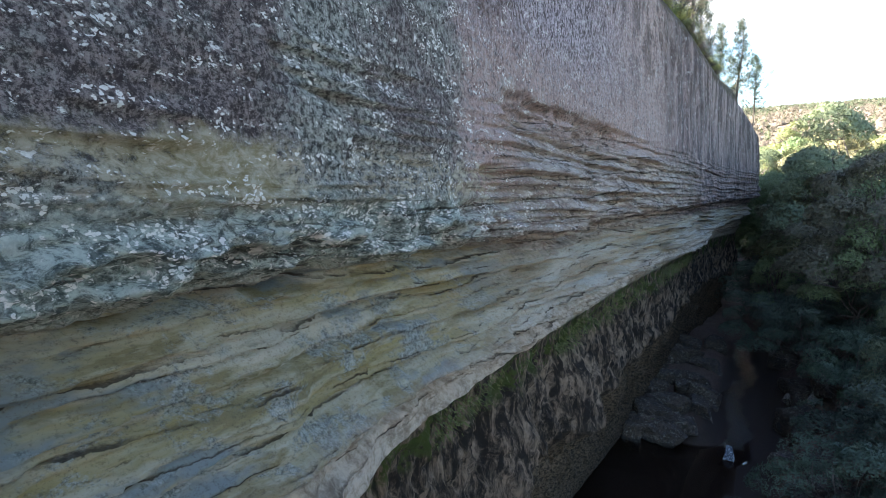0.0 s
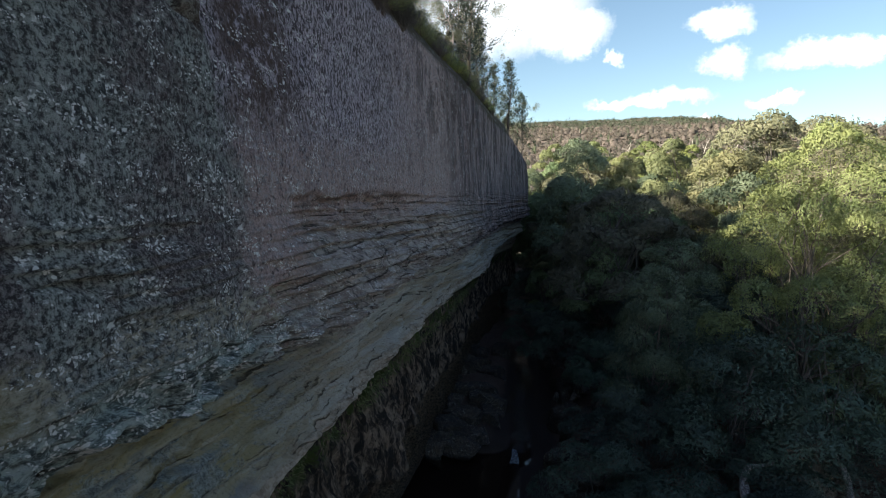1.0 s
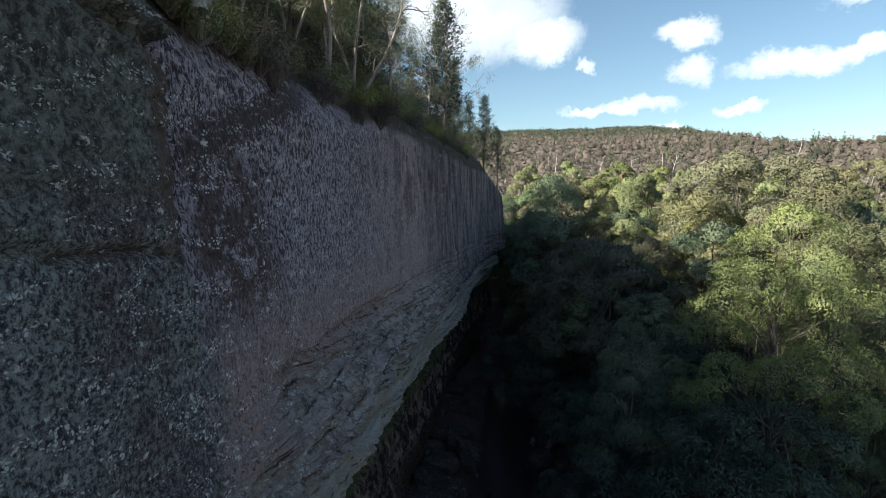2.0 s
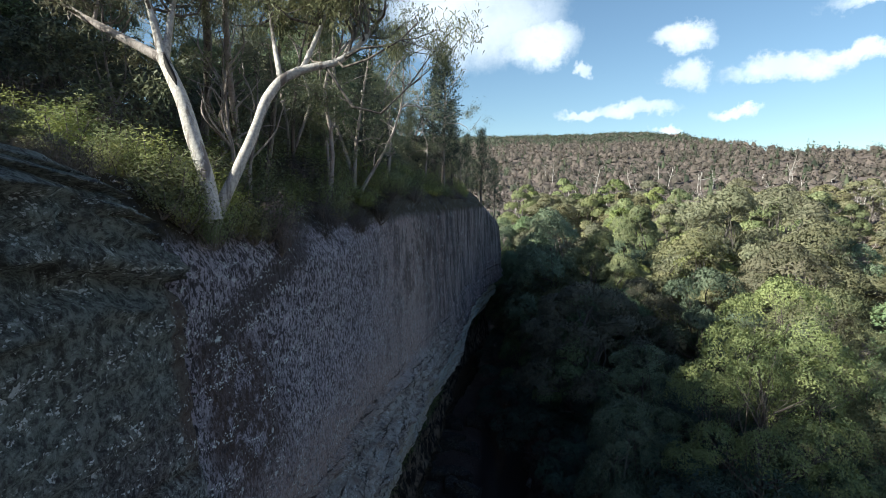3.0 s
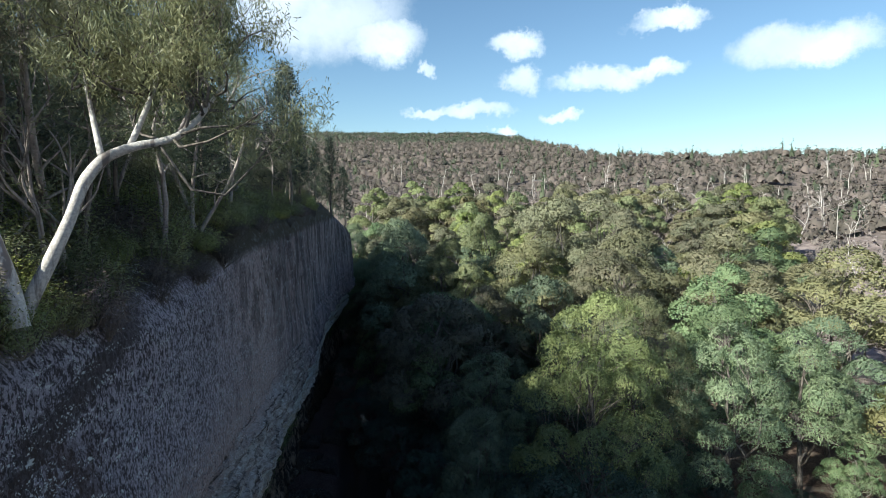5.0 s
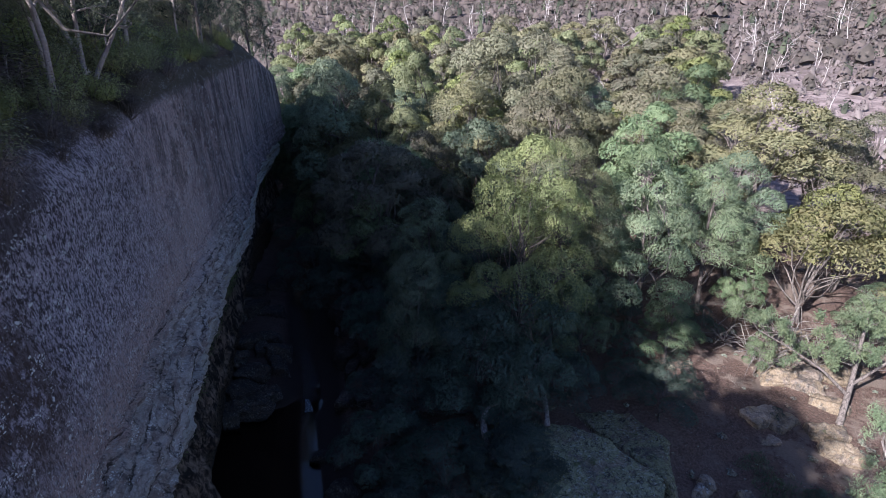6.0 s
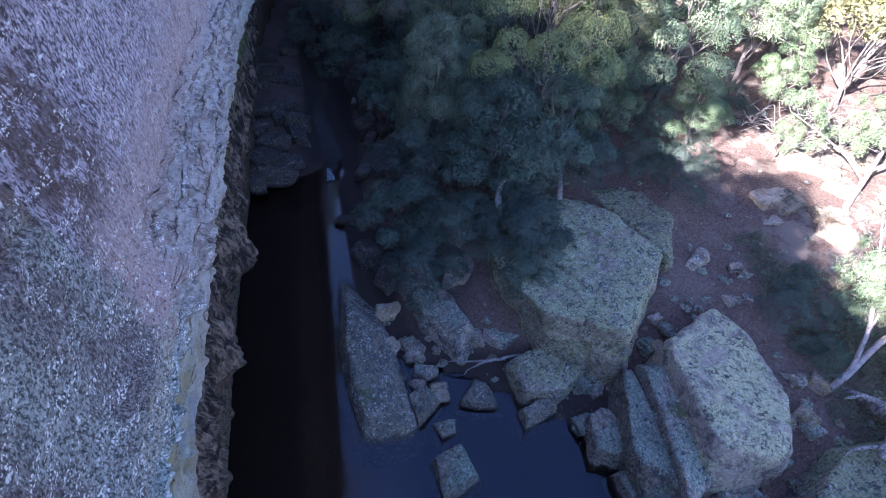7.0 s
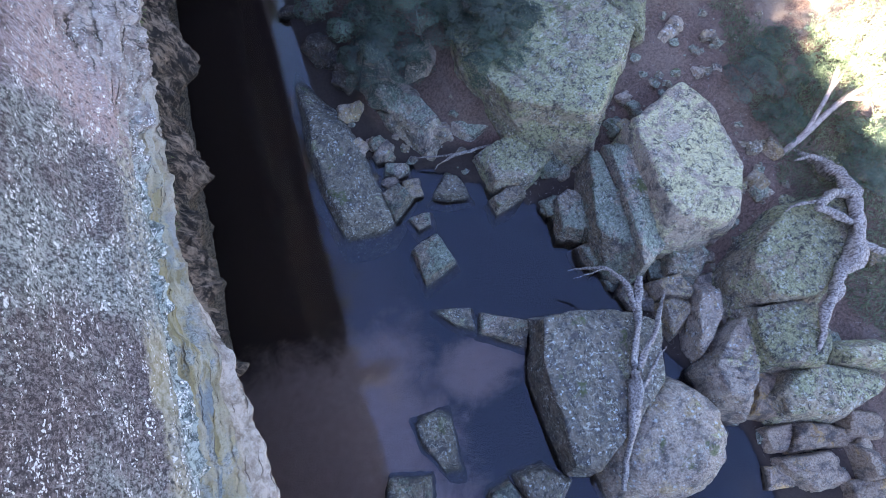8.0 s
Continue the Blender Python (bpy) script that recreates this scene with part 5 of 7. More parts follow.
def grow(kind, x, y, top, wide=1.0, base=None):
    """One tree of a kind with its crown's top at that height."""
    variants, h, label, name, cat = KINDS[kind]
    z = ground_z(x, y) - 0.1 if base is None else base
    s = (top - z) / h
    spin = tree_rng.uniform(0, 360)
    m = pose(x, y, z, 0, 0, spin) @ Matrix.Diagonal((s * wide, s * wide, s, 1))
    return plant(name, label, cat, "trees of the gorge", tree_rng.choice(variants), ("trunk", "crown"), m)


TREES_BY_THE_BOULDERS = [
    ("fine_bright", 13.0, 27.8, 22.2, 0.82), ("fine_bright", 17.5, 31.0, 21.0, 0.85), ("fine_blue", 23.4, 29.2, 18.4, 0.85), ("fine_blue", 30.6, 29.6, 17.6, 0.85), ("fine_blue", 27.5, 35.0, 19.0, 0.9), ("fine_blue", 10.5, 37.0, 15.0, 0.9),
    ("fine_blue", 24.0, 25.0, 10.6, 1.0), ("fine_blue", 36.0, 20.8, 11.4, 1.0), ("fine_blue", 35.0, 16.0, 10.0, 1.0), ("fine_blue", 20.0, 37.0, 17.5, 0.9), ("wattle", 36.8, 25.6, 15.4, 1.0), ("fine_blue", 31.5, 27.0, 11.0, 0.9),
    ("wattle", 43.0, 28.5, 15.0, 1.0), ("fine_blue", 42.0, 20.0, 12.0, 0.9), ("fine_blue", 46.0, 25.0, 14.0, 0.9), ("fine_blue", 36.5, 33.0, 17.5, 0.9), ("blue", 32.0, 40.0, 20.8, 1.0), ("olive", 42.0, 37.5, 22.0, 1.15),
    ("olive", 39.5, 48.5, 23.0, 1.1), ("olive", 51.0, 39.0, 20.0, 1.05)]
TREES_OF_THE_SLOPE = [
    ("olive", 52.0, 31.0, 16.5, 0.9), ("olive", 61.0, 40.0, 18.5, 1.0), ("olive", 62.0, 30.0, 16.0, 1.0), ("blue", 53.0, 24.0, 13.0, 0.9), ("olive", 70.0, 36.0, 17.5, 1.0), ("olive", 49.0, 47.0, 21.0, 1.1),
    ("tea", 8.1, 30.9, 8.4, 1.1), ("tea", 14.7, 32.7, 9.6, 1.1), ("tea", 13.4, 37.8, 10.0, 1.1), ("tea", 4.6, 24.7, 6.6, 1.1), ("tea", 7.0, 21.4, 6.8, 1.25), ("tea", 4.5, 20.2, 5.2, 1.2),
    ("tea", 10.2, 19.4, 7.2, 1.35), ("tea", 8.6, 22.6, 7.6, 1.3), ("tea", 16.5, 24.6, 8.2, 1.15), ("tea", 19.2, 23.2, 7.8, 1.1), ("tea", 22.0, 26.6, 8.0, 1.1), ("tea", 17.1, 29.1, 9.4, 1.1),
    ("tea", 22.0, 31.0, 10.2, 1.1), ("tea", 27.7, 26.6, 8.2, 1.0)]
TREES_BY_THE_CREEK = [
    ("tea", 11.2, 24.0, 8.2, 1.2), ("tea", 14.0, 27.5, 8.6, 1.2), ("tea", 7.0, 26.0, 8.0, 1.2), ("tea", 4.6, 35.0, 8.6, 0.9), ("tea", 8.0, 39.0, 11.0, 1.0), ("blue", 8.6, 52.5, 17.0, 0.9),
    ("blue", 11.0, 47.0, 17.2, 0.9), ("blue", 7.0, 43.0, 14.5, 0.9), ("bright", 14.8, 55.5, 19.2, 0.9), ("bright", 18.0, 66.5, 25.6, 0.75), ("olive", 25.0, 61.0, 26.4, 0.95), ("olive", 33.5, 64.0, 26.4, 1.0),
    ("olive", 24.0, 46.0, 21.5, 0.95), ("blue", 7.4, 62.0, 24.0, 0.8), ("bright", 12.0, 61.0, 22.5, 0.85), ("olive", 30.5, 53.0, 23.0, 1.0), ("blue", 17.0, 45.0, 19.5, 0.9), ("olive", 19.0, 53.0, 22.0, 0.95),
    ("blue", 4.5, 74.0, 21.0, 0.8), ("blue", 3.0, 60.0, 12.0, 0.7)]
TREES_OF_THE_VALLEY = [
    ("olive", 4.0, 69.0, 18.0, 0.8), ("blue", 0.5, 78.0, 18.0, 0.8), ("olive", -6.0, 84.0, 22.0, 0.8), ("blue", -3.0, 95.0, 20.0, 0.9), ("olive", 5.0, 88.0, 21.0, 0.9), ("fine_blue", 29.0, 22.4, 8.6, 0.7),
    ("tea", 26.6, 18.6, 5.6, 0.9), ("tea", 10.0, 25.2, 12.0, 0.95), ("tea", 13.6, 25.4, 12.5, 0.95), ("fine_blue", 7.6, 29.5, 14.0, 0.75), ("fine_blue", 15.8, 27.6, 13.0, 0.8), ("fine_blue", 18.8, 27.4, 12.0, 0.8),
    ("tea", 2.6, 54.0, 7.0, 1.2), ("tea", 3.4, 64.0, 9.0, 1.3), ("tea", 1.5, 70.0, 9.0, 1.3), ("blue", 0.6, 75.0, 17.0, 0.9), ("tea", 0.0, 72.5, 10.0, 1.3), ("tea", -1.6, 79.0, 11.0, 1.4),
    ("tea", -0.6, 86.0, 12.0, 1.4)]
TREES_PAST_THE_CLIFF = [
    ("blue", 2.4, 80.0, 21.0, 0.8), ("blue", 5.4, 83.0, 22.5, 0.8), ("blue", 1.0, 90.0, 22.0, 0.9), ("blue", 6.4, 77.0, 20.0, 0.8), ("blue", 3.4, 73.5, 18.0, 0.8),
    ("tea", 9.2, 17.8, 6.3, 1.2), ("tea", 11.0, 18.6, 7.4, 1.15)]
for kind, x, y, top, wide in TREES_BY_THE_BOULDERS + TREES_OF_THE_SLOPE + TREES_BY_THE_CREEK + TREES_OF_THE_VALLEY + TREES_PAST_THE_CLIFF:
    grow(kind, x, y, top, wide)

spots = []
while len(spots) < 96:
    r, a = tree_rng.uniform(40, 150), radians(tree_rng.uniform(-4, 66))
    x, y = r * math.sin(a), r * math.cos(a)
    if x < 6.5 or any((x - p) ** 2 + (y - q) ** 2 < 30 for p, q in spots) or (r < 62 and x > 14) or (y < 0.85 * x and r > 72) or (y < 1.1 * x and r > 60):
        continue
    spots.append((x, y))
    kind = tree_rng.choice(["olive", "olive", "bright", "blue"]) if r < 85 else tree_rng.choice(["far_olive", "far_olive", "far_bright"])
    grow(kind, x, y, ground_z(x, y) + tree_rng.uniform(11, 16.5), tree_rng.uniform(0.85, 1.15))

for x, y, top in [(21.5, 11.5, 5.4), (22.5, 13.0, 5.2), (23.8, 11.0, 5.4), (21.8, 9.4, 5.0), (24.5, 13.5, 4.8), (24.0, 4.5, 4.6), (26.0, 5.5, 5.0), (25.2, 7.0, 5.0), (22.6, 24.2, 6.0), (24.5, 25.5, 6.4)]:
    grow("tea", x, y, top, 1.3)
thicket = []
while len(thicket) < 34:
    x, y = tree_rng.uniform(2.5, 24), tree_rng.uniform(19, 64)
    if any((x - p) ** 2 + (y - q) ** 2 < 7 for p, q in thicket) or (8 < x < 20 and y < 23.5) or (x > 21 and y < 24) or x < 4.2 + 0.05 * (y - 19):
        continue
    thicket.append((x, y))
    grow("tea", x, y, ground_z(x, y) + tree_rng.uniform(3.6, 7.0), tree_rng.uniform(0.95, 1.3))


# ---- trees of the plateau ----
def thin_gum(seed, height, leaf_mat, bark_mat, n=5800):
    """A slender, forking gum with hanging leaves."""
    rng = np.random.default_rng(seed)
    wood, cent = [], []
    stems = rng.integers(1, 4)
    for s in range(stems):
        lean = rng.normal(size=2) * height * 0.13
        line = bend((rng.normal() * 0.15, rng.normal() * 0.15, -0.4), (lean[0], lean[1], height * rng.uniform(0.75, 0.95)), rng, 0.07, 9)
        wood.append(tube(line, np.linspace(height * 0.014, height * 0.004, 9), 7, 0.2, seed))
        for k in range(9):
            foot = line[rng.integers(3, 9)]
            tip = foot + np.array([rng.normal() * height * 0.16, rng.normal() * height * 0.16, abs(rng.normal()) * height * 0.13])
            limb = bend(foot, tip, rng, 0.16, 6)
            wood.append(tube(limb, np.linspace(height * 0.0055, height * 0.0015, 6), 5))
            for j in range(3):
                mid = tip + rng.normal(size=3) * height * 0.06
                cent.append(mid + rng.normal(size=(n // (27 * stems), 3)) * height * np.array([0.030, 0.030, 0.028]))
    v, f, nn = leaves(rng, np.concatenate(cent), 0.17, 0.042, 0.45)
    return make_mesh("trunk", *merged(wood), bark_mat), make_mesh("crown", v, f, leaf_mat, False)


def cypress(seed, height):
    """A dark upright cypress pine with ragged, upswept sprays."""
    rng = np.random.default_rng(seed)
    wood = [tube(bend((0, 0, -0.4), (0, 0, height * 0.97), rng, 0.02, 8), np.linspace(height * 0.016, 0.02, 8), 7, 0.2)]
    cent, outw = [], []
    for k in range(46):
        t = 0.14 + 0.84 * (k + rng.random()) / 46
        a = k * 2.4 + rng.normal() * 0.4
        reach = height * 0.24 * (1 - t) ** 0.7 * rng.uniform(0.5, 1.2) + 0.15
        tip = np.array([math.cos(a) * reach, math.sin(a) * reach, height * t + reach * 0.55])
        foot = np.array([0, 0, height * t])
        wood.append(tube(bend(foot, tip, rng, 0.08, 4), np.linspace(0.03, 0.008, 4), 4))
        u = rng.random((90, 1)) ** 0.6
        cent.append(foot + (tip - foot) * u + rng.normal(size=(90, 3)) * np.array([0.16, 0.16, 0.20]))
        outw.append(np.tile((math.cos(a), math.sin(a), 0.9), (90, 1)))
    v, f, nn = leaves(rng, np.concatenate(cent), 0.24, 0.06, 0.0, np.concatenate(outw))
    return make_mesh("trunk", *merged(wood), BARK_GREY), make_mesh("crown", v, f, LEAF_DARK, False)


THIN = [thin_gum(200 + k, 9.0, LEAF_BACK, BARK_GREY if k % 2 else BARK_PINK) for k in range(5)]
CYPRESS = [cypress(220 + k, 9.0) for k in range(2)]


def cliff_top(x, y):
    """Height of the cliff's top and the plateau behind it, roughly."""
    back = float(face_x(y)) - x
    top = float(np.interp(y, [2, 5.6, 6.7, 7.7, 7.9, 13, 17, 22, 30, 58, 69], [25.3, 25.1, 24.7, 24.0, 23.9, 23.5, 23.5, 24.2, 24.3, 24.6, 21.8]))
    z = float(np.interp(back, [0.3, 0.65, 1.4, 5, 8.6], [0, 0.7, 1.4, 2.6, 3.4] if y > 7.75 else [0, 0.45, 0.7, 1.2, 2.4]))
    return max(top + z if back < 9 else -99, ground_z(x, y) if back > 8 else -99)


done = []
while len(done) < 105:
    back, y = 1.6 + 38 * tree_rng.random() ** 1.5, tree_rng.uniform(7, 72)
    x = float(face_x(y)) - back
    if (y < 16 and back < 6) or (y < 11 and back < 15) or any((x - p) ** 2 + (y - q) ** 2 < 4 for p, q in done):
        continue
    done.append((x, y))
    z, spin = cliff_top(x, y) - 0.1, tree_rng.uniform(0, 360)
    if tree_rng.random() < 0.17:
        s = tree_rng.uniform(0.45, 0.9)
        plant("cypress_pine", "dark upright cypress pine on the cliff top", "tree", "trees of the cliff top", tree_rng.choice(CYPRESS), ("trunk", "crown"), pose(x, y, z, 0, 0, spin) @ Matrix.Scale(s, 4))
    else:
        s = tree_rng.uniform(0.6, 1.05) * (0.6 if back < 4 else 1)
        s = min(s, 0.75) if y < 26 and back < 14 and tree_rng.random() < 0.7 else s
        plant("slender_gum", "slender grey-stemmed gum with hanging leaves on the cliff top", "tree", "trees of the cliff top", tree_rng.choice(THIN), ("trunk", "crown"), pose(x, y, z, 0, 0, spin) @ Matrix.Scale(s, 4))
for k in range(95):
    y = 12 + 46 * tree_rng.random() ** 1.5
    back = tree_rng.uniform(3.2, 13) if y > 17 else tree_rng.uniform(6.0, 14)
    x = float(face_x(y)) - back
    s = tree_rng.uniform(0.45, 0.95)
    plant("understorey_bush", "dense grey-green bush under the cliff-top gums", "shrub", "bushes of the cliff top", tree_rng.choice(BUSH), ("trunk", "crown"), pose(x, y, cliff_top(x, y) - 0.15, 0, 0, 61 * k) @ Matrix.Diagonal((s * 1.2, s * 1.2, s, 1)))
# unseen bush row, added to shade the sandy slope and the bedded block
for k in range(30):
    y, back = tree_rng.uniform(-12, 4.5), tree_rng.uniform(2.6, 6)
    x = float(face_x(y)) - back
    s = tree_rng.uniform(0.9, 1.3) if y > -2 else tree_rng.uniform(0.4, 0.7)
    plant("understorey_bush", "dense grey-green bush under the cliff-top gums", "shrub", "bushes of the cliff top", tree_rng.choice(BUSH), ("trunk", "crown"), pose(x, y, cliff_top(x, y) - 0.15 + (0.5 if back < 5 else 0), 0, 0, 61 * k) @ Matrix.Scale(s, 4))
# a few unseen gums, added to dapple the sunlight on the slope
for k in range(7):
    y, back = tree_rng.uniform(-16, 3), tree_rng.uniform(4, 14)
    x = float(face_x(y)) - back
    plant("slender_gum", "slender grey-stemmed gum with hanging leaves on the cliff top", "tree", "trees of the cliff top", THIN[k % 5], ("trunk", "crown"), pose(x, y, cliff_top(x, y) - 0.1, 0, 0, 50 * k) @ Matrix.Scale(tree_rng.uniform(0.5, 0.75), 4))
for k in range(30):
    y, back = tree_rng.uniform(9, 66), tree_rng.uniform(8, 30)
    x = float(face_x(y)) - back
    z = cliff_top(x, y) - 0.1
    s = tree_rng.uniform(0.38, 0.6)
    plant("gum_tree", "grey-green gum tree in the woods behind the cliff", "tree", "trees of the cliff top", tree_rng.choice(MID_BLUE + MID_OLIVE), ("trunk", "crown"), pose(x, y, z, 0, 0, 77 * k) @ Matrix.Scale(s, 4))
for k, (x, y, s) in enumerate([(-5.9, 13.2, 0.9), (-6.6, 15.0, 0.8), (-5.6, 16.8, 0.72), (-6.8, 18.6, 0.75), (-5.4, 20.6, 0.7), (-6.2, 23.0, 1.0), (-7.6, 13.4, 1.1), (-5.6, 26.0, 0.85), (-8.4, 16.6, 0.72)]):
    plant("slender_gum", "slender grey-stemmed gum with hanging leaves on the cliff top", "tree", "trees of the cliff top", THIN[k % 5], ("trunk", "crown"), pose(x, y, cliff_top(x, y) - 0.1, 0, 0, 71 * k) @ Matrix.Scale(s, 4))
# shade trees, mostly unseen, added to keep the sun off the understorey
for k in range(26):
    x = tree_rng.uniform(-31, -17)
    y = 9.5 + 0.49 * (x + 6) + tree_rng.uniform(5, 18)
    plant("gum_tree", "grey-green gum tree in the woods behind the cliff", "tree", "trees of the cliff top", tree_rng.choice(MID_BLUE + MID_OLIVE), ("trunk", "crown"), pose(x, y, cliff_top(x, y) - 0.1, 0, 0, 83 * k) @ Matrix.Scale(tree_rng.uniform(0.55, 0.75), 4))
# gums added for their shadows on the valley crowns; the southern ones, unseen, shade the block
for k, (x, y) in enumerate([(-12.0, 26.5), (-9.0, 33.0), (-12.5, 30.5), (-8.0, 24.5), (-9.5, 25.0), (-8.5, 29.5), (-14.5, 1.6), (-17.5, -1.5), (-20.5, -1.8), (-16.0, -3.5), (-12.5, -1.5)]):
    plant("gum_tree", "grey-green gum tree in the woods behind the cliff", "tree", "trees of the cliff top", MID_BLUE[k % 2], ("trunk", "crown"), pose(x, y, cliff_top(x, y) - 0.1, 0, 0, 57 * k) @ Matrix.Scale(0.5, 4))
for x, y, h in [(-3.3, 40, 10.5), (-4.4, 44, 9.5), (-3.7, 52, 8.5), (-1.0, 65.0, 9.5), (-2.8, 64, 8.0), (0.5, 67.5, 7.5)]:
    plant("cypress_pine", "dark upright cypress pine on the cliff brink", "tree", "trees of the cliff top", CYPRESS[0], ("trunk", "crown"), pose(x - 0.6, y, cliff_top(x - 0.6, y) - 0.1, 0, 0, 40 * y) @ Matrix.Scale(h / 9, 4))


def hero_gum(name, label, seed, lines, twigs, n, leaf_mat=None, leaf=(0.125, 0.021), bark=None, reach=1.0, bare=1.0, dull=()):
    """A white gum from its main lines, each a list of points with radii; leaves hang in sprays round the twig ends;
    dull: limbs given darker bark to paint the shade on them.
    """
    rng = np.random.default_rng(seed)
    top = thing(name, label, "tree", "white gums on the brink")
    base = np.array(lines[0][0][:3])
    top.location = base
    trunk, limbs, tips = [], [], []
    for k, pts in enumerate(lines):
        p = np.array([q[:3] for q in pts]) - base
        rr = np.array([q[3] for q in pts])
        t0, t1 = np.arange(len(p)), np.linspace(0, len(p) - 1, 5 * len(p))
        sm = np.stack([np.interp(t1, t0, p[:, i]) for i in range(3)], -1)
        for _ in range(3):
            sm[1:-1] = (sm[:-2] + 2 * sm[1:-1] + sm[2:]) / 4
        (trunk if k == 0 else limbs).append(tube(sm, np.interp(t1, t0, rr), 12 if k == 0 else 8, 0.18, seed + k))
        start = bare if k == 0 else 0.35
        if start < 1:
            tips.append((sm[int(len(sm) * start):], rr[-1]))
    fine, cent = [], []
    for sm, r0 in tips:
        for j in range(twigs):
            foot = sm[rng.integers(0, len(sm))]
            end = foot + reach * np.array([rng.normal() * 0.75, rng.normal() * 0.75, 0.35 + abs(rng.normal()) * 0.8])
            line = bend(foot, end, rng, 0.16, 6)
            fine.append(tube(line, np.linspace(0.030, 0.007, 6), 5))
            for i in range(3):
                e2 = line[rng.integers(3, 6)] + rng.normal(size=3) * np.array([0.4, 0.4, 0.25])
                fine.append(tube(bend(line[3], e2, rng, 0.15, 4), np.linspace(0.012, 0.004, 4), 4))
                cent.append(e2 + rng.normal(size=(n // (3 * twigs * len(tips)), 3)) * np.array([0.14, 0.14, 0.18]) - np.array([0, 0, 0.10]))
    part("trunk", make_mesh("trunk", *merged(trunk), bark or BARK_WHITE), top)
    for k, (v, f) in enumerate(limbs):
        part("limb", make_mesh("limb", v, f, BARK_PINK if k in dull else bark or BARK_WHITE), top)
    twigs_ob = part("branchwork", make_mesh("branchwork", *merged(fine), BARK_GREY), top)
    v, f, nn = leaves(rng, np.concatenate(cent), leaf[0], leaf[1], 0.72)
    part("leaves", make_mesh("leaves", v, f, leaf_mat or LEAF_DROOP, False), twigs_ob)
    return top


forked_gum = hero_gum("white_gum", "white-barked gum with forked trunk leaning from the cliff brink", 301, [
    [(-4.98, 9.0, 24.6, 0.155), (-5.16, 9.1, 25.41, 0.142), (-5.38, 9.2, 25.93, 0.135), (-5.69, 9.35, 26.76, 0.125), (-6.0, 9.5, 27.3, 0.122), (-6.23, 9.6, 27.66, 0.115)],
    [(-6.2, 9.6, 27.6, 0.10), (-7.03, 9.8, 28.03, 0.085), (-7.95, 10.1, 28.48, 0.075), (-8.72, 10.4, 28.89, 0.06), (-9.42, 10.6, 29.64, 0.045), (-9.86, 10.8, 30.65, 0.025)],
    [(-6.2, 9.6, 27.6, 0.09), (-6.47, 9.8, 28.29, 0.07), (-6.74, 10.0, 28.87, 0.06), (-7.06, 10.2, 29.53, 0.045), (-7.3, 10.4, 30.42, 0.025)],
    [(-6.2, 9.65, 27.6, 0.08), (-6.29, 10.0, 28.38, 0.065), (-6.37, 10.3, 28.99, 0.05), (-6.05, 10.6, 29.5, 0.04), (-5.75, 11.0, 30.47, 0.02)],
    [(-7.95, 10.1, 28.48, 0.04), (-8.0, 10.4, 29.2, 0.03), (-7.9, 10.7, 30.2, 0.015)]], 12, 27000, dull=(0, 3))
scar = np.array([(-6.10, 9.47, 27.66, 0.02), (-6.03, 9.42, 27.50, 0.045), (-5.92, 9.37, 27.32, 0.05), (-5.82, 9.33, 27.16, 0.035), (-5.78, 9.31, 27.06, 0.01)])
part("hollow", make_mesh("hollow", *tube(scar[:, :3] - np.array(forked_gum.location), scar[:, 3], 8, 0.3, 3), bark_material("charred_hollow", (0.035, 0.030, 0.028), (0.015, 0.013, 0.012))), forked_gum, "dark charred hollow below the fork")
hero_gum("white_gum", "white-barked gum with curved trunk arching over the cliff edge", 302, [
    [(-5.25, 9.3, 24.3, 0.12), (-4.99, 9.35, 24.98, 0.115), (-4.68, 9.4, 25.61, 0.105), (-4.4, 9.5, 26.29, 0.095), (-4.24, 9.6, 26.82, 0.09), (-3.98, 9.7, 27.21, 0.085), (-3.59, 9.8, 27.41, 0.075), (-2.94, 10.0, 27.56, 0.06), (-2.52, 10.3, 28.05, 0.045), (-2.14, 10.7, 28.83, 0.025)],
    [(-3.59, 9.8, 27.41, 0.05), (-3.38, 10.2, 28.2, 0.042), (-3.15, 10.6, 29.27, 0.03), (-3.13, 11.0, 30.39, 0.018)],
    [(-3.98, 9.7, 27.21, 0.05), (-4.3, 10.2, 28.05, 0.04), (-4.65, 10.8, 29.24, 0.03), (-5.06, 11.4, 30.59, 0.018)],
    [(-2.94, 10.0, 27.56, 0.04), (-2.7, 10.6, 28.4, 0.03), (-2.6, 11.2, 29.6, 0.015)]], 15, 32000, bare=0.70, dull=(2,))
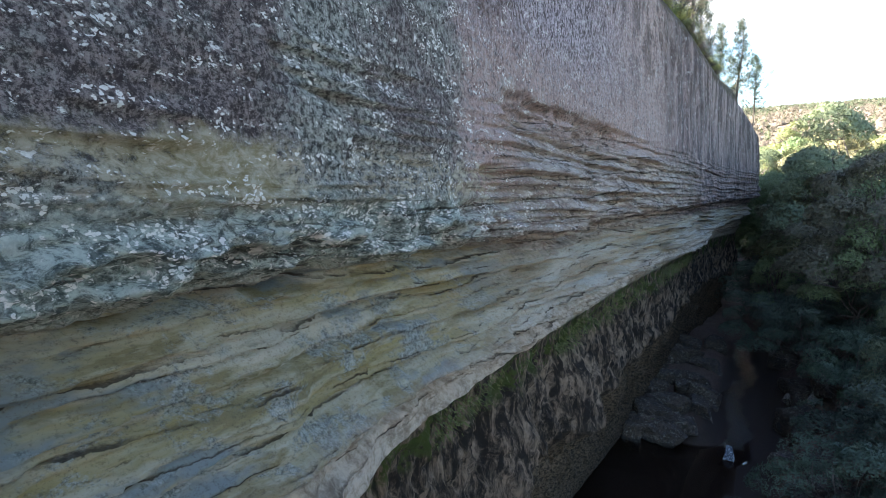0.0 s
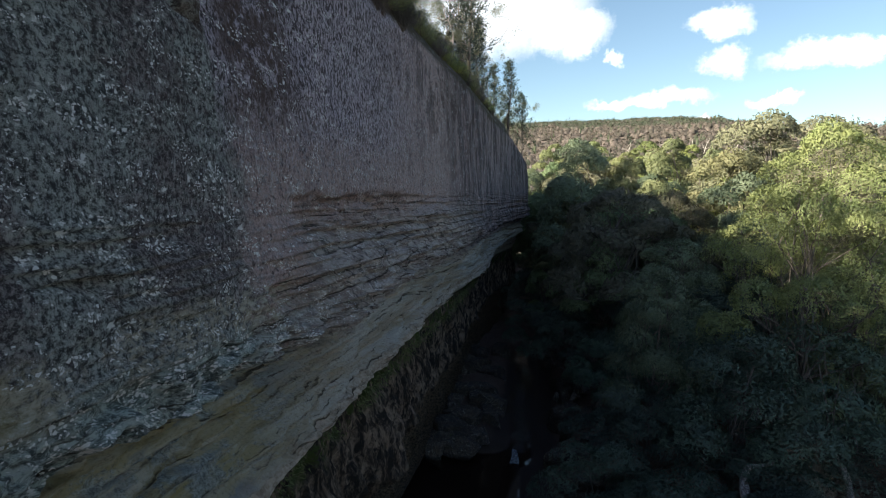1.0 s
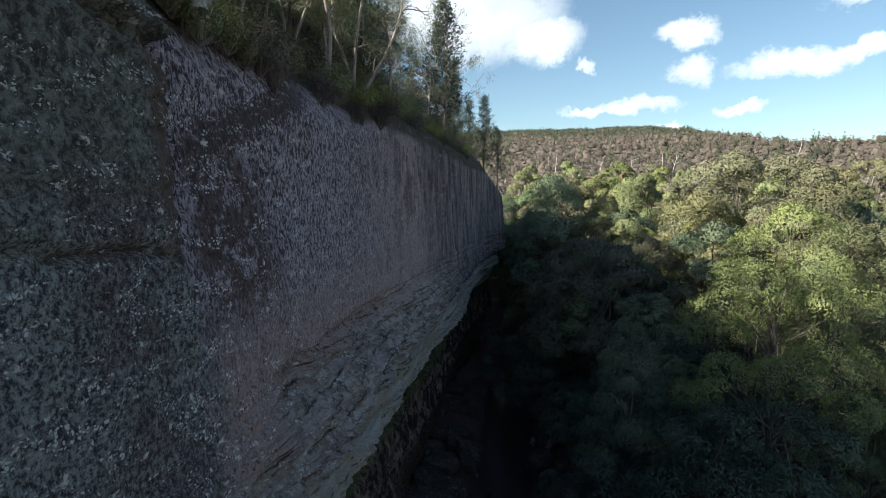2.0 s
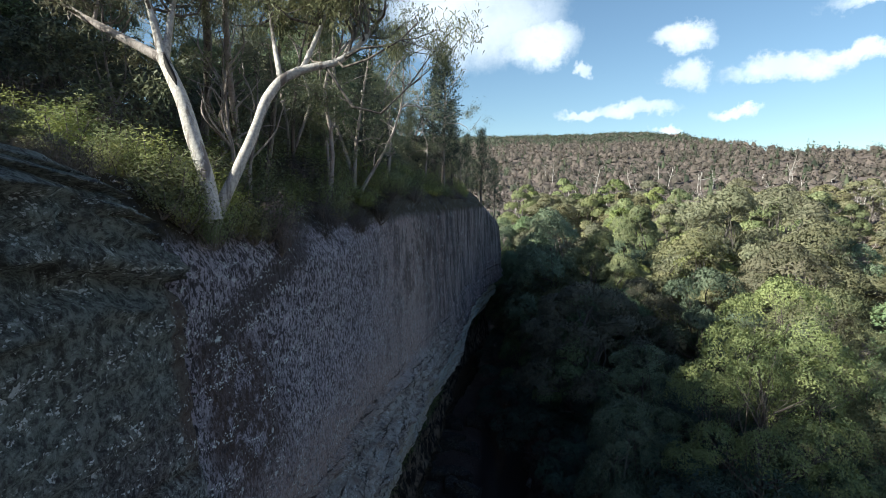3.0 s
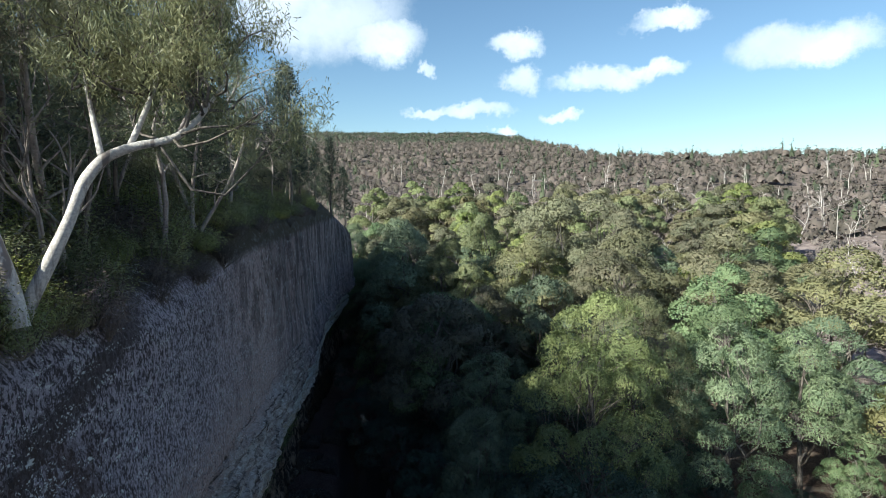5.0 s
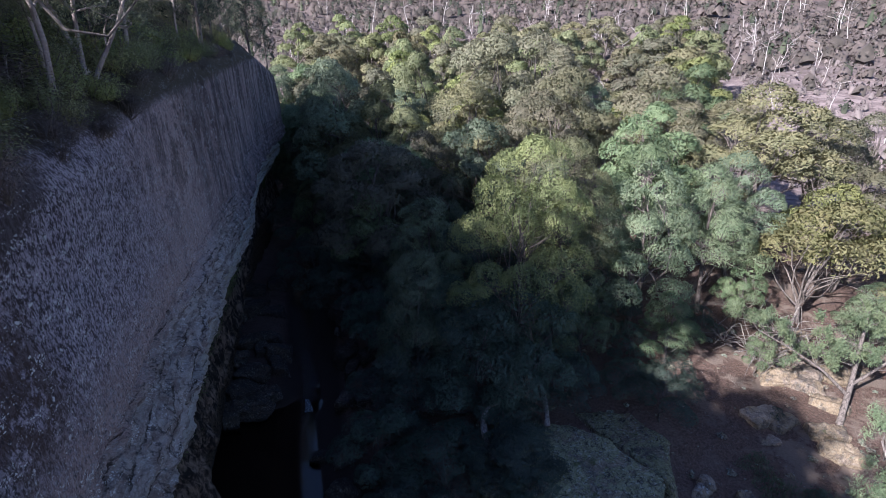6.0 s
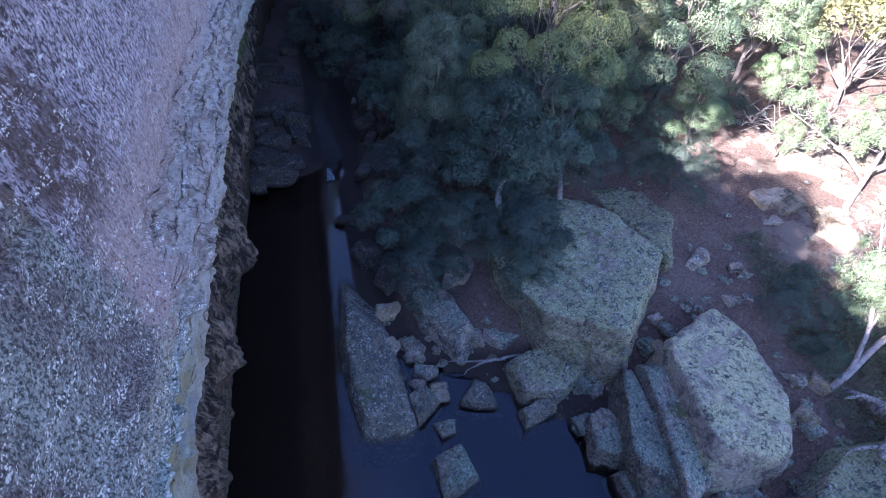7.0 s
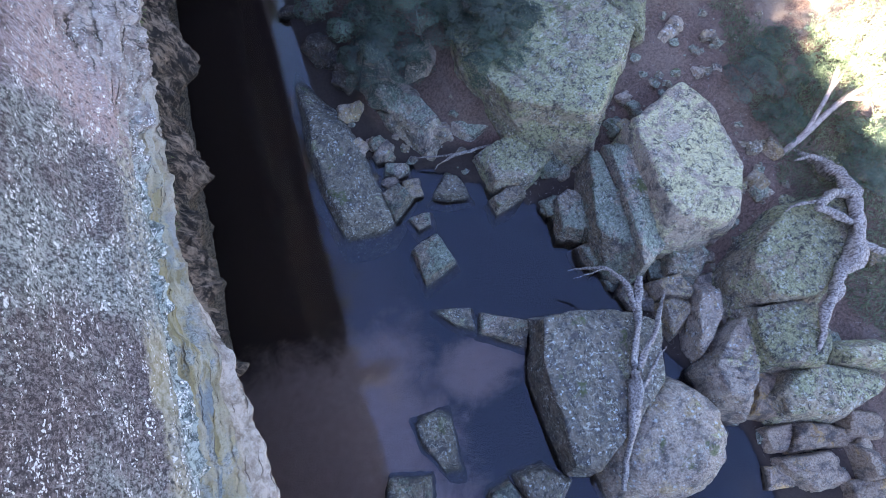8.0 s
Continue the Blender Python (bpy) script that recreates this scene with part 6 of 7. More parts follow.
# thin leafless saplings among the gums
for k, (x, y, z, h, lean) in enumerate([(-6.1, 12.0, 25.0, 3.4, -0.2), (-5.9, 12.3, 24.9, 3.0, 0.3), (-9.4, 12.6, 26.2, 3.2, -0.3), (-6.9, 13.0, 25.4, 3.6, 0.1)]):
    br = np.random.default_rng(660 + k)
    stem = [(x, y, z, 0.055), (x + lean * 0.2, y, z + 0.35 * h, 0.045), (x + lean * 0.9, y, z + 0.7 * h, 0.03), (x + lean, y, z + h, 0.012)]
    lines = [stem]
    for j in range(7):
        q = stem[1 + j % 2]
        side = br.normal() * 0.7
        lines.append([q[:3] + (0.03,), (q[0] + side * 0.6, q[1] + br.normal() * 0.3, q[2] + 0.22 * h, 0.022), (q[0] + side, q[1] + br.normal() * 0.4, q[2] + br.uniform(0.35, 0.55) * h, 0.008)])
    top = thing("bare_sapling", "thin pale leafless sapling under the white gums", "tree", "saplings on the brink")
    top.location = stem[0][:3]
    for m, pts in enumerate(lines):
        p = np.array([q[:3] for q in pts]) - np.array(stem[0][:3])
        t1 = np.linspace(0, len(p) - 1, 5 * len(p))
        sm = np.stack([np.interp(t1, np.arange(len(p)), p[:, i]) for i in range(3)], -1)
        for _ in range(3):
            sm[1:-1] = (sm[:-2] + 2 * sm[1:-1] + sm[2:]) / 4
        sm = sm + 0.10 * np.stack([fbm(t1 * 1.4 + k, m * 3.1, i * 2.2, 3) for i in range(3)], -1) * smooth(t1, 0, 0.5)[:, None]
        part("stem" if m == 0 else "twig", make_mesh("stem", *tube(sm, np.interp(t1, np.arange(len(p)), [q[3] for q in pts]), 6, 0.3, k), BARK_PINK), top)


# ---- shrubs ----
def shrub_mesh(seed, n=2400, mat=None, leaf=(0.062, 0.022)):
    rng = np.random.default_rng(seed)
    stems, cent = [], []
    for k in range(14):
        a, q = k * 2.4, math.sqrt((k + 0.5) / 14)
        tip = np.array([math.cos(a) * q * 0.55, math.sin(a) * q * 0.55, 0.95 - 0.45 * q * q + rng.normal() * 0.08])
        line = bend((0, 0, -0.1), tip, rng, 0.1, 5)
        stems.append(tube(line, np.linspace(0.014, 0.005, 5), 4))
        t = rng.uniform(0.35, 1.05, (n // 14, 1))
        cent.append(np.array([0, 0, -0.1]) + (tip - np.array([0, 0, -0.1])) * t + rng.normal(size=(n // 14, 3)) * 0.085)
    cent = np.concatenate(cent)
    v, f, nn = leaves(rng, cent, leaf[0], leaf[1], 0.0, cent - np.array([0, 0, 0.2]), 0.6)
    return make_mesh("branchwork", *merged(stems), BARK_GREY), make_mesh("foliage", v, f, mat or LEAF_SHRUB, False, nn)


SHRUBS = [shrub_mesh(400 + k) for k in range(3)]
DRY_SHRUBS = [shrub_mesh(410 + k, 1700, LEAF_SCRUB, (0.08, 0.014)) for k in range(2)]


def shrub(x, y, z, s, dry=False, wide=1.2):
    spin = tree_rng.uniform(0, 360)
    plant("shrub", "dry brown heath shrub rooted near the cliff edge" if dry else "yellow-green heath shrub rooted near the cliff edge", "shrub", "shrubs of the cliff top",
          tree_rng.choice(DRY_SHRUBS if dry else SHRUBS), ("branchwork", "foliage"), pose(x, y, z, 0, 0, spin) @ Matrix.Diagonal((s * wide, s * wide, s, 1)))


for k in range(280):
    y = 2 + 52 * tree_rng.random() ** 1.7
    back = tree_rng.uniform(0.4, 2.2) if k % 2 and y > 7.9 else tree_rng.uniform(0.8, 7.5) if y > 7.9 else tree_rng.uniform(2.4, 8)
    x = float(face_x(y)) - back
    if y < 10 and k % 3:
        continue
    shrub(x, y, cliff_top(x, y) - 0.15, tree_rng.uniform(0.7, 1.25) * (0.5 if y < 10 else 1.25 if back > 2 else 0.9), tree_rng.random() < 0.25 or back < 0.8, tree_rng.uniform(1.1, 1.6))
# dry tufts on the bedded block at the corner
for k in range(46):
    x, y = tree_rng.uniform(-9.4, -5.6), tree_rng.uniform(4.6, 7.6)
    shrub(x, y, cliff_top(x, y) - 0.05, tree_rng.uniform(0.35, 0.6), True, 1.3)
for k in range(20):
    x, y = tree_rng.uniform(-9.4, -5.9), tree_rng.uniform(4.9, 7.35)
    s = tree_rng.uniform(0.18, 0.30)
    plant("heath_bush", "dark low heath bush on the bedded rock", "shrub", "bushes of the cliff top", BUSH[k % 2], ("trunk", "crown"), pose(x, y, cliff_top(x, y) - 0.1, 0, 0, 47 * k) @ Matrix.Diagonal((s * 1.3, s * 1.3, s, 1)))
# a bright thicket round the feet of the white gums
for x, y, h in [(-5.5, 8.3, 1.0), (-5.9, 8.8, 1.05), (-6.6, 8.6, 0.9), (-7.3, 8.3, 1.0), (-6.9, 9.3, 0.8), (-7.9, 9.4, 1.1), (-8.6, 8.8, 0.9), (-6.2, 8.1, 0.7), (-8.9, 10.2, 0.9), (-7.4, 10.3, 0.7), (-5.7, 9.0, 0.7), (-5.3, 8.6, 0.8)]:
    shrub(x, y, cliff_top(x, y) - 0.12, h, False, 1.25)
for x, y in [(-5.05, 9.1), (-5.2, 9.6), (-5.1, 10.1), (-5.3, 8.7), (-5.0, 10.6), (-5.35, 9.2), (-5.15, 11.2)]:
    shrub(x, y, cliff_top(x, y) - 0.2, tree_rng.uniform(0.7, 0.95), False, 1.1)


# ---- woods and scrub on the hills ----
def hill_woods(name, label, seed, count, r0, r1, cards, size, leaf, mat, green, az=(-30, 75), wide=0.42):
    """Far scrub and trees too many to count, each a small heap of leafy cards on the slope."""
    rng = np.random.default_rng(seed)
    r = np.sqrt(rng.uniform(r0 * r0, r1 * r1, count * 3))
    a = np.radians(rng.uniform(*az, count * 3))
    x, y = r * np.sin(a), r * np.cos(a)
    keep = (fbm(x * 0.02, y * 0.02, seed, 4) * 1.6 + rng.random(len(x)) > green) & ((x > 4) | (y > 95) | (x < -16)) & ((y < 1.0 * x) | (r > 125) | (x < 0))
    x, y = x[keep][:count], y[keep][:count]
    z = land(x, y)
    h = size * (0.40 + 0.85 * rng.random(len(x)) ** 1.5)
    d = rng.normal(size=(len(x), cards, 3))
    d /= np.linalg.norm(d, axis=2)[:, :, None]
    d[..., 2] = np.abs(d[..., 2])
    c = np.stack([x, y, z + h * 0.3], -1)[:, None, :] + d * h[:, None, None] * np.array([wide, wide, 0.65]) * rng.uniform(0.85, 1.05, (len(x), cards, 1))
    if wide < 0.3:
        c[..., :2] -= d[..., :2] * (d[..., 2:] ** 1.5) * h[:, None, None] * wide * 0.8
    v, f, nn = leaves(rng, c.reshape(-1, 3), leaf, leaf * 0.7, 0.0, d.reshape(-1, 3), 0.8, 1.6 * d.reshape(-1, 3) + np.array([0.0, 0.0, 1.2]))
    # the solid of each crown: two uneven rings and a crest
    k = 7
    a = np.arange(k) * 2 * np.pi / k + rng.uniform(0, 6, (len(x), 1))
    slim = 0.45 if wide < 0.3 else 0.80
    rings = []
    for out, up, tilt in ((1.0, 0.10, 1.0), (slim, 0.45, 1.6)):
        r2 = h[:, None] * wide * out * rng.uniform(0.40, 0.65, (len(x), k))
        rings.append((np.stack([x[:, None] + r2 * np.cos(a), y[:, None] + r2 * np.sin(a), z[:, None] + h[:, None] * (up + 0.10 * rng.normal(size=(len(x), k)))], -1), np.stack([np.cos(a), np.sin(a), np.full_like(a, tilt)], -1)))
    crest = np.stack([x + 0.05 * h * rng.normal(size=len(x)), y, z + h * 0.66], -1)[:, None, :]
    cv = np.concatenate([rings[0][0], rings[1][0], crest], 1)
    cn = np.concatenate([rings[0][1], rings[1][1], np.tile((0.0, 0.0, 1.0), (len(x), 1, 1))], 1)
    p, q = np.arange(k), (np.arange(k) + 1) % k
    tri = np.concatenate([np.stack([p, q, q + k], -1), np.stack([p, q + k, p + k], -1), np.stack([p + k, q + k, np.full(k, 2 * k)], -1)])
    cf = (tri[None] + (2 * k + 1) * np.arange(len(x))[:, None, None]).reshape(-1, 3)
    f = np.concatenate([f, cf + len(v)])
    v, nn = np.concatenate([v, cv.reshape(-1, 3)]), np.concatenate([nn, cn.reshape(-1, 3)])
    return tagged(new(name, make_mesh(name, v, f, mat, False, nn)), label, "woodland", kind="stuff")


hill_woods("hill_scrub", "dry brown-grey scrub covering the hillside", 501, 5000, 76, 230, 26, 2.2, 0.34, LEAF_HEATH, 0.10)
hill_woods("hill_scrub", "grey-green bushes dotted over the hillside", 504, 1100, 120, 420, 30, 4.8, 0.6, LEAF_HILL, 0.6)
hill_woods("hill_trees", "olive and brown woodland on the far hills", 502, 23000, 135, 930, 24, 5.2, 0.8, LEAF_SCRUB, 0.02, (-30, 72), 0.56)
hill_woods("hill_trees", "dark green gums along the far ridge", 503, 6500, 620, 940, 12, 6.0, 1.3, LEAF_HILL, 0.25, (-12, 21), 0.6)
hill_woods("hill_pines", "dark upright pines scattered over the hills", 505, 800, 150, 900, 26, 9.0, 0.9, LEAF_HILL, 0.6, (-12, 60), 0.2)


def bare_trunks(seed, count):
    """Pale leafless stems dotted over the hillside."""
    rng = np.random.default_rng(seed)
    made = []
    for k in range(count):
        r, a = rng.uniform(105, 260), math.radians(rng.uniform(2, 70))
        x, y = r * math.sin(a), r * math.cos(a)
        z, h = ground_z(x, y), rng.uniform(4, 10)
        t = 0.0006 * r + 0.03
        line = bend((x, y, z), (x + rng.normal() * 0.8, y + rng.normal() * 0.8, z + h), rng, 0.05, 5)
        made.append(tube(line, np.linspace(t, t * 0.4, 5), 4))
        for j in range(4):
            foot = line[rng.integers(2, 5)]
            made.append(tube(bend(foot, foot + np.array([rng.normal() * h * 0.2, rng.normal() * h * 0.2, h * rng.uniform(0.1, 0.3)]), rng, 0.12, 4), np.linspace(t * 0.5, t * 0.2, 4), 3))
    return make_mesh("dead_trunks", *merged(made), BARK_WHITE)


tagged(new("dead_trunks", bare_trunks(510, 150)), "pale bare gum trunks scattered over the hillside", "woodland", kind="stuff")

# ---- creek above the pool ----
su, sy = np.meshgrid(np.linspace(-1, 1, 7), np.linspace(34.5, 62, 60), indexing="ij")
wander, half = -0.2 + 0.9 * np.sin(sy * 0.55) * 0.5 + 0.04 * (sy - 34), 0.45 + 0.35 * np.sin(sy * 1.3 + 1) ** 2
ribbon = np.stack([wander + su * half, sy, 0.60 + 0.012 * (sy - 34)], -1).reshape(-1, 3)
tagged(new("creek_water", make_mesh("creek_water", ribbon, grid_faces(7, 60), RIFFLE)), "narrow creek running between rocks into the pool", "water", kind="structure")
# pale sheet whose colour paints a white glint at the creek's mouth
GLINT = bark_material("painted_glint", (0.60, 0.65, 0.68), (0.07, 0.085, 0.10), 5.0, (0.36, 0.54))
u, v = np.meshgrid(np.linspace(0, 1, 12), np.linspace(0, 1, 14), indexing="ij")
fall = np.stack([-0.15 + (u - 0.5) * (0.25 + 0.35 * v) + 0.12 * fbm(u * 4, v * 4, 1.0, 3), 34.75 - 0.75 * v ** 0.7, 0.66 - 0.62 * v ** 1.6 + 0.10 * fbm(u * 6, v * 6, 2.0, 3)], -1).reshape(-1, 3)
tagged(new("small_cascade", make_mesh("small_cascade", fall, grid_faces(12, 14), GLINT)), "pale sheet painted as a white glint where the creek drops into the pool", "water", kind="structure")
for k in range(34):
    x, y = tree_rng.uniform(-7.0, -1.6), 34.6 + 24 * tree_rng.random() ** 1.3
    l, w2 = tree_rng.uniform(1.2, 3.4), tree_rng.uniform(1.0, 2.4)
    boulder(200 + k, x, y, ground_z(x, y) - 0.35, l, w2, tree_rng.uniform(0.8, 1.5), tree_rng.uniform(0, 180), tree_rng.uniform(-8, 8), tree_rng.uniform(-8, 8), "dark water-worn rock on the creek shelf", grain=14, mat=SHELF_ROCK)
for k in range(30):
    y = 22 + 36 * tree_rng.random()
    x = float(np.interp(y, [20, 33, 36, 60], [1.0, 0.8, 1.8, 3.4])) + tree_rng.uniform(0.2, 4.5)
    l, w2 = tree_rng.uniform(0.9, 3.2), tree_rng.uniform(0.8, 1.8)
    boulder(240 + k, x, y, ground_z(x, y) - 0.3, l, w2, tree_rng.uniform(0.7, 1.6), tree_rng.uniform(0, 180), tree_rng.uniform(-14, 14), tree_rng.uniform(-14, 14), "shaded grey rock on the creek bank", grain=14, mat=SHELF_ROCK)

# pale rocks on the sunny slope
for k in range(26):
    a = tree_rng.random()
    x, y = 27.5 + 7.5 * a + tree_rng.gauss(0, 1.0), 17.0 + 7.0 * a + tree_rng.gauss(0, 1.6)
    l = tree_rng.uniform(0.6, 2.4)
    boulder(280 + k, x, y, ground_z(x, y) - 0.25, l, l * tree_rng.uniform(0.45, 0.8), l * tree_rng.uniform(0.3, 0.5), tree_rng.uniform(-60, 10), tree_rng.uniform(-8, 8), tree_rng.uniform(-8, 8), "pale sunlit sandstone rock on the slope", grain=18, cuts=6, mat=SLOPE_ROCK)


# ---- fallen timber ----
def timber(name, label, seed, lines, mat=None, category="dead wood"):
    """Dead wood: a stem and its forks, each a list of points with radii."""
    top = thing(name, label, category, "fallen timber")
    base = np.array(lines[0][0][:3])
    top.location = base
    for k, pts in enumerate(lines):
        p = np.array([q[:3] for q in pts]) - base
        t0, t1 = np.arange(len(p)), np.linspace(0, len(p) - 1, 6 * len(p))
        sm = np.stack([np.interp(t1, t0, p[:, i]) for i in range(3)], -1)
        for _ in range(3):
            sm[1:-1] = (sm[:-2] + 2 * sm[1:-1] + sm[2:]) / 4
        sm = sm + (0.26 if k == 0 else 0.0) * np.stack([fbm(t1 * 1.1, seed + k, j * 3.1, 4) for j in range(3)], -1)
        sm = sm + 0.16 * np.stack([fbm(t1 * 2.7, seed + k + 9, j * 4.3, 3) for j in range(3)], -1) * smooth(t1, 0.0, 0.6)[:, None]
        v, f = tube(sm, np.interp(t1, t0, [q[3] for q in pts]) * (1 + 0.9 * fbm(t1 * 2.6, seed, k * 1.7, 3)), 12, 0.9, seed + k)
        part("stem" if k == 0 else "fork", make_mesh("stem", v, f, mat or DEAD_WOOD), top)
    return top


timber("dead_tree", "bleached forked dead tree lying across the pool boulders", 601, [
    [(6.7, -3.6, 2.4, 0.10), (7.43, -2.37, 2.8, 0.17), (8.74, -0.47, 3.2, 0.25), (9.57, 1.48, 3.5, 0.20), (10.52, 3.02, 3.5, 0.17), (11.21, 4.15, 3.6, 0.12)],
    [(10.3, 2.7, 3.5, 0.13), (10.54, 4.29, 3.5, 0.11), (10.07, 5.17, 3.2, 0.08), (9.4, 5.6, 2.8, 0.05), (8.7, 5.84, 2.4, 0.015)],
    [(9.31, 0.57, 3.3, 0.15), (10.4, 1.43, 3.5, 0.11), (11.15, 2.34, 3.6, 0.10), (11.84, 3.05, 3.6, 0.05)],
    [(8.9, -0.4, 3.2, 0.13), (9.5, 0.0, 3.2, 0.09), (10.16, 0.52, 3.2, 0.06), (10.89, 0.91, 3.2, 0.02)],
    [(10.07, 5.17, 3.2, 0.04), (9.3, 5.2, 3.0, 0.025), (8.6, 5.3, 2.8, 0.008)]])
timber("fallen_log", "twisted grey fallen log draped over green boulders", 602, [
    [(22.3, 7.6, 2.9, 0.10), (23.0, 6.3, 3.4, 0.30), (22.9, 4.9, 3.9, 0.42), (21.9, 2.9, 4.0, 0.46), (20.6, 1.5, 3.9, 0.36), (19.15, 0.5, 3.7, 0.28), (18.1, -0.5, 3.4, 0.18), (17.1, -2.0, 2.8, 0.05)],
    [(22.45, 4.2, 4.1, 0.30), (21.3, 4.5, 4.3, 0.24), (20.33, 4.3, 4.2, 0.17), (20.9, 3.8, 4.1, 0.15), (21.5, 2.9, 4.0, 0.22)],
    [(20.6, 4.4, 4.2, 0.10), (19.8, 4.7, 4.0, 0.06), (19.2, 4.6, 3.7, 0.02)],
    [(23.0, 6.3, 3.4, 0.16), (22.4, 6.8, 3.6, 0.12), (21.6, 6.9, 3.3, 0.05)]])
timber("dead_branch", "grey broken limb lying beside the fallen log", 605, [[(21.8, 2.2, 3.3, 0.20), (22.8, 1.2, 3.5, 0.17), (24.6, -0.4, 3.4, 0.10)]])
timber("dead_branch", "pale forked branch fallen at the edge of the pool", 603, [
    [(8.5, 14.54, 1.0, 0.09), (7.4, 14.5, 1.1, 0.08), (6.27, 14.53, 1.1, 0.06), (5.0, 15.0, 0.9, 0.05), (3.93, 15.49, 0.8, 0.02)], [(6.27, 14.53, 1.1, 0.06), (5.5, 14.5, 0.9, 0.04), (4.96, 14.3, 0.7, 0.02)]])
timber("dead_branch", "dark spreading roots lying on the sandy slope", 606, [
    [(19.8, 17.8, 3.0, 0.09), (20.45, 17.41, 3.1, 0.09), (22.44, 15.77, 3.0, 0.08), (24.23, 14.56, 3.1, 0.05), (25.33, 12.96, 3.1, 0.02)],
    [(22.4, 15.8, 3.0, 0.06), (22.6, 14.8, 2.9, 0.04), (23.0, 13.8, 2.9, 0.015)], [(23.3, 15.2, 3.1, 0.05), (23.6, 14.3, 3.0, 0.03), (23.7, 13.3, 2.9, 0.012)],
    [(21.4, 16.6, 3.1, 0.05), (22.6, 16.9, 3.2, 0.03), (23.8, 16.6, 3.2, 0.012)], [(24.0, 14.7, 3.1, 0.05), (25.2, 14.5, 3.2, 0.03), (26.2, 13.7, 3.2, 0.012)]], BARK_GREY)
timber("floating_stick", "thin dark stick floating on the pool", 607, [[(-0.32, 3.78, 0.03, 0.02), (0.3, 4.0, 0.04, 0.03), (0.87, 4.23, 0.03, 0.015)]], BARK_GREY)
timber("dead_limb", "curved pale dead limb between boulders", 604, [
    [(9.2, 20.6, 5.0, 0.16), (9.0, 21.6, 6.0, 0.14), (9.6, 22.6, 6.8, 0.12), (10.6, 22.9, 6.9, 0.06)], [(12.9, 21.4, 5.6, 0.14), (13.4, 22.6, 6.6, 0.12), (13.0, 23.8, 7.6, 0.09), (14.2, 24.4, 8.2, 0.05)]])
for k, (x, y, a, l) in enumerate([(5.0, 41.5, 62, 7.0), (6.2, 43.5, 66, 8.0), (7.0, 38.5, 55, 6.0), (4.4, 46.0, 70, 7.5), (8.4, 33.5, 40, 4.0)]):
    dx, dy = math.cos(radians(a)) * l / 2, math.sin(radians(a)) * l / 2
    z0, z1 = ground_z(x - dx, y - dy) + 0.5, ground_z(x + dx, y + dy) + 1.0
    timber("fallen_log", "grey fallen log on the shaded creek bank", 610 + k, [[(x - dx, y - dy, z0, 0.24), (x, y, (z0 + z1) / 2 + 0.1, 0.20), (x + dx, y + dy, z1, 0.12)]])

hero_gum("leaning_gum", "leaning gum with pale grey-green leaves over the boulders", 620, [
    [(20.7, 7.4, 1.9, 0.16), (22.5, 7.86, 3.6, 0.17), (24.1, 8.5, 5.2, 0.14), (25.2, 8.3, 6.4, 0.11), (26.8, 8.6, 7.6, 0.07), (28.4, 9.6, 8.8, 0.04)],
    [(22.6, 7.9, 3.7, 0.11), (23.4, 8.9, 5.6, 0.10), (24.6, 10.8, 7.2, 0.08), (25.6, 12.6, 8.6, 0.04)],
    [(24.1, 8.5, 5.2, 0.10), (25.2, 7.6, 5.8, 0.09), (26.6, 6.6, 6.6, 0.05)],
    [(23.4, 8.9, 5.6, 0.07), (25.0, 10.0, 6.6, 0.06), (26.8, 11.0, 7.6, 0.03)]], 18, 26000, LEAF_BLUE, (0.17, 0.045), BARK_PINK, 1.2, 0.6)
hero_gum("bare_gum", "dark-stemmed gum with thin foliage on the sandy slope", 621, [
    [(29.8, 16.9, 3.2, 0.22), (30.3, 17.2, 5.0, 0.19), (31.2, 17.8, 6.8, 0.15), (32.6, 18.8, 8.6, 0.11), (34.4, 20.0, 10.4, 0.06)],
    [(30.9, 17.6, 6.2, 0.11), (29.8, 18.8, 7.6, 0.08), (28.4, 20.2, 8.6, 0.05), (27.4, 21.6, 9.2, 0.03)],
    [(31.2, 17.8, 6.8, 0.10), (32.4, 17.2, 8.4, 0.08), (33.8, 16.6, 9.8, 0.04)]], 10, 13000, LEAF_BLUE, (0.20, 0.07), BARK_GREY, 1.3, 0.6)
# leafless brush heaped on the slope
for k in range(9):
    x, y = tree_rng.uniform(29.5, 35.5), tree_rng.uniform(20.5, 25.5)
    br = np.random.default_rng(630 + k)
    z0 = ground_z(x, y)
    lines = [[(x, y, z0 + 0.2, 0.06), (x + br.normal() * 0.6, y + br.normal() * 0.6, z0 + 1.0, 0.05), (x + br.normal() * 1.2, y + br.normal() * 1.2, z0 + 2.2, 0.025)]]
    for j in range(9):
        q = lines[0][1]
        lines.append([q[:3] + (0.035,), (q[0] + br.normal() * 0.8, q[1] + br.normal() * 0.8, q[2] + abs(br.normal()) * 0.8, 0.025), (q[0] + br.normal() * 1.6, q[1] + br.normal() * 1.6, q[2] + br.normal() * 0.7 + 0.8, 0.012)])
    timber("dead_bush", "grey leafless dead bush on the sandy slope", 640 + 20 * k, lines, None, "shrub")

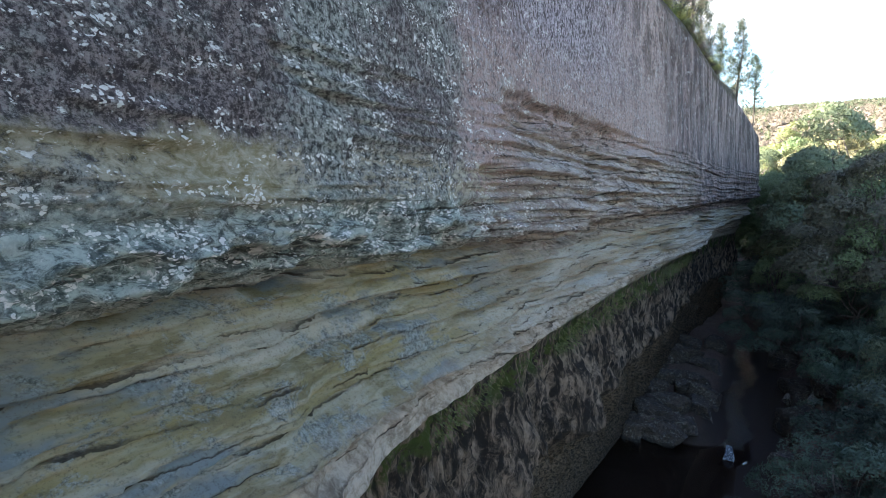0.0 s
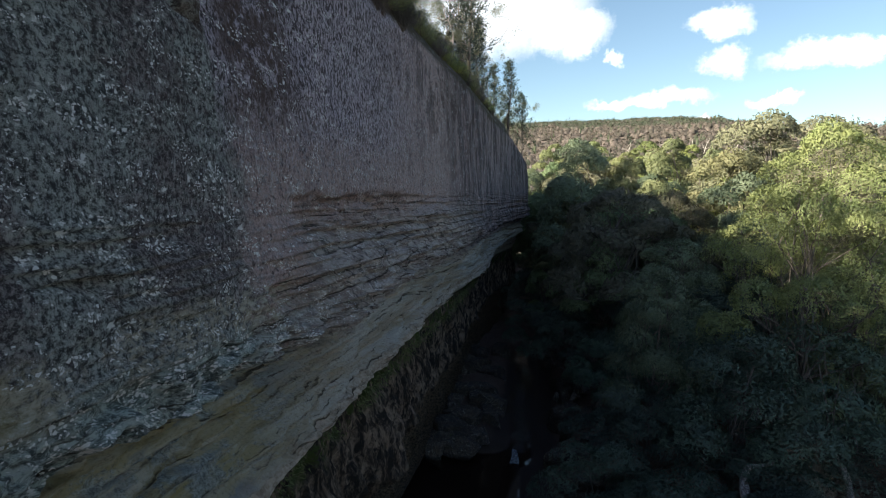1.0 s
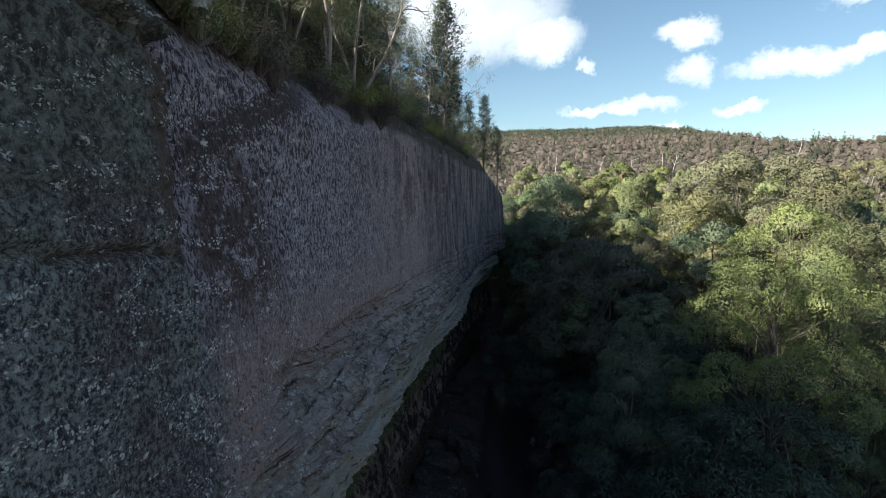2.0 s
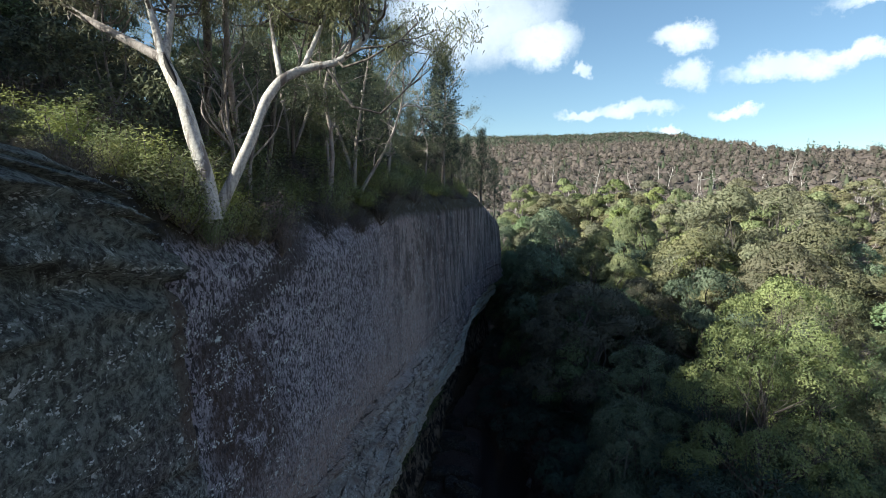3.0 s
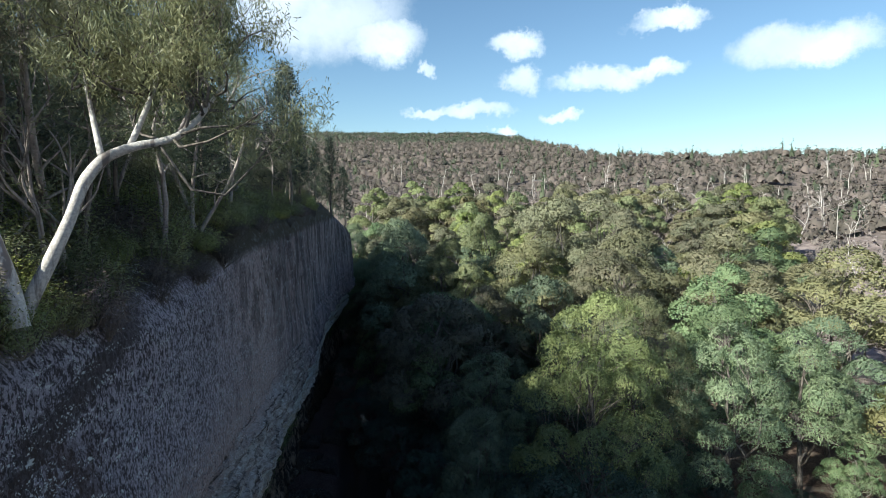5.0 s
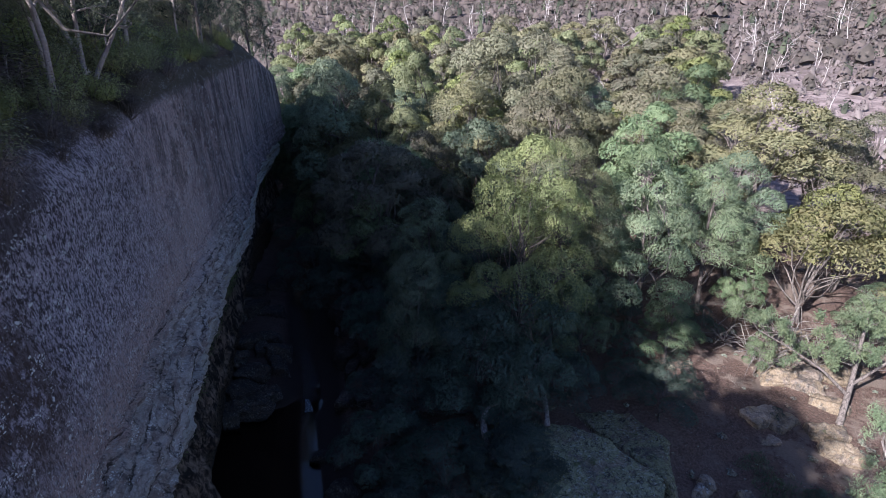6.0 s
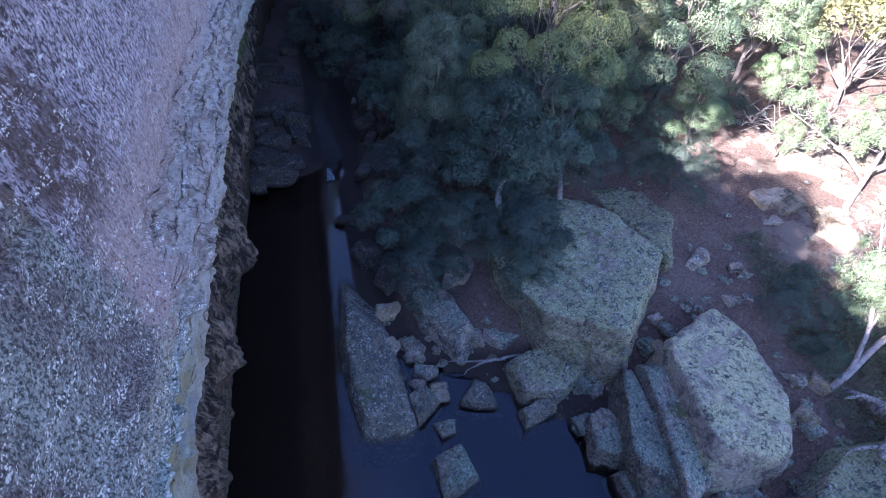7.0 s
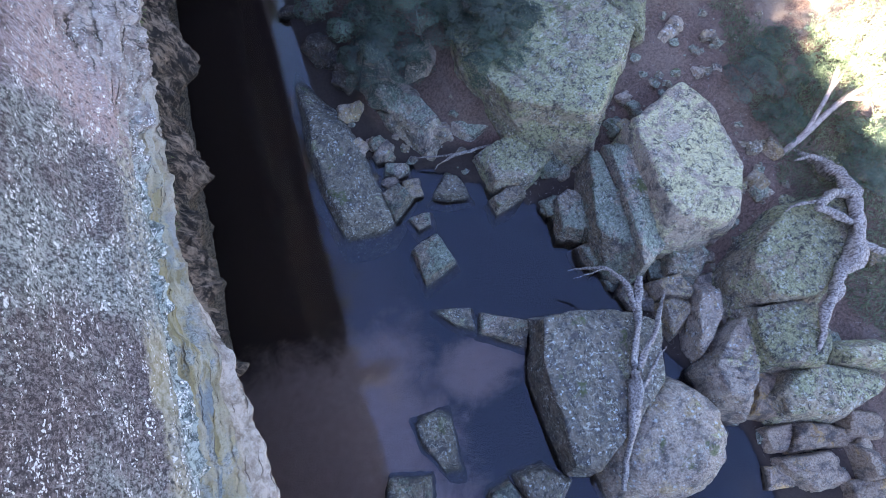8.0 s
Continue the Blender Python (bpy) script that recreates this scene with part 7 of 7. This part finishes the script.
# ---- loose stones, ferns and litter ----
rng = np.random.default_rng(700)
n = 900
px, py = rng.uniform(1, 36, n), rng.uniform(-8, 30, n)
pz = land(px, py)
keep = pz > 0.15
px, py, pz = px[keep], py[keep], pz[keep]
size = 0.05 + 0.30 * rng.random(len(px)) ** 3
octa = np.array([(1, 0, 0), (0, 1, 0), (-1, 0, 0), (0, -1, 0), (0, 0, 0.7), (0, 0, -0.7), (0.7, 0.7, 0.2), (-0.7, 0.7, 0.2), (-0.7, -0.7, 0.2), (0.7, -0.7, 0.2)], float)
tri = np.array([(0, 6, 4), (6, 1, 4), (1, 7, 4), (7, 2, 4), (2, 8, 4), (8, 3, 4), (3, 9, 4), (9, 0, 4), (0, 9, 5), (9, 3, 5), (3, 8, 5), (8, 2, 5), (2, 7, 5), (7, 1, 5), (1, 6, 5), (6, 0, 5)])
sv = octa[None] * size[:, None, None] * rng.uniform(0.6, 1.4, (len(px), 10, 3)) + np.stack([px, py, pz + size * 0.2], -1)[:, None, :]
sf = tri[None] + 10 * np.arange(len(px))[:, None, None]
tagged(new("loose_stones", make_mesh("loose_stones", sv.reshape(-1, 3), sf.reshape(-1, 3), BOULDER, False)), "small loose stones scattered over the gorge floor", "stones", kind="stuff")

n = 6500
fy = rng.uniform(5.5, 46, n)
fz = rng.uniform(9.9, 11.2, n)
fx = face_x(fy) - 1.05 - 0.55 * (11.2 - fz) + rng.normal(size=n) * 0.18
wet = fbm(fy * 0.9, fz * 0.9, 3.0, 4) > 0.04
v, f, nn = leaves(rng, np.stack([fx, fy, fz], -1)[wet], 0.16, 0.045, 0.4, np.array([0.8, 0, 0]))
tagged(new("hanging_ferns", make_mesh("hanging_ferns", v, f, LEAF_FERN, False)), "green ferns and moss hanging in the damp seam under the overhang", "ferns", kind="stuff")

n = 5000
qx, qy = rng.uniform(9, 38, n), rng.uniform(-6, 32, n)
dry = land(qx, qy) > 0.12
qx, qy = qx[dry], qy[dry]
v, f, nn = leaves(rng, np.stack([qx, qy, land(qx, qy) + 0.03], -1), 0.30, 0.03, 0.0, np.array([0, 0, 1.0]), 0.95)
tagged(new("fallen_twigs", make_mesh("fallen_twigs", v, f, DEAD_WOOD, False)), "fallen twigs and bark strips littering the ground", "litter", kind="stuff")

# low green growth between the boulders and the slope
n = 40000
hx, hy = rng.uniform(19.5, 30, n), rng.uniform(-6.0, 17.0, n)
lush = (fbm(hx * 0.35, hy * 0.35, 8.0, 4) + 0.25 * smooth(hx, 20.0, 22.5) - 0.30 * smooth(hy, 13.0, 16.5) - 0.25 * smooth(hx, 27, 30) > 0.08)
hx, hy = hx[lush], hy[lush]
hz = land(hx, hy) + 0.05 + 0.45 * rng.random(len(hx)) ** 2
v, f, nn = leaves(rng, np.stack([hx, hy, hz], -1), 0.26, 0.05, 0.0, np.array([0.0, 0.0, 1.0]))
LEAF_GRASS = leaf_material("soft_undergrowth", (0.085, 0.108, 0.060), (0.230, 0.260, 0.150), 0.2, 0.25, 0.6)
tagged(new("undergrowth", make_mesh("undergrowth", v, f, LEAF_GRASS, False)), "soft green grass and herbs between the boulders and the slope", "grass", kind="stuff")
